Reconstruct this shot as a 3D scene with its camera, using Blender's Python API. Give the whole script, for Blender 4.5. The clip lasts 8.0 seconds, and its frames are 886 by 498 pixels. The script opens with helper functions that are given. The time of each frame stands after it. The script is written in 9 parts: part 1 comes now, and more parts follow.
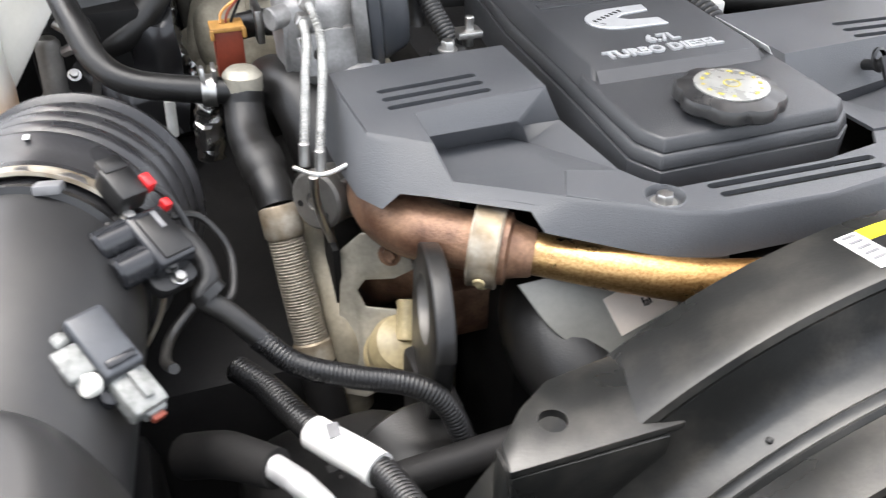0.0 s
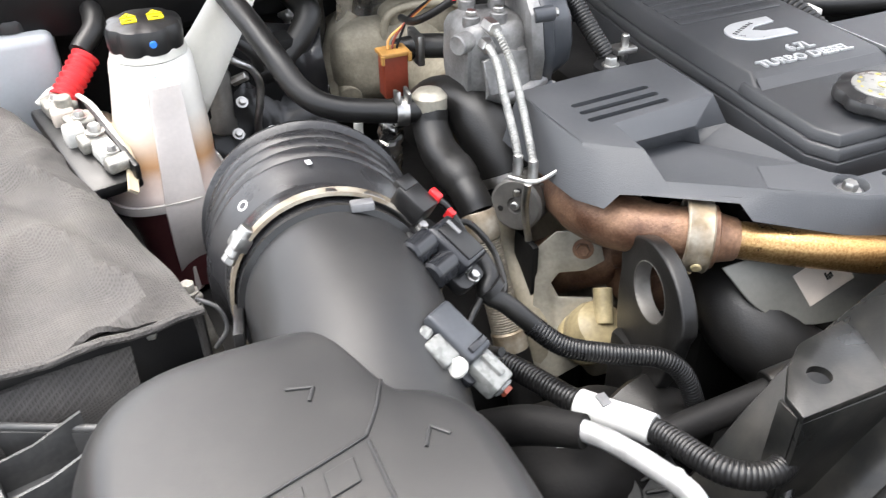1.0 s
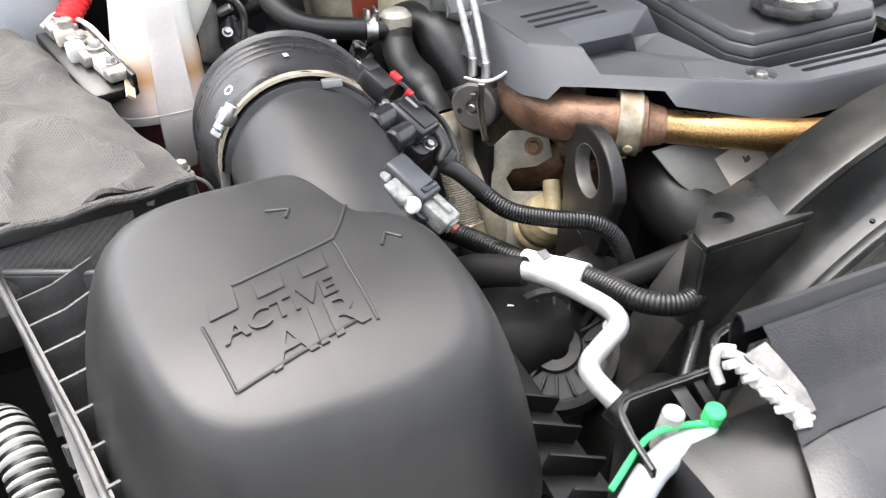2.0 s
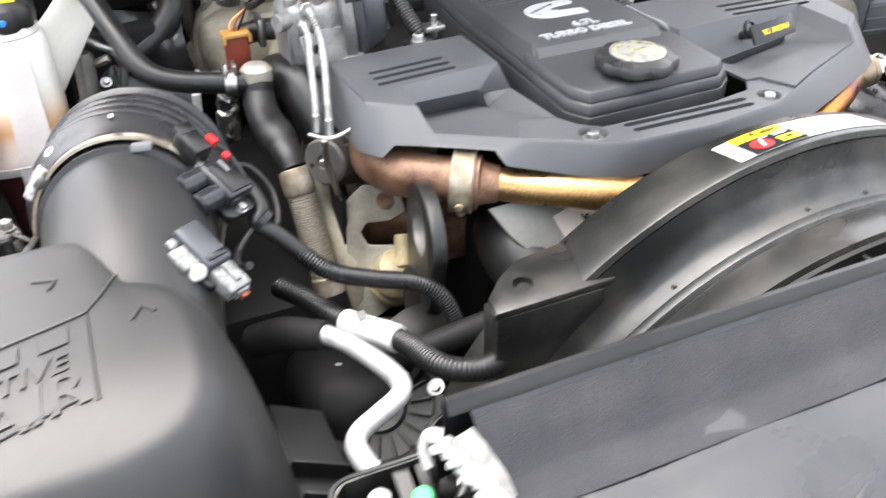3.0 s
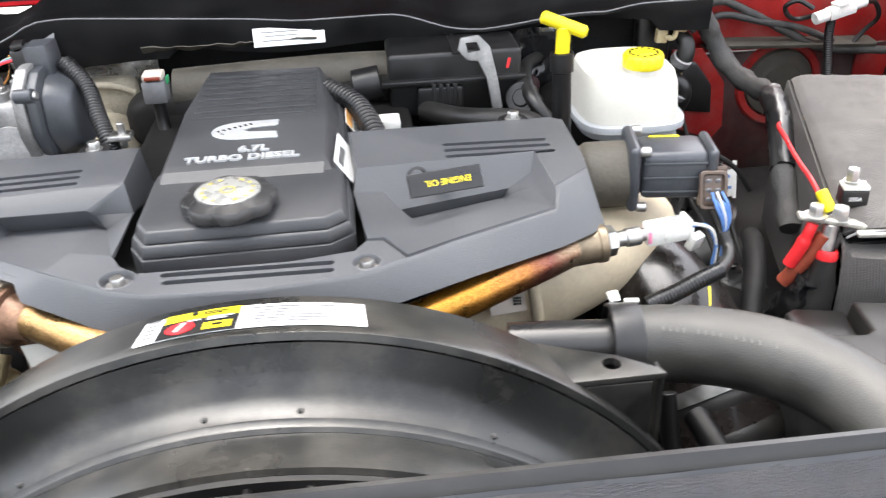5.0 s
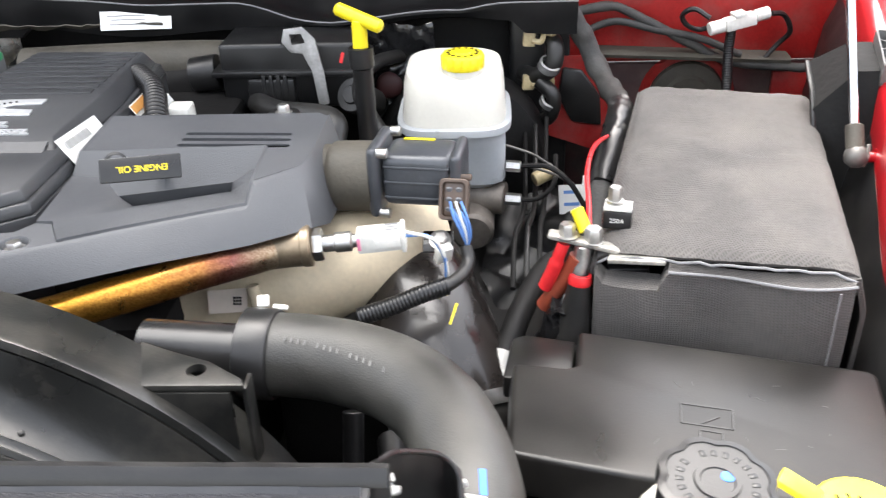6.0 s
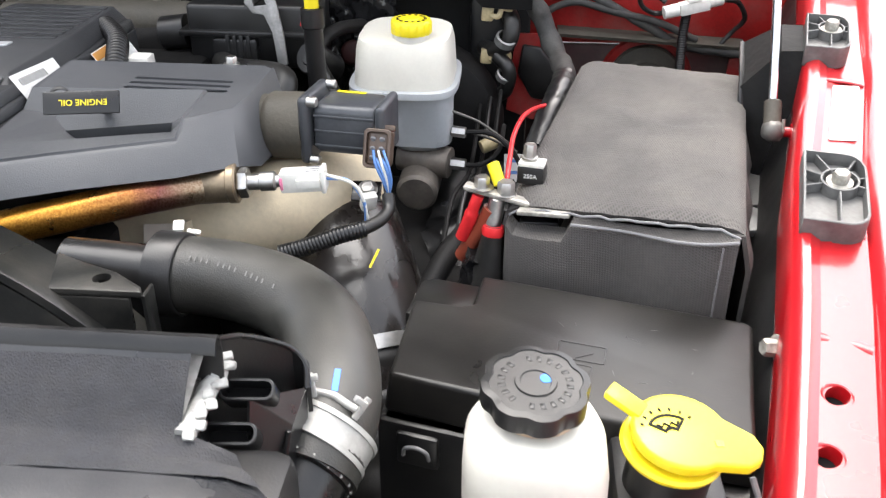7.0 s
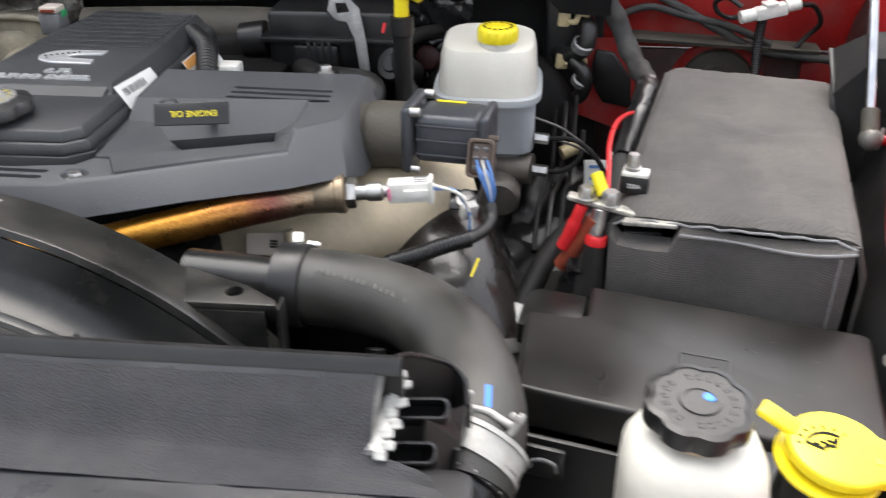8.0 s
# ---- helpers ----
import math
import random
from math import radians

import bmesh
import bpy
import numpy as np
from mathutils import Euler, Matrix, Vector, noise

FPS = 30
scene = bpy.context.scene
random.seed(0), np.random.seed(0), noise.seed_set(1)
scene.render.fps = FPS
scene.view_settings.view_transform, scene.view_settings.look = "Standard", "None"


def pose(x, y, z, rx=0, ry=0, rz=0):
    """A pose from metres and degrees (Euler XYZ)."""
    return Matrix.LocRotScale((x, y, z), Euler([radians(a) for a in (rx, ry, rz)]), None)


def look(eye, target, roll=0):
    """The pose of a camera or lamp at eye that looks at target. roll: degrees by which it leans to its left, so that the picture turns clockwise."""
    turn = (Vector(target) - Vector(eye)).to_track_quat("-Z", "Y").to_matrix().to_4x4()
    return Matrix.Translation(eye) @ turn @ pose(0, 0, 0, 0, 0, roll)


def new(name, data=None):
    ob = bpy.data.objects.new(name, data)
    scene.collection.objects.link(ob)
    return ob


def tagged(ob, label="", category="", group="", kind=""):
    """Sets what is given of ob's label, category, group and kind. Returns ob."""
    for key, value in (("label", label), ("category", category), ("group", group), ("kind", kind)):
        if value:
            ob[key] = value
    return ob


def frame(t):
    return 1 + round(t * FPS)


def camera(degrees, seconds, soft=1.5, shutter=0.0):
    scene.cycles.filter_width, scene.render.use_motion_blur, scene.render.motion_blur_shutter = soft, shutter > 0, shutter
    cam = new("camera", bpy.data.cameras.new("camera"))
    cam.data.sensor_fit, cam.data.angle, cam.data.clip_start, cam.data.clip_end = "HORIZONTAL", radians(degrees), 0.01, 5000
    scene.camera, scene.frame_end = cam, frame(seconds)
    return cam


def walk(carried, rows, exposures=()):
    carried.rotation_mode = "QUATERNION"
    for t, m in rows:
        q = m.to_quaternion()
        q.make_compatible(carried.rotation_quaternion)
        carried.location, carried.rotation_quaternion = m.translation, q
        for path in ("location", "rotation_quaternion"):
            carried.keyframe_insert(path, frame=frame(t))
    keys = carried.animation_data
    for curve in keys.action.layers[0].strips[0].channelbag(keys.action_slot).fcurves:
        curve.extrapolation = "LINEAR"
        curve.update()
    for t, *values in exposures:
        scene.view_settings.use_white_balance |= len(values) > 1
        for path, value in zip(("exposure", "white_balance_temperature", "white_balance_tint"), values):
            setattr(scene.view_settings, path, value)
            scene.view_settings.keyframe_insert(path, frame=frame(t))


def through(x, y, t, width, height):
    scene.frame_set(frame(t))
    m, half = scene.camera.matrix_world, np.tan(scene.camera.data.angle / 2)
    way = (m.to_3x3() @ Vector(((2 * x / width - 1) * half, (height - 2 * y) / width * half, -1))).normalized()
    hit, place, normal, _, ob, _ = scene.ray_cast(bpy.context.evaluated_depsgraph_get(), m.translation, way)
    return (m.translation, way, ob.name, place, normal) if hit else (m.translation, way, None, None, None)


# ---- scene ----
cam = camera(53.6, 8.0, soft=1.2, shutter=0.3)
PATH = [
    (0, (0.024, -0.006, 1.505), (0.556, 1.52, 0.326), 0.4),
    (0.5, (-0.103, 0.002, 1.533), (0.501, 1.5, 0.354), -0.3),
    (1, (-0.199, 0.0, 1.557), (0.429, 1.489, 0.379), -0.7),
    (1.4, (-0.23, -0.044, 1.544), (0.407, 1.437, 0.359), -1.1),
    (1.5, (-0.233, -0.064, 1.538), (0.404, 1.417, 0.353), -1.3),
    (1.7, (-0.235, -0.097, 1.53), (0.406, 1.378, 0.342), -1.2),
    (2.8, (-0.14, -0.19, 1.539), (0.519, 1.317, 0.402), -0.9),
    (3, (-0.078, -0.187, 1.556), (0.566, 1.325, 0.418), -1.2),
    (3.5, (0.096, -0.149, 1.576), (0.708, 1.392, 0.457), -1.8),
    (4, (0.24, -0.157, 1.56), (0.708, 1.479, 0.508), -2.9),
    (4.2, (0.297, -0.171, 1.551), (0.691, 1.492, 0.513), -3.0),
    (5.3, (0.657, -0.202, 1.532), (0.719, 1.542, 0.556), -2.1),
    (5.5, (0.745, -0.187, 1.522), (0.741, 1.56, 0.549), -2.1),
    (6, (0.902, -0.175, 1.501), (0.804, 1.575, 0.538), -1.9),
    (6.2, (0.933, -0.178, 1.496), (0.822, 1.572, 0.534), -1.6),
    (6.5, (0.961, -0.193, 1.495), (0.83, 1.555, 0.532), -0.0),
    (6.8, (0.985, -0.215, 1.488), (0.843, 1.534, 0.527), 0.3),
    (7, (1.002, -0.233, 1.477), (0.855, 1.515, 0.517), 0.3),
    (7.5, (1.015, -0.257, 1.472), (0.853, 1.491, 0.513), 0.1),
    (8, (0.915, -0.238, 1.491), (0.74, 1.502, 0.521), -0.1),
]
walk(cam, [(t, look(eye, target, roll)) for t, eye, target, roll in PATH], [(0, 2.52, 6650, 10), (1.7, 2.53, 6650, 10), (3, 2.74, 6650, 10), (4, 2.97, 6650, 10), (5.5, 2.72, 6650, 10), (6.5, 2.60, 6650, 10), (7.2, 2.20, 6650, 10), (7.5, 1.97, 6650, 10), (7.8, 1.84, 6650, 10), (8, 1.90, 6650, 10)])

# ---- world and lights ----
world = bpy.data.worlds.new("overcast_sky")
scene.world = world
world.use_nodes = True
wn = world.node_tree.nodes
sky = wn.new("ShaderNodeTexSky")
sky.sky_type = "NISHITA"
sky.sun_disc = False
sky.sun_elevation, sky.sun_rotation = radians(64), radians(2)
sky.air_density, sky.dust_density, sky.ozone_density = 1.0, 4.0, 1.0
cloud = wn.new("ShaderNodeHueSaturation")
cloud.inputs["Saturation"].default_value = 0.35
world.node_tree.links.new(sky.outputs[0], cloud.inputs["Color"])
world.node_tree.links.new(cloud.outputs[0], wn["Background"].inputs[0])
wn["Background"].inputs[1].default_value = 0.15
sun_data = bpy.data.lights.new("sun", "SUN")
sun_data.energy, sun_data.angle, sun_data.color = 0.62, radians(45), (1.0, 0.98, 0.95)
sun = new("sun", sun_data)
sun.matrix_world = look((-0.6, 0.4, 4.6), (0.45, 0.4, 1.1))


# ---- builders ----
ORIGIN = {}


def thing(name, at, label, category, group="", kind=""):
    """An Empty at the base of a thing."""
    ob = new(name)
    ob.empty_display_size = 0.02
    ob.location = at
    ORIGIN[ob] = Vector(at)
    return tagged(ob, label, category, group, kind)


def part(name, bm, material, parent=None, label="", smooth=True, kind=""):
    """One mesh object from a bmesh in world metres, under a thing or a part."""
    lo = Vector([min(v.co[i] for v in bm.verts) for i in range(3)])
    hi = Vector([max(v.co[i] for v in bm.verts) for i in range(3)])
    c = (lo + hi) / 2
    bmesh.ops.translate(bm, verts=bm.verts, vec=-c)
    bmesh.ops.recalc_face_normals(bm, faces=bm.faces)
    me = bpy.data.meshes.new(name)
    bm.to_mesh(me)
    bm.free()
    me.materials.append(material)
    if smooth:
        me.shade_smooth()
        me.set_sharp_from_angle(angle=radians(38))
    ob = new(name, me)
    if parent is not None:
        ob.parent = parent
        ob.matrix_parent_inverse = Matrix.Translation(-ORIGIN[parent])
    ob.location = c
    ORIGIN[ob] = c
    if label or kind:
        tagged(ob, label, kind=kind)
    return ob


def single(name, bm, material, label, category, group="", kind="", smooth=True):
    """A thing that is one mesh."""
    ob = part(name, bm, material, smooth=smooth)
    return tagged(ob, label, category, group, kind)


def soften(bm, width, seg=2, angle=30, skip=()):
    """Rounds the edges sharper than the angle."""
    edges = [e for e in bm.edges if len(e.link_faces) == 2 and e.calc_face_angle(0) > radians(angle) and not (skip and any(v in skip for v in e.verts))]
    if width > 0 and edges:
        bmesh.ops.bevel(bm, geom=edges, offset=width, segments=seg, profile=0.5, affect="EDGES", clamp_overlap=True)
    return bm


def box(x0, x1, y0, y1, z0, z1, r=0.002, seg=2, m=None):
    """A box with rounded edges between the limits, moved by m."""
    bm = bmesh.new()
    bmesh.ops.create_cube(bm, size=1)
    for v in bm.verts:
        v.co = Vector(((x0, x1)[v.co.x > 0], (y0, y1)[v.co.y > 0], (z0, z1)[v.co.z > 0]))
    soften(bm, r, seg)
    if m is not None:
        bm.transform(m)
    return bm


def local_box(sx, sy, sz, m, r=0.002, seg=2):
    return box(-sx / 2, sx / 2, -sy / 2, sy / 2, -sz / 2, sz / 2, r, seg, m)


def join(*bms):
    """One bmesh of several."""
    out = bmesh.new()
    for b in bms:
        me = bpy.data.meshes.new("join")
        b.to_mesh(me)
        b.free()
        out.from_mesh(me)
        bpy.data.meshes.remove(me)
    return out


def spread(p, n=8):
    """A smooth line through the points (Catmull-Rom)."""
    p = [Vector(q) for q in p]
    if len(p) < 3:
        return p
    p = [2 * p[0] - p[1]] + p + [2 * p[-1] - p[-2]]
    out = []
    for a, b, c, d in zip(p, p[1:], p[2:], p[3:]):
        for k in range(n):
            t = k / n
            out.append(0.5 * (2 * b + (c - a) * t + (2 * a - 5 * b + 4 * c - d) * t * t + (3 * b - a - 3 * c + d) * t**3))
    return out + [p[-2]]


def even(line, step):
    """The same line with points at even steps."""
    out, left = [line[0]], step
    for a, b in zip(line, line[1:]):
        d, at = (b - a).length, 0.0
        while d - at >= left:
            at += left
            out.append(a.lerp(b, at / d))
            left = step
        left -= d - at
    if (out[-1] - line[-1]).length > step * 0.3:
        out.append(line[-1])
    return out


def sweep(line, radius, seg=14, caps=True, flat=1.0, up=(0, 0, 1)):
    """A tube along a line; radius is a number or a function of the metres along it; flat squeezes it."""
    bm, rings, along = bmesh.new(), [], 0.0
    n = None
    for i, p in enumerate(line):
        t = (line[min(i + 1, len(line) - 1)] - line[max(i - 1, 0)]).normalized()
        if n is None:
            n = Vector(up).cross(t)
            n = n if n.length > 0.1 else Vector((1, 0, 0)).cross(t)
        n = (n - t * n.dot(t)).normalized()
        b = t.cross(n)
        along += (p - line[i - 1]).length if i else 0
        r = radius(along) if callable(radius) else radius
        rings.append([bm.verts.new(p + r * (math.cos(a) * n + flat * math.sin(a) * b)) for a in (2 * math.pi * k / seg for k in range(seg))])
    for a, b in zip(rings, rings[1:]):
        for k in range(seg):
            bm.faces.new((a[k], a[(k + 1) % seg], b[(k + 1) % seg], b[k]))
    if caps:
        bm.faces.new(rings[0][::-1])
        bm.faces.new(rings[-1])
    return bm


def hose(points, r, seg=14, n=8, **kw):
    return sweep(spread(points, n), r, seg, **kw)


def loom(points, r, pitch=0.0034, depth=0.0007, seg=14):
    """Corrugated split tubing along the points."""
    line = even(spread(points, 12), pitch / 4)
    return sweep(line, lambda s: r - depth * (0.5 + 0.5 * math.cos(2 * math.pi * s / pitch)) ** 2, seg)


def lathe(profile, m=None, seg=32, lobes=0, depth=0.0):
    """Turns a profile of (radius, height) round z. lobes: grips round its rim."""
    bm, rings = bmesh.new(), []
    for r, z in profile:
        if r < 1e-6:
            rings.append([bm.verts.new((0, 0, z))])
        else:
            ring = []
            for k in range(seg):
                a = 2 * math.pi * k / seg
                g = r
                if lobes and r > 0.6 * max(q for q, _ in profile):
                    g = r * (1 - depth * (0.5 - 0.5 * math.cos(lobes * a)) ** 2)
                ring.append(bm.verts.new((g * math.cos(a), g * math.sin(a), z)))
            rings.append(ring)
    for a, b in zip(rings, rings[1:]):
        for k in range(seg):
            j = (k + 1) % seg
            if len(a) == 1 and len(b) > 1:
                bm.faces.new((a[0], b[j], b[k]))
            elif len(b) == 1 and len(a) > 1:
                bm.faces.new((a[k], a[j], b[0]))
            elif len(a) > 1:
                bm.faces.new((a[k], a[j], b[j], b[k]))
    if m is not None:
        bm.transform(m)
    return bm


def axis_at(p, d, roll=0):
    """The pose whose z points along d."""
    return Matrix.Translation(p) @ Vector(d).to_track_quat("Z", "Y").to_matrix().to_4x4() @ pose(0, 0, 0, 0, 0, roll)


def rod(a, b, r, seg=16, cham=0.001, r2=None):
    """A round bar from a to b with eased ends."""
    a, b = Vector(a), Vector(b)
    h, r2 = (b - a).length, r if r2 is None else r2
    c = min(cham, r * 0.4, h * 0.3)
    return lathe([(0, 0), (r - c, 0), (r, c), (r2, h - c), (r2 - c, h), (0, h)], axis_at(a, b - a), seg)


def plate(outline, holes=(), z0=0.0, z1=0.01, r=0.0, seg=2, grow=None, m=None):
    """A slab over a flat outline with holes; grow: another outline for its foot (z0)."""
    bm = bmesh.new()
    edges = []
    cut = set()
    for loop in (outline, *holes):
        vs = [bm.verts.new((x, y, z1)) for x, y in loop]
        if loop is not outline:
            cut.update(vs)
        edges += [bm.edges.new((vs[i], vs[(i + 1) % len(vs)])) for i in range(len(vs))]
    bmesh.ops.triangle_fill(bm, use_beauty=True, use_dissolve=True, edges=edges)
    foot = {(round(x, 5), round(y, 5)): g for (x, y), g in zip(outline, grow)} if grow else {}
    low = {}
    for v in list(bm.verts):
        g = foot.get((round(v.co.x, 5), round(v.co.y, 5)), (v.co.x, v.co.y))
        low[v] = bm.verts.new((g[0], g[1], z0))
    cut |= {low[v] for v in cut}
    rim = [e for e in bm.edges if len(e.link_faces) == 1]
    tops = list(bm.faces)
    for e in rim:
        p, q = e.verts
        bm.faces.new((p, q, low[q], low[p]))
    for f in tops:
        bm.faces.new([low[v] for v in reversed(f.verts)])
    bmesh.ops.recalc_face_normals(bm, faces=bm.faces)
    soften(bm, r, seg, skip=cut)
    if m is not None:
        bm.transform(m)
    return bm


def rounded(x0, x1, y0, y1, r, n=4):
    """The outline of a rectangle with round corners."""
    out = []
    for cx, cy, a0 in ((x1 - r, y1 - r, 0), (x0 + r, y1 - r, 90), (x0 + r, y0 + r, 180), (x1 - r, y0 + r, 270)):
        out += [(cx + r * math.cos(radians(a0 + 90 * k / n)), cy + r * math.sin(radians(a0 + 90 * k / n))) for k in range(n + 1)]
    return out


def circle(cx, cy, r, n=16):
    return [(cx + r * math.cos(2 * math.pi * k / n), cy + r * math.sin(2 * math.pi * k / n)) for k in range(n)]


def slot(ax, ay, bx, by, w, n=4):
    """The outline of a round-ended slot from a to b."""
    a = math.atan2(by - ay, bx - ax)
    out = []
    for cx, cy, s in ((bx, by, a - math.pi / 2), (ax, ay, a + math.pi / 2)):
        out += [(cx + w * math.cos(s + math.pi * k / n), cy + w * math.sin(s + math.pi * k / n)) for k in range(n + 1)]
    return out


def loft(rows, closed=False, thick=0.0):
    """A skin over rows of points."""
    bm = bmesh.new()
    vs = [[bm.verts.new(p) for p in row] for row in rows]
    for a, b in zip(vs, vs[1:]):
        n = len(a)
        for k in range(n if closed else n - 1):
            bm.faces.new((a[k], a[(k + 1) % n], b[(k + 1) % n], b[k]))
    bmesh.ops.recalc_face_normals(bm, faces=bm.faces)
    if thick:
        bmesh.ops.solidify(bm, geom=list(bm.faces), thickness=thick)
    return bm


def facets(points, faces, thick=0.0025, r=0.0012):
    """A moulded skin of flat faces between named corners."""
    bm = bmesh.new()
    vs = {k: bm.verts.new(p) for k, p in points.items()}
    for f in faces:
        bm.faces.new([vs[k] for k in f.split()])
    bmesh.ops.recalc_face_normals(bm, faces=bm.faces)
    soften(bm, r, 2, 12)
    bmesh.ops.solidify(bm, geom=list(bm.faces), thickness=thick)
    return bm


def lumpy(bm, size, scale, seed=0.0):
    """Small unevenness of a cast or padded surface."""
    for v in bm.verts:
        v.co += noise.noise_vector(v.co * scale + Vector((seed, seed, seed))) * size
    return bm


def blob(c, s, size=0.004, scale=25, seed=0.0, power=0.55, m=None, n=4):
    """A soft-cornered lump of half sizes s."""
    bm = bmesh.new()
    bmesh.ops.create_icosphere(bm, subdivisions=n, radius=1)
    for v in bm.verts:
        v.co = Vector([math.copysign(abs(q) ** power, q) * h for q, h in zip(v.co, s)])
    if m is not None:
        bm.transform(m)
    bmesh.ops.translate(bm, verts=bm.verts, vec=c)
    return lumpy(bm, size, scale, seed)


def hexbolt(p, d, r=0.006, h=0.006, washer=1.5):
    """A hexagon head on a washer."""
    bm = lathe([(0, 0), (r * washer, 0), (r * washer, 0.0012), (r * 0.95, 0.0014), (r * 0.95, 0.002)], axis_at(p, d), 20)
    head = lathe([(r, 0.0015), (r, h * 0.85), (r * 0.85, h), (0, h)], axis_at(p, d), 6)
    return join(bm, head)


def words(text, size, m, depth=0.001, bold=0.0):
    """Raised letters, lying in the xy plane of m."""
    cu = bpy.data.curves.new("letters", "FONT")
    cu.body, cu.size, cu.extrude, cu.offset, cu.align_x, cu.align_y = text, size, depth, bold, "CENTER", "CENTER"
    cu.resolution_u = 3
    ob = new("letters", cu)
    bpy.context.view_layer.update()
    me = bpy.data.meshes.new_from_object(ob.evaluated_get(bpy.context.evaluated_depsgraph_get()))
    bm = bmesh.new()
    bm.from_mesh(me)
    bpy.data.objects.remove(ob)
    bpy.data.curves.remove(cu)
    bpy.data.meshes.remove(me)
    bm.transform(m)
    return bm


# ---- materials ----
def surface(name, color, rough=0.5, metal=0.0, vary=0.15, scale=30.0, bump=0.0, bscale=250.0, rvary=0.1, dust=0.0, coat=0.0, color2=None, stretch=None, through=0.0, spec=0.5):
    """A worn surface: two scales of colour change, roughness change, fine relief and light dust in patches."""
    mt = bpy.data.materials.new(name)
    mt.use_nodes = True
    nt = mt.node_tree
    nd, ln = nt.nodes, nt.links
    bs = nd["Principled BSDF"]
    co = nd.new("ShaderNodeTexCoord")
    mp = nd.new("ShaderNodeMapping")
    ln.new(co.outputs["Object"], mp.inputs[0])
    if stretch:
        mp.inputs["Scale"].default_value = stretch
    big = nd.new("ShaderNodeTexNoise")
    big.inputs["Scale"].default_value, big.inputs["Detail"].default_value = scale, 5
    fine = nd.new("ShaderNodeTexNoise")
    fine.inputs["Scale"].default_value, fine.inputs["Detail"].default_value = bscale, 4
    for q in (big, fine):
        ln.new(mp.outputs[0], q.inputs["Vector"])
    a, b = Vector(color), Vector(color2) if color2 else Vector(color) * (1 - vary)
    r1 = nd.new("ShaderNodeValToRGB")
    r1.color_ramp.elements[0].position, r1.color_ramp.elements[1].position = 0.35, 0.68
    r1.color_ramp.elements[0].color = (*b, 1)
    r1.color_ramp.elements[1].color = (*(a * (1 + vary * 0.4)), 1)
    ln.new(big.outputs[0], r1.inputs[0])
    mx = nd.new("ShaderNodeMix")
    mx.data_type, mx.blend_type = "RGBA", "MULTIPLY"
    mx.inputs["Factor"].default_value = 0.6
    r2 = nd.new("ShaderNodeValToRGB")
    r2.color_ramp.elements[0].position, r2.color_ramp.elements[1].position = 0.3, 0.75
    r2.color_ramp.elements[0].color = (1 - vary, 1 - vary, 1 - vary, 1)
    ln.new(fine.outputs[0], r2.inputs[0])
    ln.new(r1.outputs[0], mx.inputs["A"])
    ln.new(r2.outputs[0], mx.inputs["B"])
    last = mx.outputs["Result"]
    if dust:
        dn = nd.new("ShaderNodeTexNoise")
        dn.inputs["Scale"].default_value, dn.inputs["Detail"].default_value, dn.inputs["Roughness"].default_value = 14, 8, 0.65
        ln.new(co.outputs["Object"], dn.inputs["Vector"])
        dr = nd.new("ShaderNodeValToRGB")
        dr.color_ramp.elements[0].position, dr.color_ramp.elements[1].position = 0.45, 0.8
        dr.color_ramp.elements[1].color = (dust, dust, dust, 1)
        ln.new(dn.outputs[0], dr.inputs[0])
        md = nd.new("ShaderNodeMix")
        md.data_type = "RGBA"
        md.inputs["B"].default_value = (0.22, 0.20, 0.17, 1)
        ln.new(dr.outputs[0], md.inputs["Factor"])
        ln.new(last, md.inputs["A"])
        last = md.outputs["Result"]
    ln.new(last, bs.inputs["Base Color"])
    rr = nd.new("ShaderNodeMapRange")
    rr.inputs["From Min"].default_value, rr.inputs["From Max"].default_value = 0.3, 0.7
    rr.inputs["To Min"].default_value, rr.inputs["To Max"].default_value = max(0.02, rough - rvary), min(1, rough + rvary)
    ln.new(big.outputs[0], rr.inputs[0])
    ln.new(rr.outputs[0], bs.inputs["Roughness"])
    bs.inputs["Metallic"].default_value = metal
    bs.inputs["Coat Weight"].default_value = coat
    bs.inputs["Coat Roughness"].default_value = 0.06
    bs.inputs["Specular IOR Level"].default_value = spec
    if through:
        bs.inputs["Subsurface Weight"].default_value = through
        bs.inputs["Subsurface Radius"].default_value = (0.03, 0.03, 0.03)
        bs.inputs["Subsurface Scale"].default_value = 0.5
    if bump:
        bp = nd.new("ShaderNodeBump")
        bp.inputs["Strength"].default_value, bp.inputs["Distance"].default_value = bump, 0.001
        ln.new(fine.outputs[0], bp.inputs["Height"])
        ln.new(bp.outputs[0], bs.inputs["Normal"])
    return mt


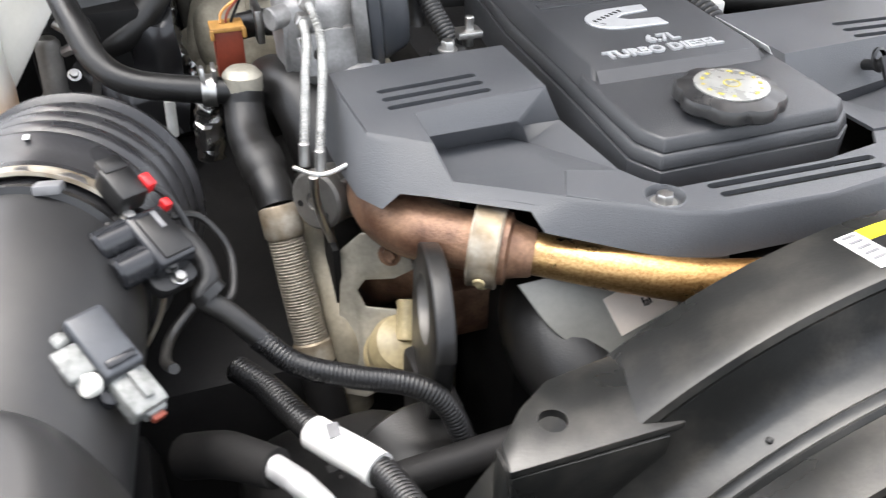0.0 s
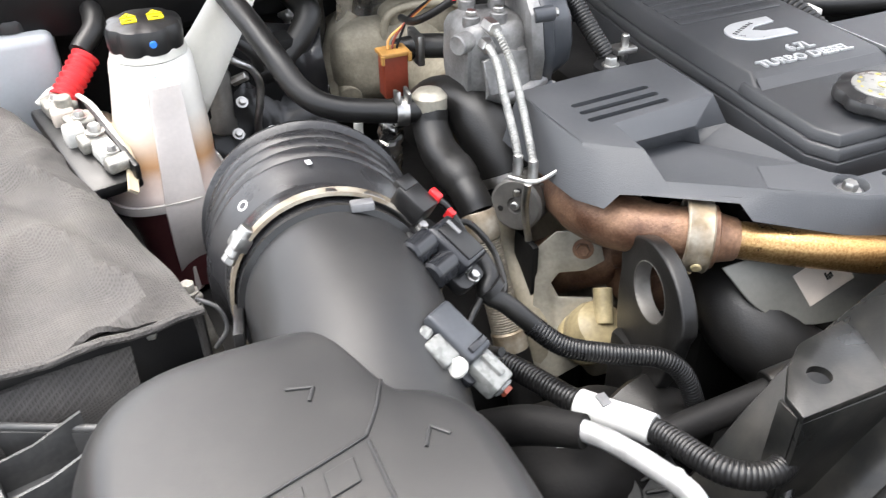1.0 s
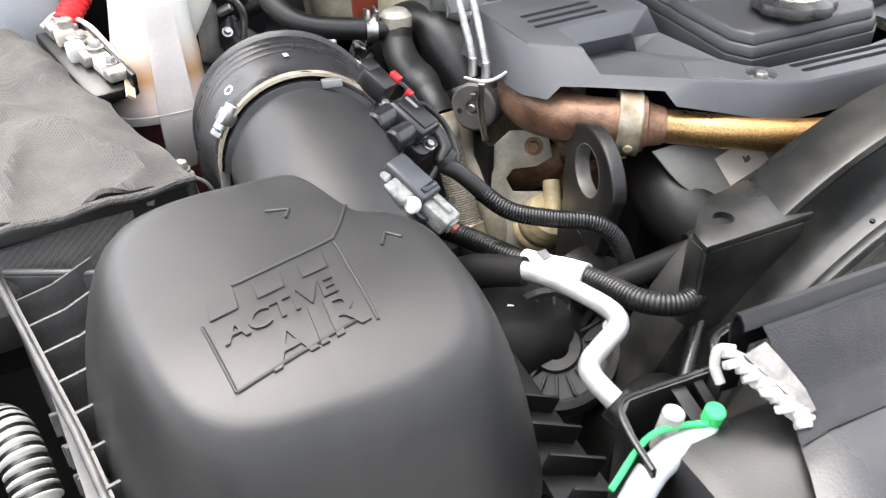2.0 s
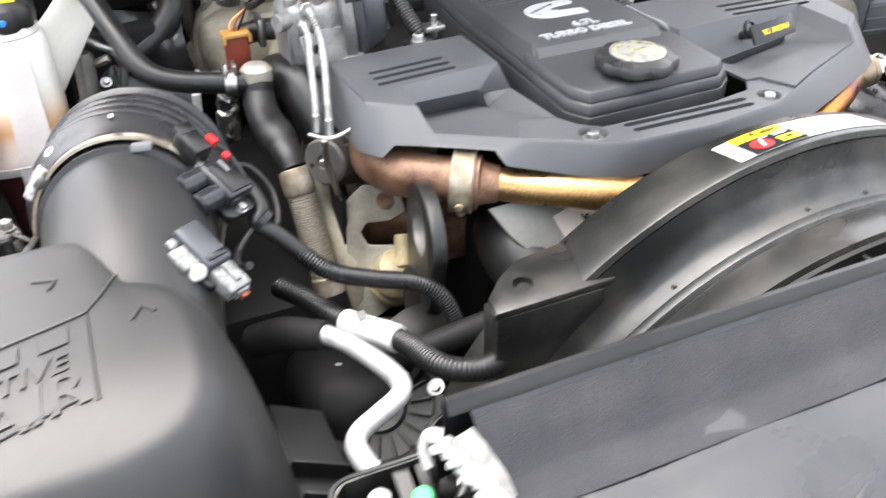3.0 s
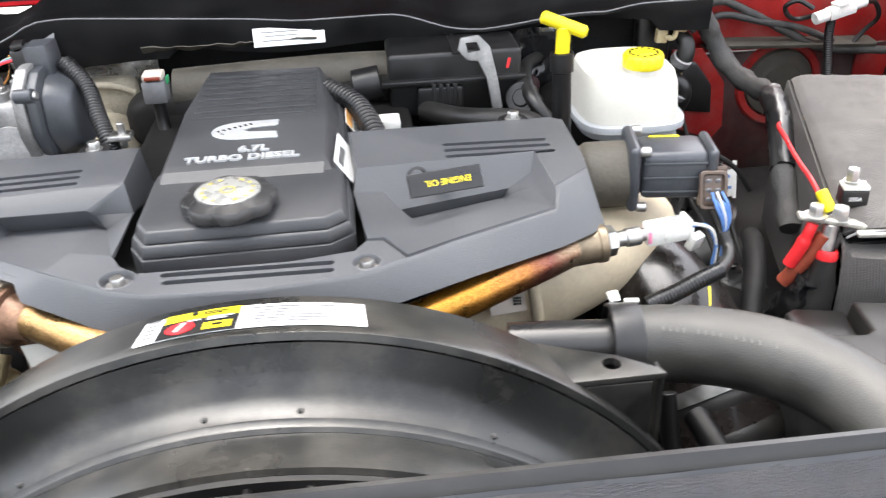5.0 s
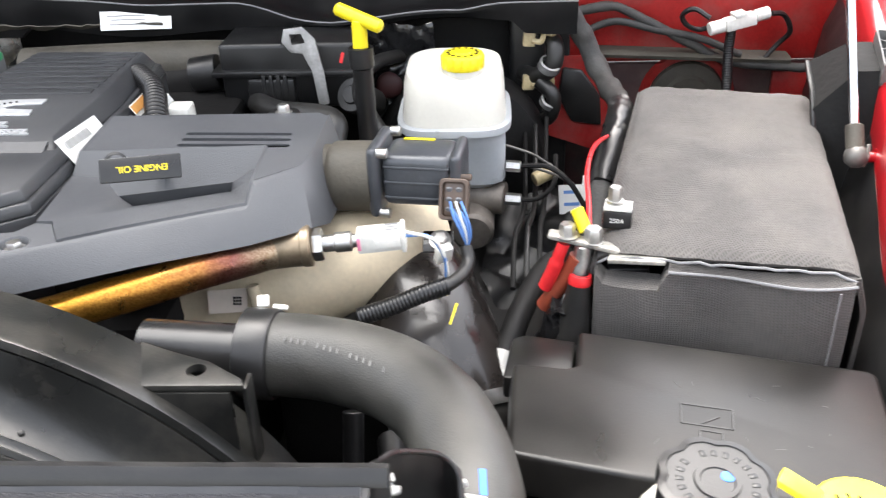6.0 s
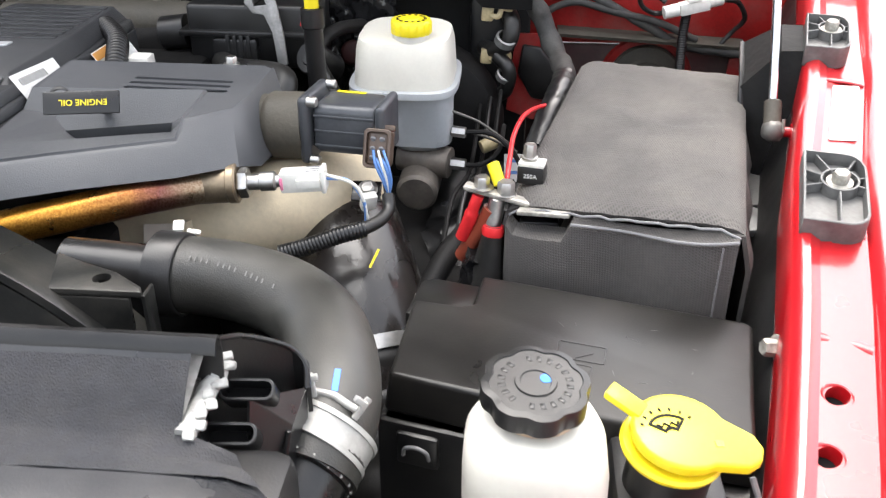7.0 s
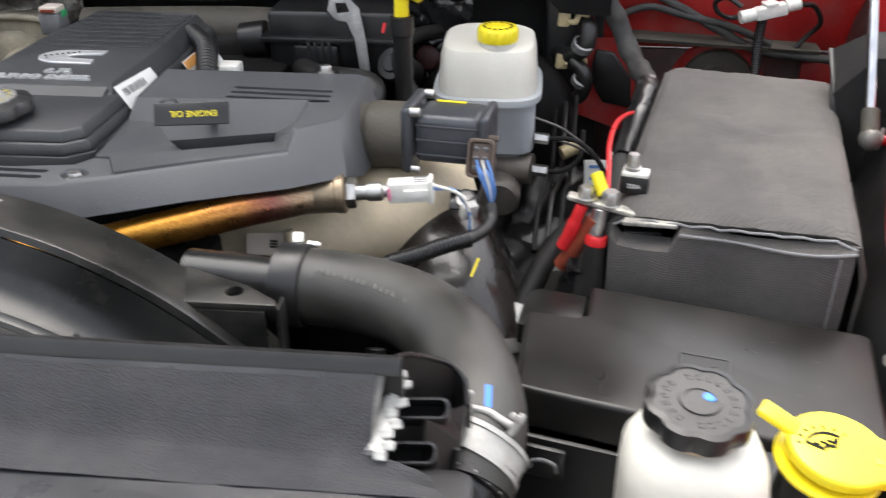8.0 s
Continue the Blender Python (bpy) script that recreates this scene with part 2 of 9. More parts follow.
def cloth(name, color, per_metre=440.0):
    """Woven fabric: two crossed waves as relief and colour."""
    mt = surface(name, color, 0.85, vary=0.25, scale=18, bump=0.0, dust=0.25)
    nt = mt.node_tree
    nd, ln = nt.nodes, nt.links
    co = nd["Texture Coordinate"]
    adds = nd.new("ShaderNodeMath")
    adds.operation = "MAXIMUM"
    for k, way in enumerate(((1.0, 0.18, 0.05), (0.10, 1.0, -1.0))):
        dot = nd.new("ShaderNodeVectorMath")
        dot.operation = "DOT_PRODUCT"
        dot.inputs[1].default_value = [per_metre * 2 * math.pi * q for q in way]
        ln.new(co.outputs["Object"], dot.inputs[0])
        w = nd.new("ShaderNodeMath")
        w.operation = "SINE"
        ln.new(dot.outputs["Value"], w.inputs[0])
        ln.new(w.outputs[0], adds.inputs[k])
    bp = nd.new("ShaderNodeBump")
    bp.inputs["Strength"].default_value, bp.inputs["Distance"].default_value = 0.55, 0.0005
    ln.new(adds.outputs[0], bp.inputs["Height"])
    tone = nd.new("ShaderNodeMapRange")
    tone.inputs["From Min"].default_value, tone.inputs["To Min"].default_value, tone.inputs["To Max"].default_value = -0.6, 0.72, 1.06
    ln.new(adds.outputs[0], tone.inputs[0])
    weave = nd.new("ShaderNodeMix")
    weave.data_type, weave.blend_type = "RGBA", "MULTIPLY"
    weave.inputs["Factor"].default_value = 1.0
    base = nd["Principled BSDF"].inputs["Base Color"]
    ln.new(base.links[0].from_socket, weave.inputs["A"])
    ln.new(tone.outputs[0], weave.inputs["B"])
    ln.new(weave.outputs["Result"], base)
    creases = nd.new("ShaderNodeTexNoise")
    creases.inputs["Scale"].default_value, creases.inputs["Detail"].default_value, creases.inputs["Distortion"].default_value = 26, 3, 0.8
    ln.new(co.outputs["Object"], creases.inputs["Vector"])
    folds = nd.new("ShaderNodeBump")
    folds.inputs["Strength"].default_value, folds.inputs["Distance"].default_value = 0.55, 0.004
    ln.new(creases.outputs[0], folds.inputs["Height"])
    ln.new(folds.outputs[0], bp.inputs["Normal"])
    ln.new(bp.outputs[0], nd["Principled BSDF"].inputs["Normal"])
    return mt


COVER = surface("grey_moulded_plastic", (0.070, 0.073, 0.079), 0.48, vary=0.12, scale=9, bump=0.32, bscale=900, rvary=0.08, dust=0.05)
NOSE = surface("dark_charcoal_plastic", (0.042, 0.0435, 0.047), 0.42, vary=0.14, scale=9, bump=0.3, bscale=900, rvary=0.09, dust=0.05)
BLACK = surface("black_plastic", (0.010, 0.010, 0.0105), 0.38, vary=0.3, scale=20, bump=0.12, bscale=600, dust=0.05)
SATIN = surface("satin_black_plastic", (0.012, 0.012, 0.0125), 0.32, vary=0.25, scale=12, bump=0.08, bscale=500, dust=0.05)
CHIPPED = surface("flaked_pale_deposit", (0.45, 0.44, 0.41), 0.7, vary=0.3, scale=120)
AIRBOX = surface("grained_black_plastic", (0.0245, 0.0245, 0.025), 0.43, vary=0.14, scale=7, bump=0.12, bscale=1400, rvary=0.09, dust=0.06, spec=0.42)
RAILPL = surface("matt_black_plastic", (0.014, 0.014, 0.0138), 0.6, vary=0.3, scale=12, dust=0.1, spec=0.25)
SHROUDPL = surface("smeared_black_plastic", (0.0165, 0.0170, 0.0163), 0.34, vary=0.35, scale=8, bump=0.12, bscale=420, dust=0.26, rvary=0.14)
RUBBER = surface("black_rubber", (0.013, 0.0125, 0.012), 0.42, vary=0.3, scale=25, bump=0.2, bscale=500, dust=0.05)
HOSE = surface("woven_rubber_hose", (0.035, 0.0345, 0.031), 0.42, vary=0.25, scale=25, bump=0.35, bscale=900, dust=0.10)
FADED = surface("faded_grey_print", (0.10, 0.10, 0.095), 0.5, vary=0.2, scale=80)
GLOSS = surface("gloss_black_paint", (0.010, 0.010, 0.011), 0.32, vary=0.2, scale=15, coat=0.15, dust=0.06)
COWLPL = surface("deep_black_plastic", (0.006, 0.006, 0.0065), 0.45, vary=0.3, scale=14, dust=0.02, spec=0.22)
DARK = surface("soot_black_metal", (0.010, 0.0095, 0.0095), 0.65, vary=0.4, scale=20, bump=0.3, dust=0.03, spec=0.25)
CAST = surface("cast_aluminium", (0.34, 0.335, 0.33), 0.5, metal=0.6, vary=0.35, scale=40, bump=0.4, bscale=350)
DUSTY = surface("dusty_cast_metal", (0.43, 0.38, 0.285), 0.65, metal=0.1, vary=0.35, scale=25, bump=0.5, bscale=250)
STEEL = surface("zinc_steel", (0.56, 0.55, 0.53), 0.38, metal=1.0, vary=0.2, scale=60, bump=0.15)
CHROME = surface("polished_steel", (0.55, 0.56, 0.58), 0.18, metal=1.0, vary=0.08, scale=60)
ALU = surface("bare_aluminium_tube", (0.60, 0.60, 0.595), 0.42, metal=0.5, vary=0.18, scale=80, bump=0.1)
BRAID = surface("braided_steel", (0.36, 0.325, 0.265), 0.5, metal=0.45, vary=0.3, scale=300, bump=0.9, bscale=900)
RUST = surface("rusted_manifold_steel", (0.34, 0.20, 0.125), 0.46, metal=0.35, vary=0.55, scale=30, bump=0.6, bscale=380, color2=(0.13, 0.065, 0.04), rvary=0.2)
SHIELD = surface("heat_shield_sheet", (0.27, 0.265, 0.24), 0.45, metal=0.7, vary=0.15, scale=20, bump=0.1)
CREAM = surface("cream_plated_bracket", (0.52, 0.485, 0.40), 0.45, metal=0.4, vary=0.32, scale=25, bump=0.2)
BRASS = surface("amber_plastic", (0.54, 0.44, 0.25), 0.4, metal=0.0, vary=0.35, scale=30, bump=0.2)
WHITE = surface("milky_tank_plastic", (0.64, 0.62, 0.555), 0.35, vary=0.08, scale=14, through=0.5, rvary=0.05)
BEIGE = surface("stained_tank_plastic", (0.70, 0.52, 0.36), 0.4, vary=0.2, scale=14, through=0.4)
MAROON = surface("coolant_filled_plastic", (0.10, 0.03, 0.032), 0.35, vary=0.2, scale=14)
GREYTANK = surface("clear_grey_plastic", (0.44, 0.46, 0.475), 0.35, vary=0.08, scale=14, through=0.3)
DULLYELLOW = surface("faded_yellow_print", (0.50, 0.41, 0.05), 0.45, vary=0.25, scale=200)
YELLOW = surface("yellow_plastic", (0.85, 0.70, 0.02), 0.35, vary=0.1, scale=20)
RED = surface("red_body_paint", (0.42, 0.006, 0.011), 0.30, vary=0.12, scale=6, coat=1.0, rvary=0.03)
REDDUST = surface("dusty_red_paint", (0.40, 0.016, 0.014), 0.42, vary=0.35, scale=10, dust=0.35)
REDPL = surface("red_plastic", (0.70, 0.025, 0.03), 0.35, vary=0.15, scale=40)
BRICKRED = surface("brick_red_plastic", (0.26, 0.05, 0.025), 0.45, vary=0.2, scale=40)
ORANGE = surface("orange_plastic", (0.75, 0.36, 0.10), 0.45, vary=0.15, scale=40)
PAPER = surface("white_label", (0.74, 0.74, 0.72), 0.5, vary=0.05, scale=40)
# Print black; also stands in for the shade inside slots and fender holes.
INK = surface("black_ink_and_shade", (0.012, 0.012, 0.012), 0.8, vary=0.1, spec=0.15)
SILVER = surface("silver_lettering", (0.62, 0.63, 0.64), 0.35, metal=0.5, vary=0.06, scale=60)
NATURAL = surface("off_white_plastic", (0.72, 0.71, 0.66), 0.4, vary=0.12, scale=60)
GREYPL = surface("grey_connector_plastic", (0.18, 0.18, 0.185), 0.45, vary=0.15, scale=60)
CLEARPLUG = surface("cloudy_grey_plug", (0.24, 0.245, 0.235), 0.3, vary=0.25, scale=120, through=0.2)
SLATE = surface("slate_grey_motor_housing", (0.064, 0.069, 0.078), 0.38, metal=0.2, vary=0.18, scale=30, bump=0.15, dust=0.04)
BLUE = surface("blue_wire", (0.11, 0.24, 0.55), 0.4, vary=0.1)
BLUEINK = surface("blue_paint_mark", (0.02, 0.20, 0.75), 0.4, vary=0.05)
GREEN = surface("green_plastic", (0.03, 0.34, 0.13), 0.4, vary=0.1)
FOAM = surface("charcoal_foam", (0.030, 0.031, 0.036), 0.9, vary=0.35, scale=160, bump=1.0, bscale=900, dust=0.12)
GREYPANEL = surface("black_radiator_cover", (0.022, 0.0235, 0.027), 0.30, vary=0.2, scale=12, bump=0.12, bscale=700, dust=0.10)
FABRIC = cloth("quilted_black_fabric", (0.10, 0.093, 0.088))
HARNESS = surface("dusty_cloth_tape", (0.045, 0.044, 0.042), 0.7, vary=0.35, scale=60, bump=0.6, bscale=350, dust=0.2)
GROUND = surface("concrete_floor", (0.36, 0.355, 0.34), 0.8, vary=0.25, scale=2, bump=0.3, bscale=60)
FIREWALL = surface("sound_deadening", (0.008, 0.008, 0.008), 0.7, vary=0.5, scale=18, bump=0.6, bscale=120, dust=0.02, spec=0.2)
OLIVE = surface("olive_dusty_casting", (0.075, 0.067, 0.052), 0.65, vary=0.3, scale=25, bump=0.5, bscale=250)
TAN = surface("tan_painted_housing", (0.64, 0.54, 0.38), 0.55, vary=0.18, scale=18, bump=0.2, bscale=200)
PINK = surface("pink_ink", (0.75, 0.22, 0.35), 0.5, vary=0.05)
# Black plastic greyed by dust; the air cleaner ribs' glare is coloured in too.
GREYBASE = surface("dusty_glare_grey_plastic", (0.10, 0.10, 0.10), 0.4, vary=0.35, scale=30, bump=0.2, dust=0.25)
BELLOWS = surface("smooth_intake_rubber", (0.026, 0.026, 0.028), 0.29, vary=0.2, scale=20, bump=0.1, bscale=400, dust=0.06)
GREYBAND = surface("phosphated_spring_steel", (0.46, 0.455, 0.43), 0.45, metal=0.3, vary=0.25, scale=50, bump=0.2)
SENSOR = surface("grey_sensor_plastic", (0.022, 0.023, 0.026), 0.2, vary=0.15, scale=40)
CAN = surface("dark_zinc_can", (0.16, 0.152, 0.14), 0.45, metal=0.4, vary=0.25, scale=40, bump=0.1)
CLOUDY = surface("cloudy_tank_plastic", (0.66, 0.61, 0.575), 0.4, vary=0.12, scale=20, through=0.4)
BEIGELABEL = surface("beige_label", (0.66, 0.58, 0.50), 0.5, vary=0.06, scale=40)
LUG = surface("tarnished_lead", (0.46, 0.44, 0.39), 0.5, metal=0.35, vary=0.4, scale=90, bump=0.5, bscale=400)
CAPPL = surface("worn_black_cap_plastic", (0.026, 0.026, 0.027), 0.34, vary=0.25, scale=40, bump=0.1, dust=0.08)
# Disc is dark plastic; the pale tone paints in its sky glare.
DISC = surface("glare_pale_disc", (0.38, 0.38, 0.36), 0.30, metal=0.35, vary=0.2, scale=90, spec=0.8)
BOSS = surface("straw_brown_steel", (0.30, 0.235, 0.16), 0.36, metal=0.7, vary=0.3, scale=40, bump=0.15)
BAND = surface("dull_stainless_band", (0.46, 0.42, 0.35), 0.5, metal=0.45, vary=0.4, scale=45, bump=0.2, color2=(0.26, 0.20, 0.13))
LINER = surface("black_felt", (0.035, 0.035, 0.036), 0.95, vary=0.2, scale=30, bump=0.8, bscale=500)
FOIL = surface("crinkled_foil", (0.55, 0.54, 0.52), 0.25, metal=0.95, vary=0.5, scale=30, bump=1.0, bscale=120)


def gold_tube(name, cols):
    """Steel coloured by heat: tint bands along the tube."""
    mt = surface(name, (0.5, 0.3, 0.08), 0.34, metal=0.9, vary=0.35, scale=60, bump=0.25, bscale=520)
    nt = mt.node_tree
    nd, ln = nt.nodes, nt.links
    co = nd["Texture Coordinate"]
    sep = nd.new("ShaderNodeSeparateXYZ")
    ln.new(co.outputs["Generated"], sep.inputs[0])
    nz = nd.new("ShaderNodeTexNoise")
    nz.inputs["Scale"].default_value = 40
    ln.new(co.outputs["Object"], nz.inputs["Vector"])
    ad = nd.new("ShaderNodeMath")
    ad.operation = "MULTIPLY_ADD"
    ad.inputs[1].default_value, ad.inputs[2].default_value = 0.12, -0.06
    ln.new(nz.outputs[0], ad.inputs[0])
    sm = nd.new("ShaderNodeMath")
    ln.new(sep.outputs["X"], sm.inputs[0])
    ln.new(ad.outputs[0], sm.inputs[1])
    rp = nd.new("ShaderNodeValToRGB")
    rp.color_ramp.elements[0].position, rp.color_ramp.elements[0].color = cols[0][0], (*cols[0][1], 1)
    rp.color_ramp.elements[1].position, rp.color_ramp.elements[1].color = cols[-1][0], (*cols[-1][1], 1)
    for at, c in cols[1:-1]:
        rp.color_ramp.elements.new(at).color = (*c, 1)
    ln.new(sm.outputs[0], rp.inputs[0])
    grain = [n for n in nd if n.bl_idname == "ShaderNodeValToRGB"][1]
    grain.color_ramp.elements[0].position, grain.color_ramp.elements[1].position = 0.36, 0.62
    grain.color_ramp.elements[0].color = (0.45, 0.30, 0.18, 1)
    mx = [n for n in nd if n.bl_idname == "ShaderNodeMix"][0]
    mx.inputs["Factor"].default_value = 0.6
    ln.new(rp.outputs[0], mx.inputs["A"])
    return mt


def residue(name, cols):
    """Milky plastic stained by what the tank held: tint bands by height."""
    mt = surface(name, (0.7, 0.6, 0.5), 0.35, vary=0.08, scale=14, through=0.5, rvary=0.05)
    nt = mt.node_tree
    nd, ln = nt.nodes, nt.links
    co = nd["Texture Coordinate"]
    sep = nd.new("ShaderNodeSeparateXYZ")
    ln.new(co.outputs["Generated"], sep.inputs[0])
    nz = nd.new("ShaderNodeTexNoise")
    nz.inputs["Scale"].default_value = 25
    ln.new(co.outputs["Object"], nz.inputs["Vector"])
    ad = nd.new("ShaderNodeMath")
    ad.operation = "MULTIPLY_ADD"
    ad.inputs[1].default_value, ad.inputs[2].default_value = 0.10, -0.05
    ln.new(nz.outputs[0], ad.inputs[0])
    sm = nd.new("ShaderNodeMath")
    ln.new(sep.outputs["Z"], sm.inputs[0])
    ln.new(ad.outputs[0], sm.inputs[1])
    rp = nd.new("ShaderNodeValToRGB")
    rp.color_ramp.elements[0].position, rp.color_ramp.elements[0].color = cols[0][0], (*cols[0][1], 1)
    rp.color_ramp.elements[1].position, rp.color_ramp.elements[1].color = cols[-1][0], (*cols[-1][1], 1)
    for at, c in cols[1:-1]:
        rp.color_ramp.elements.new(at).color = (*c, 1)
    ln.new(sm.outputs[0], rp.inputs[0])
    mx = [n for n in nd if n.bl_idname == "ShaderNodeMix"][0]
    ln.new(rp.outputs[0], mx.inputs["A"])
    return mt


STAINED = residue("amber_stained_tank_plastic", [(0.0, (0.58, 0.50, 0.47)), (0.18, (0.64, 0.50, 0.42)), (0.27, (0.58, 0.33, 0.16)), (0.34, (0.62, 0.42, 0.27)), (0.46, (0.72, 0.62, 0.52)), (0.62, (0.76, 0.73, 0.67)), (1.0, (0.78, 0.76, 0.71))])
BRAIDED = surface("braided_silver_line", (0.56, 0.55, 0.52), 0.4, metal=0.6, vary=0.3, scale=120, bump=0.6, bscale=900)
GOLD = gold_tube("heat_tinted_tube", [(0.0, (0.34, 0.23, 0.15)), (0.06, (0.58, 0.38, 0.17)), (0.35, (0.43, 0.22, 0.07)), (0.66, (0.66, 0.33, 0.05)), (0.80, (0.58, 0.27, 0.06)), (0.90, (0.22, 0.085, 0.07)), (0.97, (0.34, 0.25, 0.17)), (1.0, (0.45, 0.38, 0.28))])

# ---- the large structure ----
ground = single("ground", box(-400, 400, -400, 400, -0.3, 0.0, 0), GROUND, "pale concrete ground under the vehicle", "ground", kind="structure")

# front end of the red fender, with its sloping flange
RAIL = [(1.075, -0.16, 1.045), (1.13, 0.03, 1.078), (1.175, 0.18, 1.1), (1.216, 0.334, 1.124), (1.257, 0.517, 1.166), (1.298, 0.66, 1.2), (1.345, 0.85, 1.235), (1.385, 1.02, 1.262), (1.43, 1.25, 1.28)]


def rail_at(y):
    """The inner edge of the fender flange at y."""
    for a, b in zip(RAIL, RAIL[1:]):
        if a[1] <= y <= b[1]:
            return Vector(a).lerp(Vector(b), (y - a[1]) / (b[1] - a[1]))
    return Vector(RAIL[-1])


fender = thing("fender", (1.4, 0.4, 0.95), "glossy red painted front fender with stepped flange", "fender")
section = [(-0.012, -0.30), (-0.006, -0.06), (-0.004, -0.012), (0.0, -0.004), (0.006, 0.0), (0.011, 0.0005), (0.016, -0.003), (0.019, -0.0045)]
rows = []
for k in range(45):
    y = -0.16 + 1.4 * k / 44
    p = rail_at(y)
    rows.append([p + Vector((dx, 0, dz)) for dx, dz in section])
part("inner_wall", loft(rows, thick=-0.0015), RED, fender)
holes_at = [(0.0265, 0.206), (0.032, 0.259)]
u_line = [-0.16 + 1.4 * k / 44 for k in range(45)]
flange_w = 0.058
bm = plate([(0.019, u) for u in u_line] + [(flange_w, u) for u in reversed(u_line)], [circle(dx, u, 0.0088, 20) for dx, u in holes_at], -0.0062, -0.0045)
for v in bm.verts:
    p = rail_at(v.co.y)
    v.co = Vector((p.x + v.co.x, v.co.y, p.z + v.co.z))
part("flange", bm, RED, fender)
for dx, u in holes_at:
    seat = axis_at(rail_at(u) + Vector((dx, 0, -0.0045)), (0, -0.24, 1))
    # A black disc blocks the ground and paints the hole's dark interior.
    part("hole_shade", lathe([(0.0086, -0.012), (0, -0.0122)], seat, 20), INK, fender)
    part("hole_rim", lathe([(0.0112, 0.0), (0.0102, 0.0007), (0.0092, 0.0), (0.0086, -0.003), (0.0084, -0.012)], seat, 24), RED, fender)
step = [(flange_w, -0.006), (flange_w + 0.004, 0.001), (flange_w + 0.012, 0.006), (flange_w + 0.05, 0.009), (flange_w + 0.056, 0.012), (flange_w + 0.064, 0.020), (flange_w + 0.12, 0.024), (0.26, 0.008), (0.31, -0.03), (0.33, -0.12), (0.34, -0.4)]
rows = []
for k in range(45):
    p = rail_at(-0.16 + 1.4 * k / 44)
    rows.append([p + Vector((dx, 0, dz)) for dx, dz in step])
part("outer_panel", loft(rows, thick=-0.0012), RED, fender)
for u in (0.315, 0.135, 0.44, 0.675):
    p, q = rail_at(u), rail_at(u - 0.012)
    part("pressed_rib", hose([p + Vector((0.0165, 0.003, -0.005)), p + Vector((0.026, 0.001, -0.0055)), p + Vector((0.042, -0.004, -0.0055)), q + Vector((0.0575, 0.002, -0.0045))], 0.0052, 14, flat=0.5), RED, fender)
p = rail_at(0.60)
sticker = single("body_label", plate(rounded(p.x + 0.026, p.x + 0.052, 0.565, 0.66, 0.003), (), 0, 0.0006), PAPER, "blank white paper label on the red fender flange", "label")
for v in sticker.data.vertices:
    v.co.z += rail_at(v.co.y + sticker.location.y).z - sticker.location.z - 0.0035
    v.co.x += rail_at(v.co.y + sticker.location.y).x - p.x

# plain near-side fender and liners
single("fender_liner", box(-0.56, -0.53, -0.3, 1.25, 0.3, 1.16, 0.004), BLACK, "dusty black plastic inner fender liner", "liner", kind="structure")
single("fender_liner", loft([[(rail_at(y).x + dx, y, rail_at(y).z + dz) for dx, dz in ((-0.004, -0.05), (-0.02, -0.09), (-0.035, -0.2), (-0.05, -0.6))] for y in (-0.1, 0.1, 0.25, 0.4, 0.55, 0.7, 0.9, 1.05)], thick=0.003), BLACK, "dusty black plastic inner fender liner", "liner", kind="structure")
far_fender = thing("fender", (-0.64, 0.4, 0.95), "glossy red painted fender beyond the air cleaner", "fender")
part("flange", box(-0.66, -0.58, -0.3, 1.25, 1.12, 1.16, 0.006), RED, far_fender)
part("outer_panel", box(-0.74, -0.68, -0.3, 1.25, 0.5, 1.17, 0.02), RED, far_fender)

# firewall and cowl
firewall = single("firewall", join(box(-0.62, 1.02, 1.03, 1.08, 0.3, 1.2, 0.006), box(1.02, 1.5, 1.09, 1.14, 0.3, 1.12, 0.004)), FIREWALL, "dark sound-deadened firewall behind the engine", "firewall", kind="structure")
red_wall = thing("bulkhead_panel", (1.25, 1.1, 1.1), "dusty red painted cowl side panel behind the battery", "panel")
part("panel", box(1.015, 1.55, 1.075, 1.088, 1.12, 1.36, 0.004), REDDUST, red_wall)
# Near-black paint with red in patches, lightly dusted.
DARKRED = surface("dusty_dark_red_paint", (0.030, 0.024, 0.022), 0.6, vary=0.3, scale=11, dust=0.25, color2=(0.075, 0.010, 0.009))
part("ledge", loft([[(x, 1.074, 1.146 - 0.05 * (x - 1.06)), (x, 1.05, 1.1445 - 0.05 * (x - 1.06)), (x, 1.044, 1.141 - 0.05 * (x - 1.06)), (x, 1.046, 1.136 - 0.05 * (x - 1.06)), (x, 1.074, 1.134 - 0.05 * (x - 1.06))] for x in (1.06, 1.2, 1.33)], thick=0.002), OLIVE, red_wall)
part("lower_panel", box(1.02, 1.5, 1.076, 1.089, 0.85, 1.118, 0.003), DARKRED, red_wall)
part("side_panel", box(1.315, 1.5, 1.068, 1.0755, 0.95, 1.104, 0.002), REDDUST, red_wall)
part("round_plug", lathe([(0.0, 0.014), (0.032, 0.014), (0.036, 0.008), (0.052, 0.006), (0.056, 0.0)], axis_at((1.196, 1.076, 1.065), (0, -1, 0)), 36), OLIVE, red_wall)
part("plug_seam", lathe([(0.055, 0.0), (0.057, 0.004), (0.066, 0.004), (0.07, 0.0)], axis_at((1.196, 1.0755, 1.065), (0, -1, 0)), 36), REDDUST, red_wall)
part("inner_panel", plate([(0.99, 1.03), (1.0, 1.145), (1.045, 1.145), (1.085, 1.09), (1.09, 1.02), (1.075, 1.0)], [[(1.006, 1.09), (1.012, 1.128), (1.036, 1.124), (1.062, 1.088), (1.066, 1.046), (1.028, 1.052)]], 0, 0.004, m=Matrix.Translation((0, 1.028, 0)) @ pose(0, 0, 0, 90)), REDDUST, red_wall)
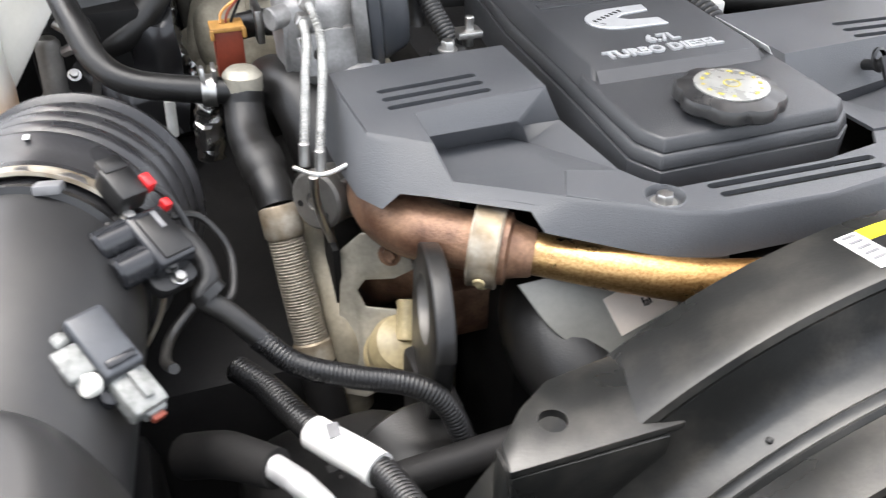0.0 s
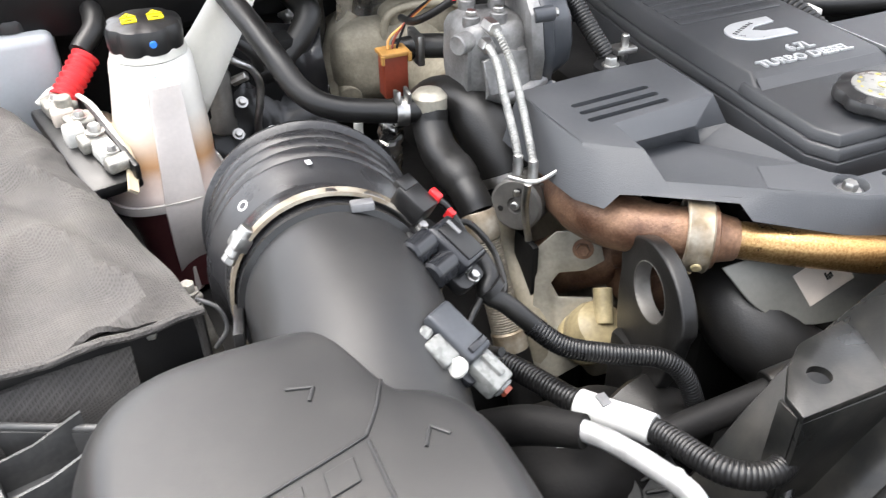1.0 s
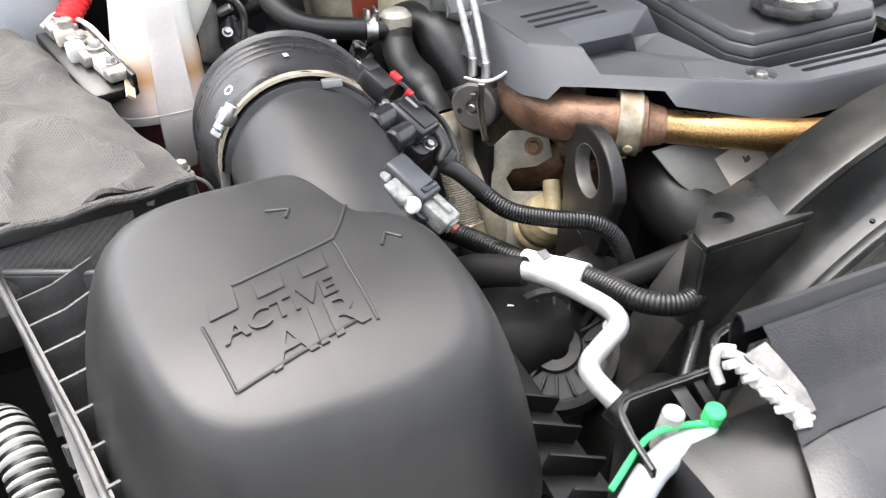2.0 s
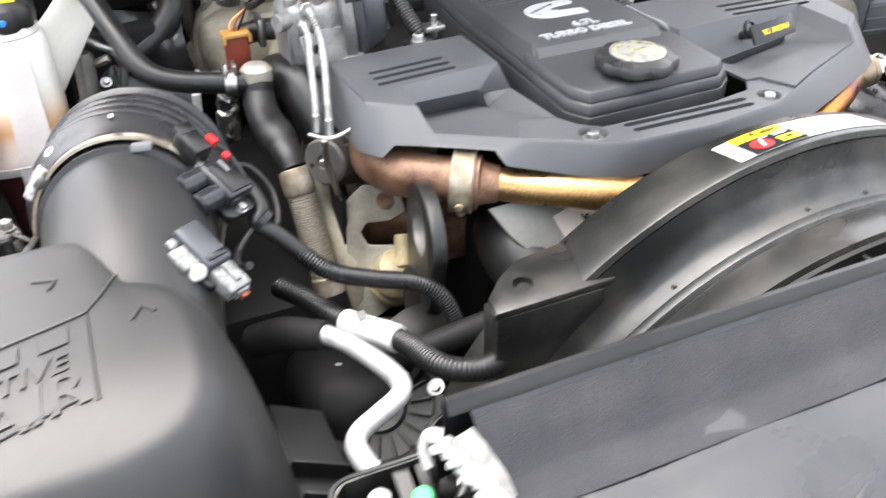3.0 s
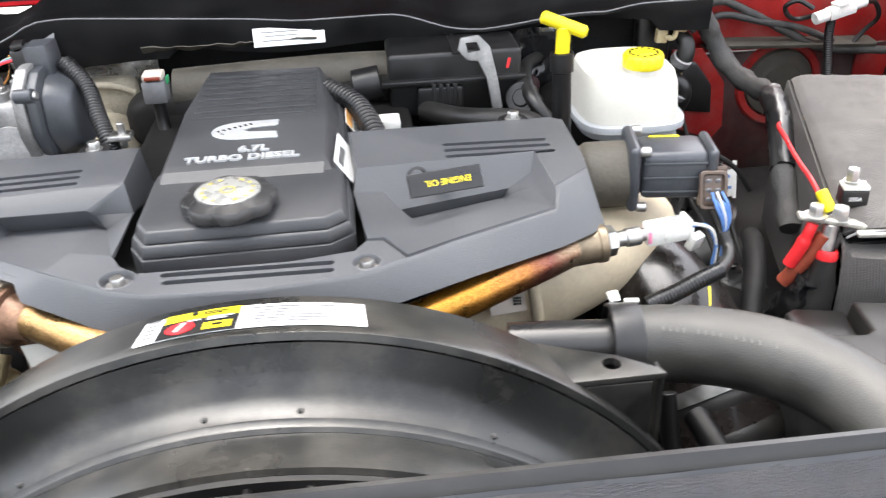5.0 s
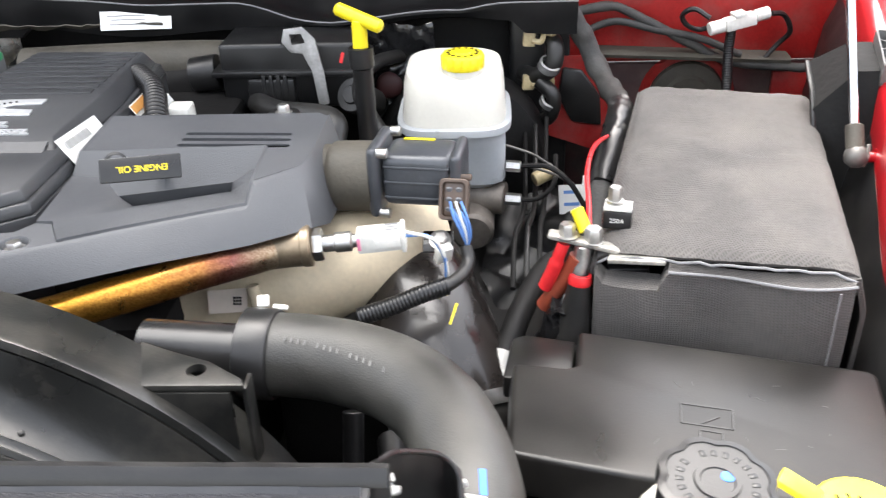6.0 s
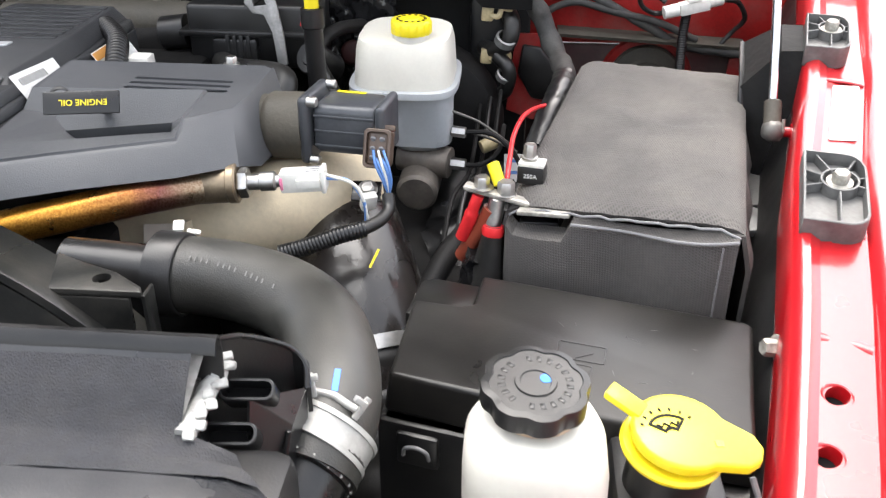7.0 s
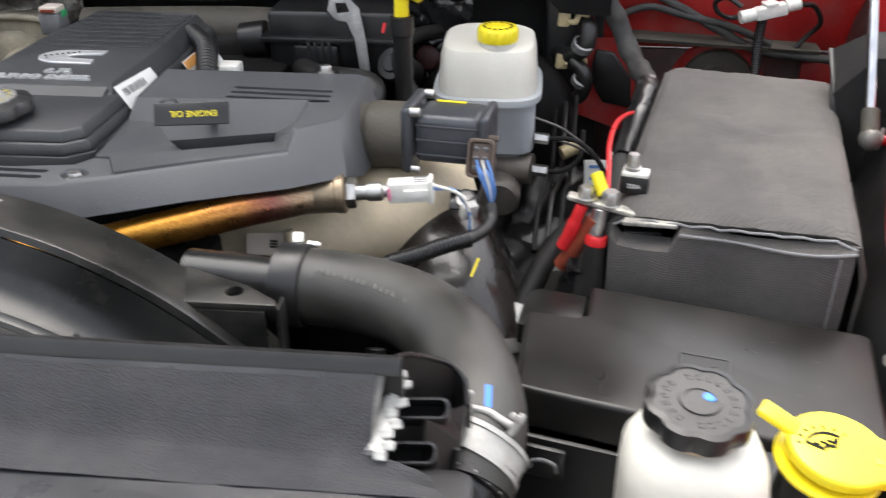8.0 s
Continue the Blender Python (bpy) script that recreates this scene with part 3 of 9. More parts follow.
part("black_grommet", plate([(1.004, 1.088), (1.010, 1.130), (1.037, 1.126), (1.064, 1.089), (1.068, 1.044), (1.026, 1.050)], (), 0, 0.012, 0.004, 2, m=Matrix.Translation((0, 1.03, 0)) @ pose(0, 0, 0, 90)), RUBBER, red_wall)

cowl = thing("cowl", (0.43, 1.0, 1.2), "black plastic cowl with rubber seal above the firewall", "cowl")
COWL_EDGE = [(-0.62, 1.262), (-0.1, 1.262), (0.03, 1.262), (0.0628, 1.2407), (0.0906, 1.2367), (0.1327, 1.2620), (0.1748, 1.2650), (0.4061, 1.2500), (0.4618, 1.2440), (0.5944, 1.2451), (0.6294, 1.2337), (0.6573, 1.2224), (0.7151, 1.2150), (0.7883, 1.2199), (0.8608, 1.2278), (0.9181, 1.2387), (1.03, 1.239)]


def cowl_edge(x):
    xs, zs = zip(*COWL_EDGE)
    return float(np.mean([np.interp(x + d, xs, zs) for d in (-0.014, -0.007, 0.0, 0.007, 0.014)]))


rows, bead = [], []
for k in range(100):
    x = -0.62 + 1.64 * k / 99
    wob = 0.006 * math.sin(x * 9) + 0.004 * math.sin(x * 23 + 1)
    low = (1.205 if x < 0.14 else 1.195 + (0.014 if 0.30 < x < 0.95 else 0.0)) + wob
    z = max(cowl_edge(x), low + 0.012)
    rows.append([(x, 0.958, low), (x, 0.95, low + 0.002), (x, 0.947, (low + z) / 2), (x, 0.9445, z - 0.004), (x, 0.945, z), (x, 0.951, z + 0.0015), (x, 0.97, z - 0.003), (x, 0.99, z + 0.006), (x, 1.03, max(z + 0.014, 1.255))])
    bead.append(Vector((x, 0.9445, z)))
part("channel", loft(rows, thick=0.002), COWLPL, cowl)
part("seal", sweep(bead, 0.0011, 8), GREYPL, cowl, "pale edge bead")
part("painted_edge", loft([[(-0.62 + 1.62 * k / 30, 1.02 + 0.01 * math.sin(k * 0.5), 1.268), (-0.62 + 1.62 * k / 30, 1.024 + 0.01 * math.sin(k * 0.5), 1.2705), (-0.62 + 1.62 * k / 30, 1.034, 1.2705)] for k in range(31)], thick=0.002), RED, cowl)
part("grille_panel", box(-0.62, 1.01, 1.035, 1.4, 1.262, 1.272, 0.003), COWLPL, cowl)
label = thing("cowl_label", (0.45, 0.94, 1.2), "white printed label on the black cowl", "label")
m = pose(0.452, 0.9425, 1.226, 68, 0, 3)
part("sheet", local_box(0.092, 0.024, 0.0008, m, 0.0002, 1), PAPER, label)
for k, (w, dy) in enumerate(((0.05, 0.006), (0.044, 0.001), (0.056, -0.005))):
    part("printed_bar", local_box(w, 0.0011, 0.0004, m @ Matrix.Translation((-0.012 + 0.003 * k, dy, 0.0007)), 0, 1), GREYPL, label)
part("printed_bar", local_box(0.012, 0.004, 0.0004, m @ Matrix.Translation((0.036, 0.006, 0.0007)), 0, 1), INK, label)

# raised hood over the back of the bay, hinged at the cowl
hood = thing("hood", (0.43, 1.16, 1.27), "raised red hood with a black felt liner, held open by struts", "hood")
hm = pose(0.45, 1.22, 1.28, 112, 0, 0)
part("skin", box(-0.64, 0.66, 0.0, 1.0, 0.0, 0.022, 0.008, 2, hm), RED, hood)
part("liner", box(-0.60, 0.62, 0.04, 0.96, 0.024, 0.040, 0.006, 2, hm), LINER, hood, "black felt liner")

# engine block and the dark depths below
block = thing("engine", (0.43, 0.7, 0.45), "soot-dark iron engine block and heads under the cover", "engine")
part("block", box(0.24, 0.62, 0.45, 1.0, 0.45, 1.08, 0.02), DARK, block)
part("head", box(0.27, 0.60, 0.47, 0.98, 1.082, 1.145, 0.01), DARK, block)
part("front_case", join(rod((0.43, 0.47, 0.93), (0.43, 0.40, 0.93), 0.11, 32, 0.006), rod((0.30, 0.47, 0.85), (0.30, 0.41, 0.85), 0.07, 28, 0.006), rod((0.57, 0.47, 0.88), (0.57, 0.41, 0.88), 0.08, 28, 0.006)), DARK, block)
part("intake_run", blob((0.43, 0.94, 1.13), (0.2, 0.05, 0.045), 0.006, 18), DARK, block)
# No undertray is known; added dark boxes keep the ground out of the gaps.
single("dark_underfill", join(box(-0.53, 1.3, -0.1, 1.05, 0.68, 0.7, 0.004), box(-0.5, 0.2, 0.55, 1.02, 0.7, 0.98, 0.03), box(0.66, 1.28, 0.60, 1.02, 0.7, 0.96, 0.03)), DARK, "black fill below the engine, added to hide the ground", "undertray", kind="structure")

# radiator, shroud and the padded cover over it
radiator = thing("radiator", (0.45, 0.08, 0.5), "dark aluminium radiator core behind the grille", "radiator")
part("core", box(0.02, 0.88, 0.04, 0.1, 0.5, 1.16, 0.004), DARK, radiator)
part("tank", box(0.0, 0.9, 0.03, 0.11, 1.10, 1.17, 0.012), BLACK, radiator)

rcover = thing("radiator_cover", (0.46, 0.0, 1.05), "black moulded radiator cover with a raised back edge", "cover")


def cover_rows(cut, n=48, inset=0.0):
    rows = []
    for k in range(n + 1):
        u = k / n
        row = []
        for y, z in cut:
            f = max(0.0, 0.085 - y)
            g = max(0.0, 0.092 - y)
            x0, x1 = 0.066 - 0.55 * f, 0.845 + min(3 * g, 0.03) + 1.05 * min(max(0.0, g - 0.01), 0.2)
            x = x0 + inset + (x1 - x0 - 2 * inset) * u
            e = min(x - x0, x1 - x) / 0.03
            row.append((x, y, z - 0.006 * max(0.0, 1 - e) ** 2 * (y < 0.08)))
        rows.append(row)
    return rows


fall = [(q.y, q.z) for q in spread([(0, 0.1185, 1.2165), (0, 0.105, 1.2035), (0, 0.093, 1.1905), (0, 0.084, 1.1855), (0, 0.066, 1.1845), (0, 0.035, 1.1835), (0, -0.01, 1.176), (0, -0.06, 1.157), (0, -0.11, 1.126), (0, -0.15, 1.08), (0, -0.18, 1.0)], 5)]
foam = loft(cover_rows(fall[1:21]))
for v in foam.verts:
    v.co.z += 0.0012 + 0.0008 * noise.noise(v.co * 90) + 0.0012 * noise.noise(v.co * 25)
part("foam_strip", foam, FOAM, rcover, "fuzzy charcoal foam strip")
panel = loft(cover_rows(fall))
for v in panel.verts:
    v.co.z += 0.0007 * noise.noise(v.co * 60) + 0.0012 * noise.noise(v.co * 14)
part("panel", panel, GREYPANEL, rcover)
part("back_edge", loft(cover_rows([(0.1275, 1.196), (0.130, 1.212), (0.1295, 1.2205), (0.127, 1.2235), (0.1235, 1.2238), (0.120, 1.2205), (0.1186, 1.2162)], 24, -0.012), thick=0.0015), BLACK, rcover)
for k, (mx, my) in enumerate(((0.33, -0.01), (0.36, -0.028), (0.25, 0.01))):
    part("relief_mark", local_box(0.05, 0.006, 0.003, pose(mx, my, (1.1758, 1.170, 1.1795)[k], 10, 0, 24), 0.001), GREYPANEL, rcover)

# fan shroud: an arched ring
CX, CZ, R0 = 0.455, 0.861, 0.36


def ring_point(a, y, dr):
    return (CX + (R0 + dr) * math.sin(a), y, CZ + (R0 + dr) * math.cos(a))


shroud = thing("fan_shroud", (CX, 0.25, 0.6), "black moulded plastic fan shroud arching over the fan", "shroud")


def ring(cut, a0=-1.6, a1=1.6, n=90, thick=0.003):
    return loft([[ring_point(a0 + (a1 - a0) * k / n, y, dr) for y, dr in cut] for k in range(n + 1)], thick=thick)


part("top_band", ring([(0.333, -0.05), (0.3325, -0.014), (0.330, -0.0105), (0.325, -0.0095), (0.285, -0.0015), (0.273, 0.0005), (0.2705, 0.0), (0.2685, -0.005)]), SHROUDPL, shroud)
part("front_face", ring([(0.2678, -0.0062), (0.262, -0.024), (0.255, -0.036), (0.247, -0.0415), (0.237, -0.043)]), SHROUDPL, shroud)
part("bead", ring([(0.237, -0.0428), (0.2345, -0.0405), (0.232, -0.0428), (0.229, -0.0432), (0.2265, -0.041), (0.224, -0.0434)]), SHROUDPL, shroud)
part("inner_band", ring([(0.2238, -0.0436), (0.215, -0.042), (0.202, -0.0395), (0.188, -0.0385), (0.186, -0.042)]), SHROUDPL, shroud)
part("grille_rail", ring([(0.1855, -0.043), (0.184, -0.0405), (0.180, -0.041), (0.1785, -0.058)], -1.2, 1.2, 60), RAILPL, shroud)
part("back_panel", ring([(0.1785, -0.058), (0.174, -0.078), (0.130, -0.092)], -1.3, 1.3, 60), BLACK, shroud)
for k in range(17):
    a = -0.92 + 0.115 * k
    c = Vector(ring_point(a, 0.158, -0.062))
    part("grille_rib", local_box(0.004, 0.044, 0.036, Matrix.Translation(c) @ pose(0, 0, 0, 0, math.degrees(a), 0), 0.001), SATIN, shroud)
for a in (-0.505, -0.10, 0.09, 0.5):
    c = Vector(ring_point(a, 0.243, -0.0405))
    part("stud", rod(c - Vector((0, 0, 0.003)), c + Vector((math.sin(a) * 0.0002, -0.0003, 0.0003)), 0.0021, 12), SHROUDPL, shroud)
for side, xs in ((-1, [(0.155, 0.262), (0.158, 0.282), (0.178, 0.303), (0.20, 0.318), (0.245, 0.325), (0.26, 0.264)]), (1, [(0.652, 0.283), (0.655, 0.335), (0.682, 0.3225), (0.711, 0.311), (0.738, 0.2915), (0.741, 0.284)])):
    hx = 0.191 if side < 0 else 0.7045
    part("mounting_tab", plate(xs, [circle(hx, 0.288 if side < 0 else 0.3005, 0.0085 if side < 0 else 0.0070, 16)], 1.141, 1.1465, 0.0012), SHROUDPL, shroud)
    fx = sorted(x for x, _ in xs)
    part("tab_skirt", box(fx[0] + 0.001, fx[-1] - 0.01, xs[0][1], xs[0][1] + 0.0045, 1.06, 1.1405, 0.001), SHROUDPL, shroud)
    ex = xs[0][0] + 0.001 if side < 0 else xs[-1][0] - 0.003
    part("tab_side", box(ex, ex + 0.003, xs[0][1] + 0.005, xs[0][1] + 0.023, 1.06, 1.1405, 0.0008), SHROUDPL, shroud)

warn = thing("shroud_label", (0.45, 0.3, 1.2), "white and yellow printed warning label on the fan shroud", "label")


def on_ring(x0, x1, y0, y1, lift):
    rows = []
    for k in range(13):
        a = math.asin((x0 + (x1 - x0) * k / 12 - CX) / R0)
        rows.append([ring_point(a, y, -0.0095 + (0.325 - y) * 0.2 + lift) for y in (y0, (y0 + y1) / 2, y1)])
    return loft(rows, thick=0.0003)


part("sheet", on_ring(0.379, 0.530, 0.278, 0.3165, 0.0008), PAPER, warn)
part("yellow_header", on_ring(0.393, 0.446, 0.304, 0.3165, 0.0014), YELLOW, warn)
part("black_panel", on_ring(0.393, 0.446, 0.278, 0.3035, 0.0014), INK, warn)
part("yellow_panel", on_ring(0.424, 0.442, 0.282, 0.293, 0.002), YELLOW, warn)
part("red_sign", lathe([(0, 0.0004), (0.0095, 0.0004), (0.0095, 0)], axis_at(ring_point(math.asin((0.408 - CX) / R0), 0.290, -0.0007), (-0.12, 0.2, 1)), 24), REDPL, warn)
for x0, x1, y0, y1, mt in ((0.4125, 0.4165, 0.3085, 0.3135, INK), (0.420, 0.439, 0.3098, 0.3112, INK), (0.420, 0.434, 0.3068, 0.3080, INK), (0.429, 0.437, 0.2862, 0.2890, INK), (0.4115, 0.4205, 0.2985, 0.2998, PAPER), (0.4250, 0.4420, 0.2998, 0.3010, PAPER), (0.4250, 0.4380, 0.2965, 0.2977, PAPER)):
    part("printed_mark", on_ring(x0, x1, y0, y1, 0.0026), mt, warn)
part("printed_mark", local_box(0.013, 0.0022, 0.0004, axis_at(ring_point(math.asin((0.408 - CX) / R0), 0.290, 0.0004), (-0.12, 0.2, 1), 40), 0, 1), PAPER, warn)
for k in range(6):
    part("printed_bar", on_ring(0.452 + 0.004 * (k % 2), 0.520 - 0.013 * (k % 3), 0.310 - 0.005 * k, 0.3112 - 0.005 * k, 0.0014), GREYPL, warn)
for k in range(5):
    part("printed_bar", on_ring(0.3815, 0.3905, 0.312 - 0.0065 * k, 0.3145 - 0.0065 * k, 0.0014), GREYPL, warn)

# ---- engine cover ----
ecover = thing("engine_cover", (0.45, 0.53, 1.12), "charcoal grey moulded engine cover with louvred wings", "cover")
DECK, WING = 1.183, 1.199
CREASE = [(0.152, 0.650, WING), (0.152, 0.600, WING), (0.156, 0.543, WING), (0.172, 0.5315, WING), (0.190, 0.518, WING), (0.197, 0.512, WING), (0.203, 0.487, 1.181), (0.269, 0.443, 1.182), (0.275, 0.439, 1.182), (0.330, 0.402, DECK), (0.361, 0.391, DECK), (0.445, 0.387, DECK), (0.527, 0.397, DECK), (0.606, 0.438, DECK), (0.702, 0.479, 1.184), (0.705, 0.495, WING), (0.7405, 0.5275, WING), (0.7445, 0.560, WING), (0.7460, 0.655, WING)]
HEM = [(0.140, 0.655, 1.148), (0.139, 0.590, 1.153), (0.143, 0.527, 1.156), (0.154, 0.498, 1.161), (0.167, 0.497, 1.172), (0.185, 0.485, 1.173), (0.205, 0.470, 1.174), (0.244, 0.4435, 1.1745), (0.250, 0.432, 1.163), (0.324, 0.394, 1.151), (0.358, 0.385, 1.150), (0.445, 0.383, 1.150), (0.540, 0.386, 1.155), (0.625, 0.420, 1.159), (0.705, 0.458, 1.157), (0.735, 0.475, 1.158), (0.752, 0.493, 1.155), (0.760, 0.535, 1.138), (0.763, 0.660, 1.125)]
SLOTS_L = [slot(0.184, 0.603 - 0.0145 * k, 0.262 + 0.001 * k, 0.609 - 0.0145 * k, 0.0034) for k in range(3)]
SLOTS_R = [slot(0.618, 0.6065 - 0.0145 * k, 0.7155 + 0.0015 * k, 0.602 - 0.0145 * k, 0.0034) for k in range(3)]
front_slots = [slot(0.370, 0.4215, 0.503, 0.4195, 0.0033), slot(0.373, 0.4095, 0.503, 0.4075, 0.0033)]
rows = [CREASE, [(x + (u - x) * 0.10, y + (v - y) * 0.16 - 0.0012, z - 0.0025) for (x, y, z), (u, v, w) in zip(CREASE, HEM)], HEM, [(u * 0.985 + 0.0068, v + 0.004, w) for u, v, w in HEM]]
part("skirt", loft(rows, thick=0.0025), COVER, ecover)
part("deck", plate([(0.283, 0.474), (0.269, 0.4435), (0.330, 0.4025), (0.361, 0.3915), (0.445, 0.3875), (0.527, 0.3975), (0.566, 0.4175), (0.548, 0.450), (0.533, 0.452), (0.522, 0.436), (0.470, 0.4275), (0.346, 0.4285), (0.330, 0.444), (0.3205, 0.462)], [*front_slots, circle(0.333, 0.421, 0.014, 20), circle(0.532, 0.4155, 0.0115, 20)], DECK - 0.004, DECK, 0.0008, 1), COVER, ecover)
part("wing", plate([(0.152, 0.650), (0.235, 0.657), (0.309, 0.659), (0.311, 0.572), (0.198, 0.560), (0.197, 0.5125), (0.1565, 0.5425)], SLOTS_L, WING - 0.004, WING + 0.0002, 0.0012, 2), COVER, ecover, "raised wing with three louvre slots")
left = dict(B=(0.198, 0.560, WING), E=(0.311, 0.572, WING), K=(0.309, 0.659, WING), C=(0.197, 0.512, WING), F=(0.200, 0.541, 1.188), f=(0.276, 0.550, 1.184), h=(0.284, 0.555, 1.178), e=(0.318, 0.557, 1.176), k=(0.318, 0.660, 1.150), G=(0.205, 0.560, 1.1640), g=(0.279, 0.568, 1.1600), v=(0.291, 0.556, 1.160), n=(0.283, 0.493, 1.1775), r=(0.3205, 0.462, 1.182), D=(0.203, 0.487, 1.181), d=(0.269, 0.4435, 1.182), p=(0.283, 0.474, 1.1825))
part("recess", facets(left, ("B E f F", "E e h f", "F f g G", "f h v g", "B F G D C", "G g n p d D", "h e r v", "v r p n", "g v n", "E K k e")), COVER, ecover, "stepped pocket below the wing")
part("wing", join(plate([(0.524, 0.659), (0.735, 0.660), (0.7458, 0.650), (0.7448, 0.572), (0.702, 0.572), (0.531, 0.564)], SLOTS_R, WING - 0.004, WING + 0.0002), plate([(0.702, 0.572), (0.7448, 0.572), (0.7443, 0.560), (0.7403, 0.5278), (0.7055, 0.496)], (), WING - 0.004, WING + 0.0002)), COVER, ecover, "raised wing with three louvre slots")
right_ = dict(A=(0.531, 0.564, WING), K=(0.524, 0.659, WING), B=(0.702, 0.572, WING), C=(0.7055, 0.496, WING), c=(0.702, 0.479, 1.184), a=(0.526, 0.547, 1.180), k=(0.518, 0.660, 1.150), i=(0.552, 0.549, 1.178), h=(0.566, 0.540, 1.164), b=(0.672, 0.551, 1.173), w=(0.695, 0.556, 1.184), q=(0.576, 0.545, 1.150), s=(0.668, 0.555, 1.160), t=(0.690, 0.530, 1.180), m=(0.582, 0.478, 1.172), l=(0.640, 0.500, 1.176), y=(0.533, 0.452, 1.182), x=(0.548, 0.450, DECK), z=(0.566, 0.4175, DECK), j=(0.606, 0.438, DECK))
part("recess", facets(right_, ("A B w b", "A b h i a", "h b s q", "b w t s", "B C c t w", "q s l m", "s t c l", "a i h q m x y", "m l c j z x", "A a k K"), r=0.0), COVER, ecover, "hollow pocket below the wing")
# Added black sheets under the louvres, in place of the dark within.
for bx in ((0.175, 0.272, 0.565, 0.615, 1.186, 1.190), (0.606, 0.726, 0.566, 0.612, 1.186, 1.190), (0.366, 0.508, 0.402, 0.427, 1.170, 1.174)):
    part("slot_shade", box(*bx, 0), INK, ecover)
for c, r in (((0.333, 0.421), 0.013), ((0.532, 0.4155), 0.0105)):
    part("bolt_cup", lathe([(0, -0.006), (r - 0.001, -0.006), (r, -0.001), (r + 0.0012, 0.0006), (r + 0.0022, 0.0)], pose(*c, DECK), 24), COVER, ecover)
    part("bolt", hexbolt((*c, DECK - 0.006), (0, 0, 1), 0.0062, 0.008, 1.5), STEEL, ecover, "zinc hexagon bolt")
for c in ((0.262, 0.668), (0.697, 0.668)):
    part("lug", lathe([(0.0, 0.004), (0.016, 0.004), (0.017, 0.0)], pose(*c, 1.193), 20), BLACK, ecover)
    part("bolt", hexbolt((*c, 1.197), (0, 0, 1), 0.0062, 0.009, 1.4), STEEL, ecover, "zinc hexagon bolt")

mid = thing("valve_cover", (0.43, 0.64, 1.15), "charcoal grey ribbed centre cover with silver lettering", "cover")


def mid_outline(g, back=0.862):
    return [(0.3425 - g, 0.478 - g * 0.4), (0.3525 - g * 0.6, 0.459 - g), (0.501 + g * 0.2, 0.4615 - g), (0.5150 + g, 0.4735 - g * 0.5), (0.5140 + g, 0.56), (0.512 + g, 0.72), (0.500 + g, back), (0.360 - g, back + 0.006), (0.346 - g, 0.72), (0.345 - g, 0.56)]


part("lower_tier", plate(mid_outline(0.0095), (), 1.10, 1.1815, 0.0015, 2, mid_outline(0.008)), NOSE, mid)
part("middle_tier", plate(mid_outline(0.0055), (), 1.182, 1.193, 0.0022, 2, mid_outline(0.0085)), NOSE, mid)
part("front_plate", plate(mid_outline(0.0)[:5] + [(0.5135, 0.575), (0.3435, 0.575), (0.3425, 0.56)], (), 1.1932, 1.2035, 0.002, 2, mid_outline(0.004)[:5] + [(0.5175, 0.575), (0.3395, 0.575), (0.3385, 0.56)]), NOSE, mid)
part("rear_block", plate([(0.3575, 0.5735), (0.3505, 0.5745), (0.349, 0.72), (0.359, 0.855), (0.490, 0.850), (0.5010, 0.72), (0.5010, 0.5735)], (), 1.1934, 1.2115, 0.002, 2, [(0.348, 0.5385), (0.340, 0.5395), (0.341, 0.72), (0.352, 0.867), (0.500, 0.861), (0.514, 0.72), (0.515, 0.5385)]), NOSE, mid)
part("step_inlay", plate([(0.352, 0.0), (0.502, 0.0), (0.504, 0.019), (0.354, 0.019)], (), 0, 0.0012, 0.0004, 1, m=Matrix.Translation((-0.004, 0.5482, 1.2000)) @ pose(0, 0, 0, 27.3)), NOSE, mid)
for k in range(8):
    part("rib", box(0.360, 0.488, 0.694 + 0.019 * k, 0.706 + 0.019 * k, 1.2110, 1.2128, 0.0008), NOSE, mid)
part("lettering", words("TURBO DIESEL", 0.0165, pose(0.4215, 0.5815, 1.2124), 0.0009, 0.0006), SILVER, mid, "silver raised lettering")
part("lettering", words("6.7L", 0.0175, pose(0.431, 0.6015, 1.2124), 0.0009, 0.0006), SILVER, mid, "silver raised lettering")
badge = [(0.415 + 0.030 * math.cos(radians(95 + 17 * k)), 0.651 + 0.0225 * math.sin(radians(95 + 17 * k))) for k in range(11)]
part("badge", plate(badge + [(0.453, 0.6275), (0.451, 0.6420), (0.424, 0.6450), (0.4145, 0.6515), (0.424, 0.6580), (0.451, 0.6610), (0.452, 0.6745)], (), 1.2113, 1.2135, 0.0005, 1), SILVER, mid, "silver crescent badge")
for k in range(7):
    part("badge_stroke", local_box(0.0022, 0.0044, 0.0004, pose(0.3925 + 0.0052 * k, 0.6490 + 0.0030 * k - 0.00006 * k * k, 1.2137, 0, 0, 28 + 18 * (k % 2)), 0, 1), INK, mid)

cap = thing("oil_filler_cap", (0.420, 0.469, 1.2045), "black lobed oil filler cap with a printed disc", "cap")
cm = pose(0.420, 0.486, 1.2037, 0, 0, 10) @ Matrix.Diagonal((1, 1, 0.86, 1))
part("knob", lathe([(0.029, 0.0), (0.030, 0.004), (0.0390, 0.0055), (0.0412, 0.008), (0.0412, 0.0155), (0.0395, 0.0185), (0.034, 0.0200), (0.0300, 0.0215), (0.0285, 0.022), (0, 0.022)], cm, 96, 8, 0.085), CAPPL, cap)
part("disc", lathe([(0.0275, 0.0215), (0.0275, 0.0232), (0.0268, 0.0236), (0, 0.0236)], cm, 40), DISC, cap)
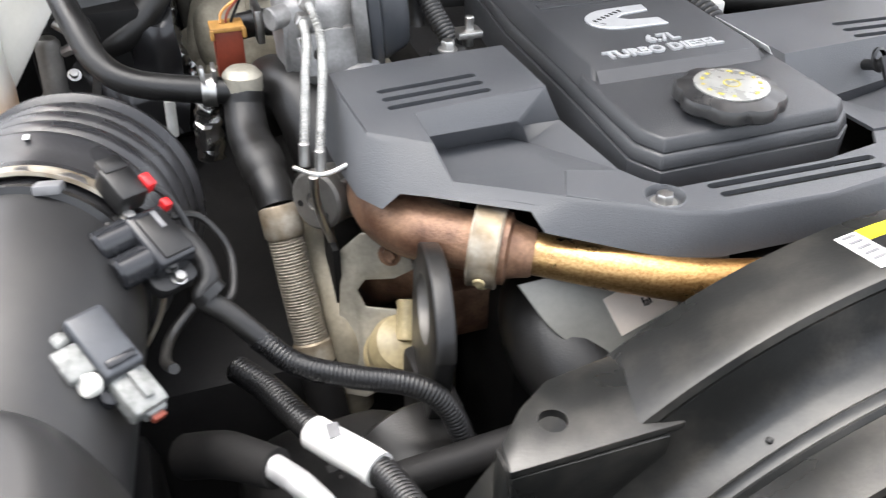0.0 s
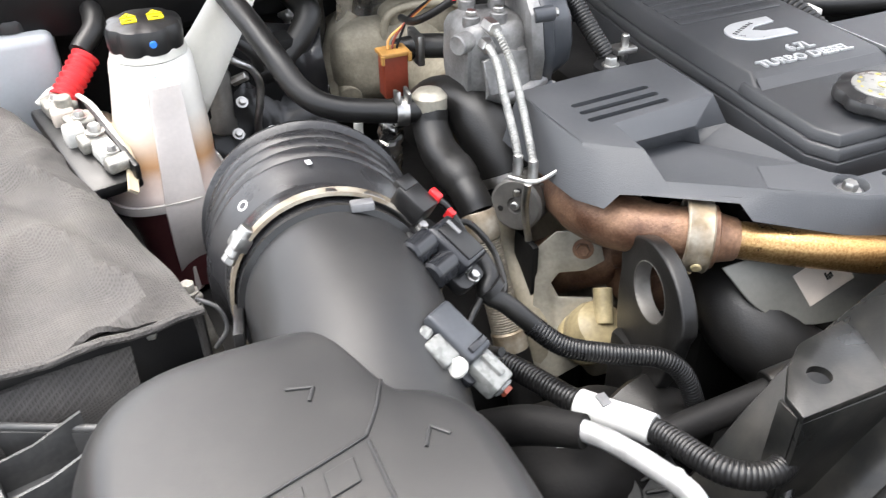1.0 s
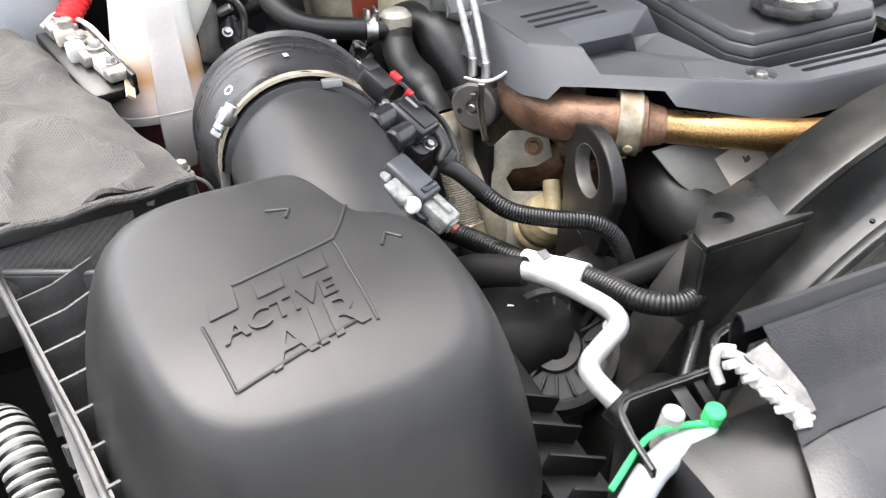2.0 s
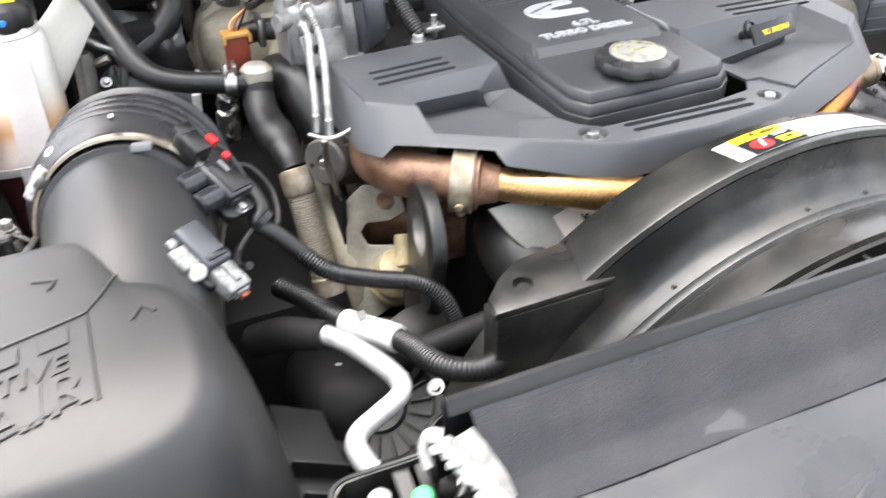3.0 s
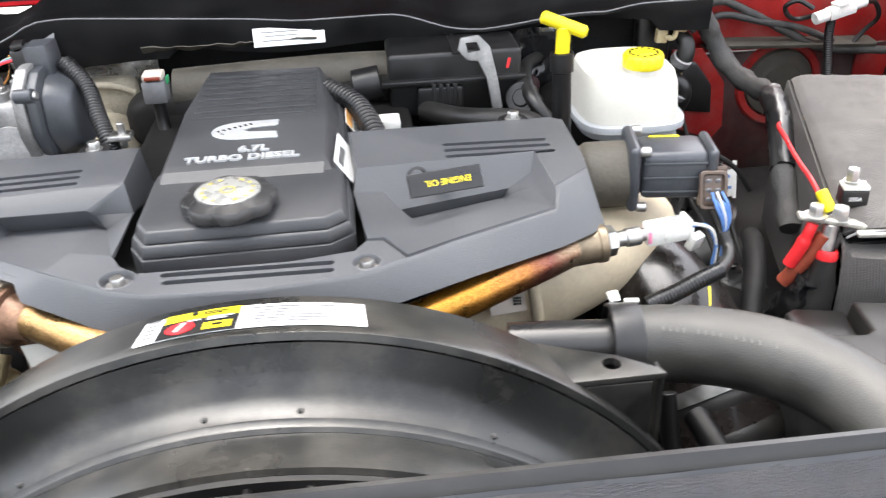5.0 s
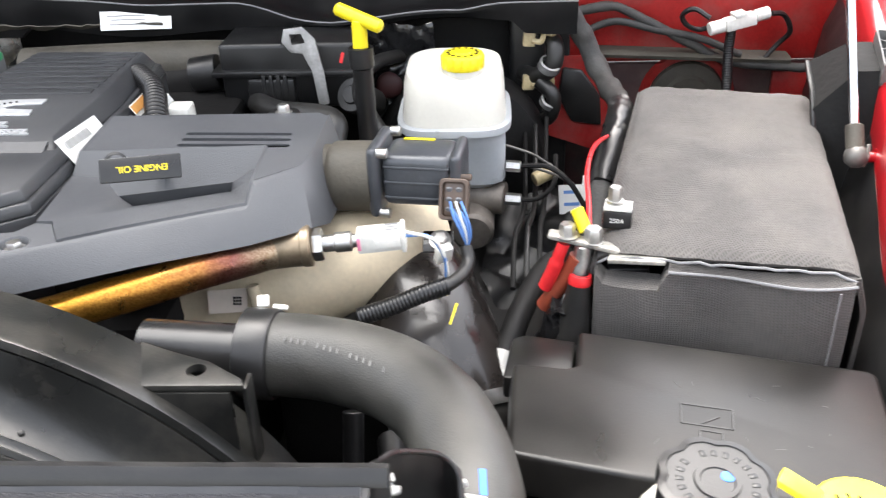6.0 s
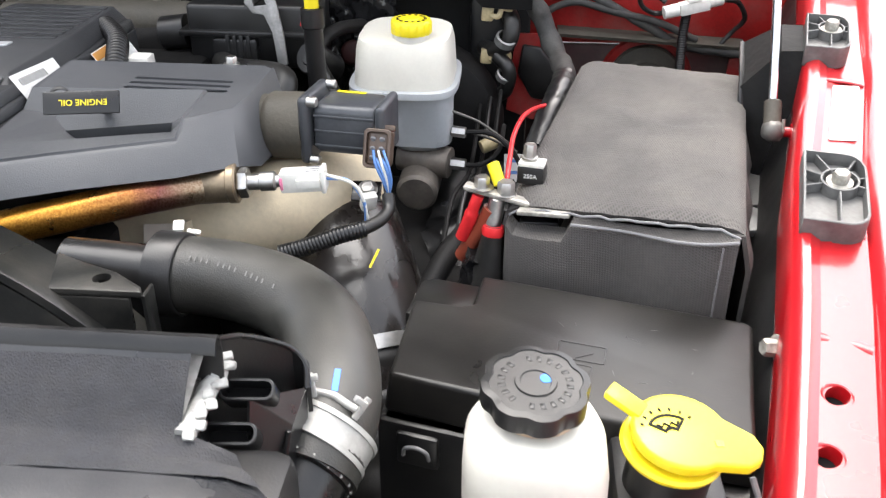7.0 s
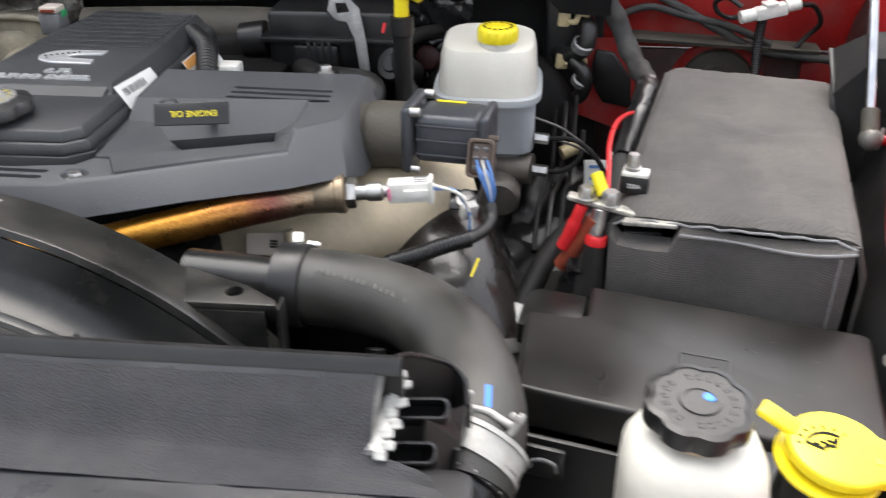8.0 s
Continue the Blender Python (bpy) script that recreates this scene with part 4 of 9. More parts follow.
for k in range(14):
    a = 2 * math.pi * k / 14
    if k not in (3, 10):
        part("printed_bar", local_box(0.0022 + 0.0010 * (k % 3), 0.0026, 0.0003, cm @ Matrix.Translation((0.0215 * math.cos(a), 0.0215 * math.sin(a), 0.0238)) @ pose(0, 0, 0, 0, 0, math.degrees(a) + 90), 0, 1), DULLYELLOW, cap)
part("printed_mark", lathe([(0.0065, 0.0237), (0.0065, 0.0240), (0.0054, 0.0240), (0.0054, 0.0237)], cm, 24), DULLYELLOW, cap)

flap = thing("oil_tag", (0.607, 0.512, 1.19), "black plastic flap lettered in yellow", "tag")
fm = pose(0.607, 0.5045, 1.2075, 58, 0, 11)
part("plate", local_box(0.068, 0.021, 0.0035, fm, 0.001), SATIN, flap)
part("loop", lathe([(0.008, -0.002), (0.0105, -0.001), (0.0105, 0.001), (0.008, 0.002)], axis_at((0.583, 0.513, 1.2085), (0.3, -1, 0.5)), 20), BLACK, flap)
part("stem", rod((0.607, 0.508, 1.203), (0.607, 0.55, 1.185), 0.005, 12), BLACK, flap)
part("lettering", words("ENGINE OIL", 0.0080, fm @ pose(0.002, 0, 0.0022, 0, 0, 180), 0.0002, 0.00005), YELLOW, flap, "yellow lettering")

# stickers on the centre cover's flank
stk = thing("cover_label", (0.518, 0.66, 1.19), "white bar-coded sticker on the centre cover flank", "label")
lm_ = pose(0.5180, 0.600, 1.1968, 0, 56, 0) @ pose(0, 0, 0, 0, 0, -4)
part("sheet", local_box(0.029, 0.082, 0.0006, lm_, 0.0002, 1), PAPER, stk)
for k in range(14):
    part("printed_bar", local_box(0.008, 0.0010 + 0.0005 * (k % 3), 0.0003, lm_ @ pose(-0.005, -0.032 + 0.0035 * k, 0.0005), 0, 1), INK, stk)
warn2 = thing("warning_label", (0.512, 0.83, 1.18), "orange and white warning sticker on the centre cover flank", "label")
wm_ = pose(0.5278, 0.755, 1.1785, 0, 56, 0) @ pose(0, 0, 0, 0, 0, 90)
part("sheet", local_box(0.090, 0.030, 0.0006, wm_, 0.0002, 1), PAPER, warn2)
part("orange_header", local_box(0.088, 0.010, 0.0004, wm_ @ pose(0, 0.009, 0.0005), 0, 1), ORANGE, warn2)
for k in range(3):
    part("printed_bar", local_box(0.070 - 0.010 * k, 0.0013, 0.0003, wm_ @ pose(-0.004, -0.001 - 0.004 * k, 0.0005), 0, 1), INK, warn2)

# ---- exhaust, front of the engine ----
pipe = thing("exhaust_crossover", (0.3, 0.45, 1.1), "rusted exhaust elbow clamped to a heat-tinted tube under the cover", "pipe")
part("elbow", hose([(0.176, 0.612, 1.112), (0.172, 0.577, 1.125), (0.173, 0.535, 1.132), (0.186, 0.498, 1.136), (0.221, 0.465, 1.138)], lambda s: 0.021 + 0.007 * math.sin(min(s / 0.13, 1) * 3.0), 24), RUST, pipe, "rusted brown steel elbow")
cdir = Vector((0.058, -0.034, -0.004)).normalized()
cc = Vector((0.2205, 0.462, 1.139))
part("clamp", lathe([(0.0270, -0.0108), (0.0300, -0.0108), (0.0310, -0.0092), (0.0302, -0.0072), (0.0302, 0.0072), (0.0310, 0.0092), (0.0300, 0.0108), (0.0270, 0.0108)], axis_at(cc, cdir), 40), BAND, pipe, "dull steel band clamp")
for a in (0.3, 1.35, 2.4):
    d = Vector((0, math.cos(a), math.sin(a)))
    d = (d - cdir * d.dot(cdir)).normalized()
    part("clamp_dimple", rod(cc + d * -0.032, cc + d * -0.0346, 0.0045, 14), BRASS, pipe)
part("collar", lathe([(0.0265, -0.006), (0.0265, -0.001), (0.0215, 0.001), (0.0195, 0.008), (0.0180, 0.016), (0.0165, 0.018)], axis_at(cc + cdir * 0.016, cdir), 32), RUST, pipe)
part("tube", hose([(0.238, 0.452, 1.138), (0.262, 0.436, 1.137), (0.305, 0.404, 1.137), (0.36, 0.378, 1.134), (0.45, 0.376, 1.122), (0.53, 0.398, 1.121), (0.60, 0.420, 1.131), (0.66, 0.447, 1.138), (0.70, 0.472, 1.138), (0.718, 0.484, 1.138), (0.732, 0.4885, 1.1385)], 0.0158, 22, 10), GOLD, pipe, "gold and purple heat-tinted steel tube")
sd = Vector((0.99, 0.07, 0.07)).normalized()
sp = Vector((0.7285, 0.488, 1.1385))
part("end_fitting", lathe([(0, -0.022), (0.0168, -0.022), (0.0178, -0.020), (0.0178, 0.014), (0.0188, 0.015), (0.0188, 0.0215), (0.017, 0.023), (0.0, 0.023)], axis_at(sp, sd), 32), BOSS, pipe, "straw-brown steel boss")

sensor = thing("exhaust_sensor", (0.77, 0.495, 1.13), "steel exhaust temperature sensor with an off-white plug", "sensor")
part("nut", lathe([(0, 0), (0.0135, 0), (0.0145, 0.0015), (0.0145, 0.0075), (0.0135, 0.009), (0, 0.009)], axis_at(sp + sd * 0.0235, sd), 6), STEEL, sensor)
part("stem", lathe([(0.0075, 0), (0.0075, 0.010), (0.009, 0.011), (0.009, 0.024), (0.006, 0.026), (0.006, 0.03)], axis_at(sp + sd * 0.0325, sd), 20), STEEL, sensor)
om = axis_at(sp + sd * 0.083, sd, 90)
plug = part("plug", local_box(0.020, 0.018, 0.042, om, 0.0025), NATURAL, sensor)
part("latch", local_box(0.009, 0.004, 0.022, om @ Matrix.Translation((0, 0.0108, 0.006)), 0.001), NATURAL, plug)
for k in range(3):
    part("slot", local_box(0.0206, 0.003, 0.013, om @ Matrix.Translation((0, -0.005 + 0.005 * k, 0.010)), 0.0004, 1), GREYPL, plug)
part("collar", local_box(0.0225, 0.0205, 0.004, om @ Matrix.Translation((0, 0, 0.0195)), 0.001), NATURAL, plug)
part("print", local_box(0.0204, 0.012, 0.012, om @ Matrix.Translation((0, 0.0005, -0.012)), 0.0005), PAPER, plug)
part("print", local_box(0.012, 0.0192, 0.003, om @ Matrix.Translation((0, 0.0, -0.019)), 0.0005), PINK, plug, "pink printed mark")
for k in range(2):
    part("wire", hose([sp + sd * 0.103 + Vector((0, 0, 0.004 * k)), (0.852 + 0.004 * k, 0.500, 1.142 - 0.003 * k), (0.865, 0.503, 1.12), (0.866 + 0.002 * k, 0.507, 1.095)], 0.0017, 8), (BLUE, NATURAL)[k], sensor)

hook = thing("lifting_eye", (0.18, 0.45, 1.0), "matt black steel lifting eye bolted to the engine", "lifting eye")
outline, hole = [], []
for k in range(32):
    a = 2 * math.pi * k / 32
    outline.append((0.058 * math.cos(a) * (1 - 0.08 * math.sin(a)), 0.041 * math.sin(a)))
    hole.append((0.0270 * math.cos(a), 0.0235 * math.sin(a)))
outline = [(x * (1 if y > -0.005 else 0.92), y if y > -0.005 else y * 2.7 + 0.009) for x, y in outline]
normal = Vector((-0.982, 0.173, 0.06)).normalized()
across = Vector((-0.173, -0.982, 0.0)).normalized()
rise = normal.cross(across)
hm = Matrix((across, rise, normal)).transposed().to_4x4()
hm.translation = Vector((0.172, 0.438, 1.113))
part("eye", plate(outline, [hole], -0.007, 0.007, 0.0025, 3, m=hm), RUBBER, hook)
part("hole_lip", lathe([(0.0268, -0.0066), (0.0268, 0.0066), (0.0274, 0.0074), (0.0286, 0.0072)], hm @ Matrix.Diagonal((1, 0.87, 1, 1)), 36), CAN, hook)
part("stem", box(0.158, 0.184, 0.40, 0.475, 0.93, 1.05, 0.006), RUBBER, hook)

elbow = thing("intake_elbow", (0.30, 0.42, 1.02), "matt black moulded intake elbow in front of the engine", "pipe")
part("pipe", hose([(0.30, 0.50, 1.06), (0.275, 0.462, 1.065), (0.272, 0.425, 1.050), (0.295, 0.388, 1.030), (0.345, 0.362, 1.020), (0.43, 0.345, 1.02)], lambda s: 0.036 + 0.004 * math.sin(s * 25), 28), RUBBER, elbow)
part("collar", lathe([(0.038, -0.006), (0.0415, -0.005), (0.0415, 0.005), (0.038, 0.006)], axis_at((0.273, 0.437, 1.055), (0.1, -0.95, -0.3)), 36), BLACK, elbow)
shield = thing("heat_shield", (0.3, 0.41, 1.08), "pale grey pressed heat shield with a printed label", "heat shield")
hs = pose(0.305, 0.413, 1.098, 52, -6, -6)
part("sheet", plate([(q.x, q.y) for q in spread([(-0.07, 0.032, 0), (-0.05, -0.008, 0), (-0.022, -0.030, 0), (0.012, -0.038, 0), (0.045, -0.034, 0), (0.072, -0.014, 0), (0.088, 0.008, 0), (0.088, 0.035, 0)], 5)], (), 0, 0.0018, 0.0006, 1, m=hs), SHIELD, shield)
part("label", local_box(0.048, 0.030, 0.0006, hs @ pose(0.016, 0.000, 0.0024, 0, 0, 15), 0.0002, 1), BEIGELABEL, shield, "pale beige printed label")
for k in range(7):
    part("printed_mark", local_box(0.0018, 0.0016 + 0.001 * (k % 2), 0.0004, hs @ pose(0.016, 0.000, 0.0029, 0, 0, 15) @ pose(0.002 + 0.0024 * (k % 3), -0.003 + 0.0024 * (k // 3), 0), 0, 1), INK, shield)

bracket = thing("bracket", (0.165, 0.55, 1.0), "cream plated engine bracket with an open notch", "bracket")
bo = [(0.0, -0.085), (0.0, 0.035), (0.012, 0.05), (0.030, 0.052), (0.042, 0.045), (0.046, 0.028), (0.034, 0.018), (0.016, 0.014), (0.011, 0.004), (0.017, -0.008), (0.040, -0.006), (0.045, -0.018), (0.046, -0.06), (0.02, -0.085)]
bmx = Matrix.Translation((0.131, 0.562, 1.042)) @ pose(0, 0, 0, 75, 0, -32) @ Matrix.Diagonal((1.35, 1.12, 1, 1))
part("plate", plate(bo, (), -0.0015, 0.0015, 0.0006, 1, m=bmx), CREAM, bracket)
part("side", box(0.128, 0.134, 0.563, 0.60, 0.93, 1.085, 0.001), DARK, bracket)
part("bolt", hexbolt(bmx @ Vector((0.031, 0.037, 0.0015)), bmx.to_3x3() @ Vector((0, 0, 1)), 0.0065, 0.006), RUST, bracket)
canister = thing("canister", (0.165, 0.515, 0.96), "brass yellow ribbed canister low beside the bracket", "canister")
part("body", lathe([(0, -0.03), (0.022, -0.03), (0.027, -0.022), (0.027, -0.012), (0.0255, -0.010), (0.027, -0.008), (0.027, 0.004), (0.0255, 0.006), (0.027, 0.008), (0.024, 0.018), (0.014, 0.024), (0, 0.025)], axis_at((0.168, 0.512, 1.012), (0.1, -0.5, 0.8)), 28), BRASS, canister)
part("stem", rod((0.17, 0.50, 1.03), (0.178, 0.52, 1.055), 0.009, 14), BRASS, canister)

stack = thing("manifold", (0.19, 0.62, 0.95), "rusted exhaust manifold behind the bracket", "manifold")
part("runner", hose([(0.30, 0.58, 1.06), (0.235, 0.565, 1.055), (0.19, 0.585, 1.04), (0.18, 0.63, 1.0)], 0.03, 20), RUST, stack)
part("runner", hose([(0.30, 0.55, 1.09), (0.24, 0.53, 1.085), (0.205, 0.55, 1.075)], 0.022, 18), RUST, stack)
part("flange", box(0.205, 0.245, 0.50, 0.56, 1.02, 1.07, 0.006), RUST, stack)
part("heat_wall", lumpy(box(0.20, 0.235, 0.55, 0.80, 0.90, 1.16, 0.01, 3), 0.003, 30), DUSTY, stack)

# ---- actuator with two braided lines, egr body ----
act = thing("actuator", (0.135, 0.61, 1.08), "round black actuator with steel coolant lines", "actuator")
ad = Vector((-0.72, -0.60, 0.18)).normalized()
ac = Vector((0.146, 0.610, 1.112))
part("can", lathe([(0, 0), (0.0235, 0), (0.0245, 0.002), (0.0245, 0.018), (0.0232, 0.0185), (0.0232, 0.020), (0.0250, 0.0205), (0.0250, 0.030), (0.0225, 0.0325), (0.008, 0.033), (0.0065, 0.031), (0, 0.031)], axis_at(ac, ad), 40), CAN, act)
for k in range(3):
    q = ac + ad * 0.0325 + Matrix.Rotation(2.1 * k + 0.4, 3, ad) @ (ad.cross(Vector((0, 0, 1))).normalized() * 0.015)
    part("dimple", rod(q, q + ad * 0.0012, 0.0028, 10), DARK, act)
part("boss", rod(ac + ad * 0.031, ac + ad * 0.036, 0.004, 12), STEEL, act)
part("bracket", box(0.120, 0.160, 0.588, 0.592, 1.128, 1.134, 0.001), STEEL, act)
line_pts = [[(0.115, 0.575, 1.175), (0.122, 0.60, 1.188), (0.132, 0.64, 1.205), (0.141, 0.672, 1.218), (0.143, 0.69, 1.224), (0.145, 0.703, 1.224)], [(0.125, 0.566, 1.172), (0.133, 0.593, 1.187), (0.145, 0.635, 1.206), (0.152, 0.668, 1.222), (0.150, 0.685, 1.237), (0.148, 0.698, 1.243)]]
for q in line_pts:
    ln_ = even(spread(q, 10), 0.0008)
    part("braided_line", sweep(ln_, lambda s: 0.0035 + 0.0006 * math.sin(2 * math.pi * s / 0.0032), 10), BRAIDED, act, "braided steel line")
    end = Vector(q[-1])
    part("fitting", rod(end - Vector((0.0, 0.006, 0.0)), end + Vector((0.0, 0.012, 0.0)), 0.0075, 6), STEEL, act)
for q in ((0.115, 0.575, 1.175), (0.125, 0.566, 1.172)):
    q = Vector(q)
    part("ferrule", rod(q + Vector((0.001, 0.003, 0.004)), q + Vector((-0.001, -0.001, -0.014)), 0.0045, 12), STEEL, act)
part("clip", hose([(0.106, 0.576, 1.160), (0.118, 0.564, 1.159), (0.130, 0.560, 1.160), (0.152, 0.562, 1.166)], 0.0020, 8), STEEL, act)
part("lower_line", hose([(0.118, 0.562, 1.158), (0.119, 0.567, 1.135), (0.124, 0.572, 1.11), (0.131, 0.578, 1.085)], 0.0036, 10), STEEL, act)

egr = thing("throttle_valve", (0.19, 0.74, 1.15), "cast aluminium throttle valve with a slate grey motor housing", "valve")
part("body", blob((0.162, 0.742, 1.200), (0.036, 0.036, 0.042), 0.002, 60, 2.0, 0.45), CAST, egr)
mm = axis_at((0.204, 0.738, 1.214), (1, -0.16, 0.06))
hous = [(0.050, -0.030), (0.056, 0.005), (0.048, 0.040), (0.020, 0.058), (-0.022, 0.054), (-0.046, 0.036), (-0.052, -0.005), (-0.040, -0.042), (-0.005, -0.056), (0.032, -0.050)]
small = [(x * 0.86, y * 0.86) for x, y in hous]
part("flange", plate([(x * 1.06, y * 1.06) for x, y in hous], (), -0.010, 0.002, 0.0015, 2, m=mm), CAST, egr)
part("motor_cover", plate(hous, (), 0.0025, 0.014, 0.003, 2, m=mm), SLATE, egr)
part("motor_dome", plate([(x * 0.62, y * 0.62) for x, y in hous], (), 0.013, 0.040, 0.006, 3, small, m=mm), SLATE, egr)
part("connector_root", local_box(0.030, 0.040, 0.028, mm @ Matrix.Translation((0.008, 0.056, 0.006)), 0.003), SLATE, egr)
part("top_plug", local_box(0.034, 0.030, 0.022, Matrix.Translation((0.196, 0.748, 1.276)) @ pose(0, 0, 0, 0, -6, 8), 0.003), BLACK, egr)
part("plug_latch", local_box(0.012, 0.024, 0.005, Matrix.Translation((0.188, 0.742, 1.290)) @ pose(0, 0, 0, 0, -6, 8), 0.001), SATIN, egr)
for k, wm in enumerate((REDPL, BLUE, GREEN, NATURAL)):
    part("wire", hose([(0.180, 0.742 + 0.004 * k, 1.274), (0.165, 0.745 + 0.004 * k, 1.270), (0.150, 0.75 + 0.002 * k, 1.262), (0.135, 0.765, 1.248)], 0.0017, 6), wm, egr)
part("harness", hose([(0.137, 0.763, 1.25), (0.122, 0.785, 1.23), (0.112, 0.81, 1.215), (0.118, 0.86, 1.20)], 0.0042, 10), BLACK, egr)
for i in (0, 2, 3, 5, 7, 8):
    q = mm @ Vector((hous[i][0] * 1.0, hous[i][1] * 1.0, 0.010))
    ax_ = mm.to_3x3() @ Vector((0, 0, 1))
    part("screw_boss", rod(q - ax_ * 0.016, q + ax_ * 0.004, 0.0075, 16), SLATE, egr)
    part("screw", rod(q + ax_ * 0.004, q + ax_ * 0.008, 0.0045, 8), STEEL, egr)
for px, py, pz in ((0.140, 0.728, 1.246), (0.166, 0.722, 1.248), (0.176, 0.748, 1.252), (0.148, 0.756, 1.252)):
    part("boss", rod((px, py, pz - 0.03), (px, py, pz), 0.0085, 16), CAST, egr)
    part("screw", rod((px, py, pz), (px, py, pz + 0.005), 0.0055, 6), STEEL, egr)
part("front_bracket", plate([(-0.024, -0.018), (0.024, -0.020), (0.027, 0.014), (0.008, 0.020), (-0.026, 0.016)], [circle(-0.010, 0.0, 0.005, 12)], 0, 0.006, 0.001, 1, m=axis_at((0.163, 0.699, 1.196), (0.15, -1, 0.3))), CAST, egr)
part("front_web", box(0.178, 0.188, 0.700, 0.73, 1.160, 1.215, 0.002), CAST, egr)
part("side_web", box(0.128, 0.136, 0.71, 0.76, 1.175, 1.222, 0.002), CAST, egr)
part("arm", hose([(0.145, 0.700, 1.178), (0.165, 0.693, 1.172), (0.188, 0.694, 1.176), (0.205, 0.70, 1.180)], 0.008, 14), CAST, egr)
part("port", rod((0.135, 0.72, 1.225), (0.118, 0.712, 1.225), 0.010, 18), CAST, egr)
part("gasket", lathe([(0.030, 0), (0.042, 0), (0.042, 0.008), (0.03, 0.008)], axis_at((0.160, 0.74, 1.150), (0, 0, 1)), 28), DARK, egr)
part("rear_plug", box(0.276, 0.304, 0.848, 0.876, 1.178, 1.206, 0.003), GREYPL, egr)
part("plug_top", box(0.278, 0.302, 0.850, 0.874, 1.2065, 1.2145, 0.002), BEIGELABEL, egr, "off-white plug end")
part("plug_seal", box(0.281, 0.300, 0.8470, 0.8495, 1.2080, 1.2120, 0.0008), BRICKRED, egr)
part("plug_lock", box(0.3045, 0.3070, 0.856, 0.868, 1.200, 1.209, 0.001), GREEN, egr, "green plug lock")
part("plug_neck", hose([(0.290, 0.862, 1.18), (0.292, 0.858, 1.15), (0.296, 0.84, 1.12)], 0.008, 12), RUBBER, egr)
part("motor_loom", loom([(0.228, 0.745, 1.268), (0.25, 0.73, 1.245), (0.263, 0.705, 1.215), (0.272, 0.69, 1.195), (0.278, 0.685, 1.175)], 0.0095), BLACK, egr)
part("loom_clip", box(0.275, 0.298, 0.676, 0.694, 1.20, 1.206, 0.001), STEEL, egr)
part("clip_post", rod((0.288, 0.685, 1.19), (0.288, 0.685, 1.218), 0.004, 12), STEEL, egr)
elb = thing("turbo_elbow", (0.14, 0.72, 1.05), "black moulded rubber turbo elbow below the throttle valve", "hose")
part("elbow", hose([(0.155, 0.655, 1.09), (0.149, 0.685, 1.125), (0.137, 0.715, 1.150), (0.129, 0.742, 1.152), (0.122, 0.775, 1.135), (0.118, 0.80, 1.10)], lambda s: 0.029 + 0.003 * math.sin(s * 40), 26), RUBBER, elb)
part("clamp", lathe([(0.0325, -0.005), (0.034, -0.005), (0.034, 0.005), (0.0325, 0.005)], axis_at((0.153, 0.665, 1.10), (-0.1, 0.5, 0.8)), 32), STEEL, elb, "steel band clamp")
part("collar", lathe([(0.032, -0.012), (0.036, -0.010), (0.036, 0.006), (0.032, 0.008)], axis_at((0.157, 0.648, 1.08), (-0.1, 0.5, 0.8)), 32), DUSTY, elb)
tan = thing("turbo_housing", (0.13, 0.92, 1.0), "dusty tan cast turbocharger housing near the firewall", "turbocharger")
part("volute", blob((0.145, 1.005, 1.105), (0.080, 0.055, 0.056), 0.006, 22, 5.0, 0.6), DUSTY, tan)
part("outlet", hose([(0.20, 0.96, 1.09), (0.195, 0.85, 1.08), (0.18, 0.70, 1.06)], lambda s: 0.045 + 0.003 * math.sin(s * 60), 24), DUSTY, tan)
part("flange", lathe([(0, 0), (0.034, 0), (0.036, 0.004), (0.036, 0.014), (0, 0.014)], axis_at((0.080, 0.990, 1.085), (-0.5, -0.8, 0.2)), 28), DUSTY, tan)
part("upper_pad", lumpy(box(0.132, 0.240, 0.963, 1.012, 1.112, 1.176, 0.015, 4), 0.0022, 36), DUSTY, tan)
part("cast_ridge", hose([(0.131, 0.961, 1.107), (0.133, 0.958, 1.157), (0.156, 0.958, 1.172), (0.212, 0.958, 1.170), (0.239, 0.961, 1.158)], 0.005, 12), DUSTY, tan)
part("side_pipe", lumpy(hose([(0.068, 0.996, 1.074), (0.073, 0.991, 1.107), (0.082, 0.991, 1.140), (0.101, 0.996, 1.162)], 0.014, 18), 0.0015, 50), DUSTY, tan)
part("cast_boss", rod((0.087, 0.974, 1.072), (0.084, 0.957, 1.069), 0.014, 20), DUSTY, tan)
sleeve = thing("foil_sleeve", (0.06, 0.735, 1.1), "crinkled foil sleeve below the heater hose clamp", "sleeve")
part("sleeve", lumpy(hose([(0.064, 0.742, 1.155), (0.060, 0.742, 1.140), (0.056, 0.740, 1.120), (0.055, 0.738, 1.09)], 0.0125, 20), 0.0035, 160), FOIL, sleeve)
part("pale_post", rod((0.026, 0.745, 1.150), (0.024, 0.742, 1.115), 0.0048, 12), NATURAL, sleeve)
LOCKPL = surface("faded_orange_plastic", (0.50, 0.26, 0.07), 0.5, vary=0.25, scale=60)
redp = thing("plug", (0.09, 0.81, 1.15), "brick red connector plug with an orange lock", "connector")
part("shell", box(0.077, 0.104, 0.806, 0.826, 1.135, 1.185, 0.002), BRICKRED, redp)
part("lock", box(0.0745, 0.1065, 0.804, 0.828, 1.1815, 1.1865, 0.0015), LOCKPL, redp)
for k in (-1, 1):
    part("lock_leg", box(0.0905 + 0.0150 * k - 0.002, 0.0905 + 0.0150 * k + 0.002, 0.8025, 0.807, 1.175, 1.185, 0.001), LOCKPL, redp)
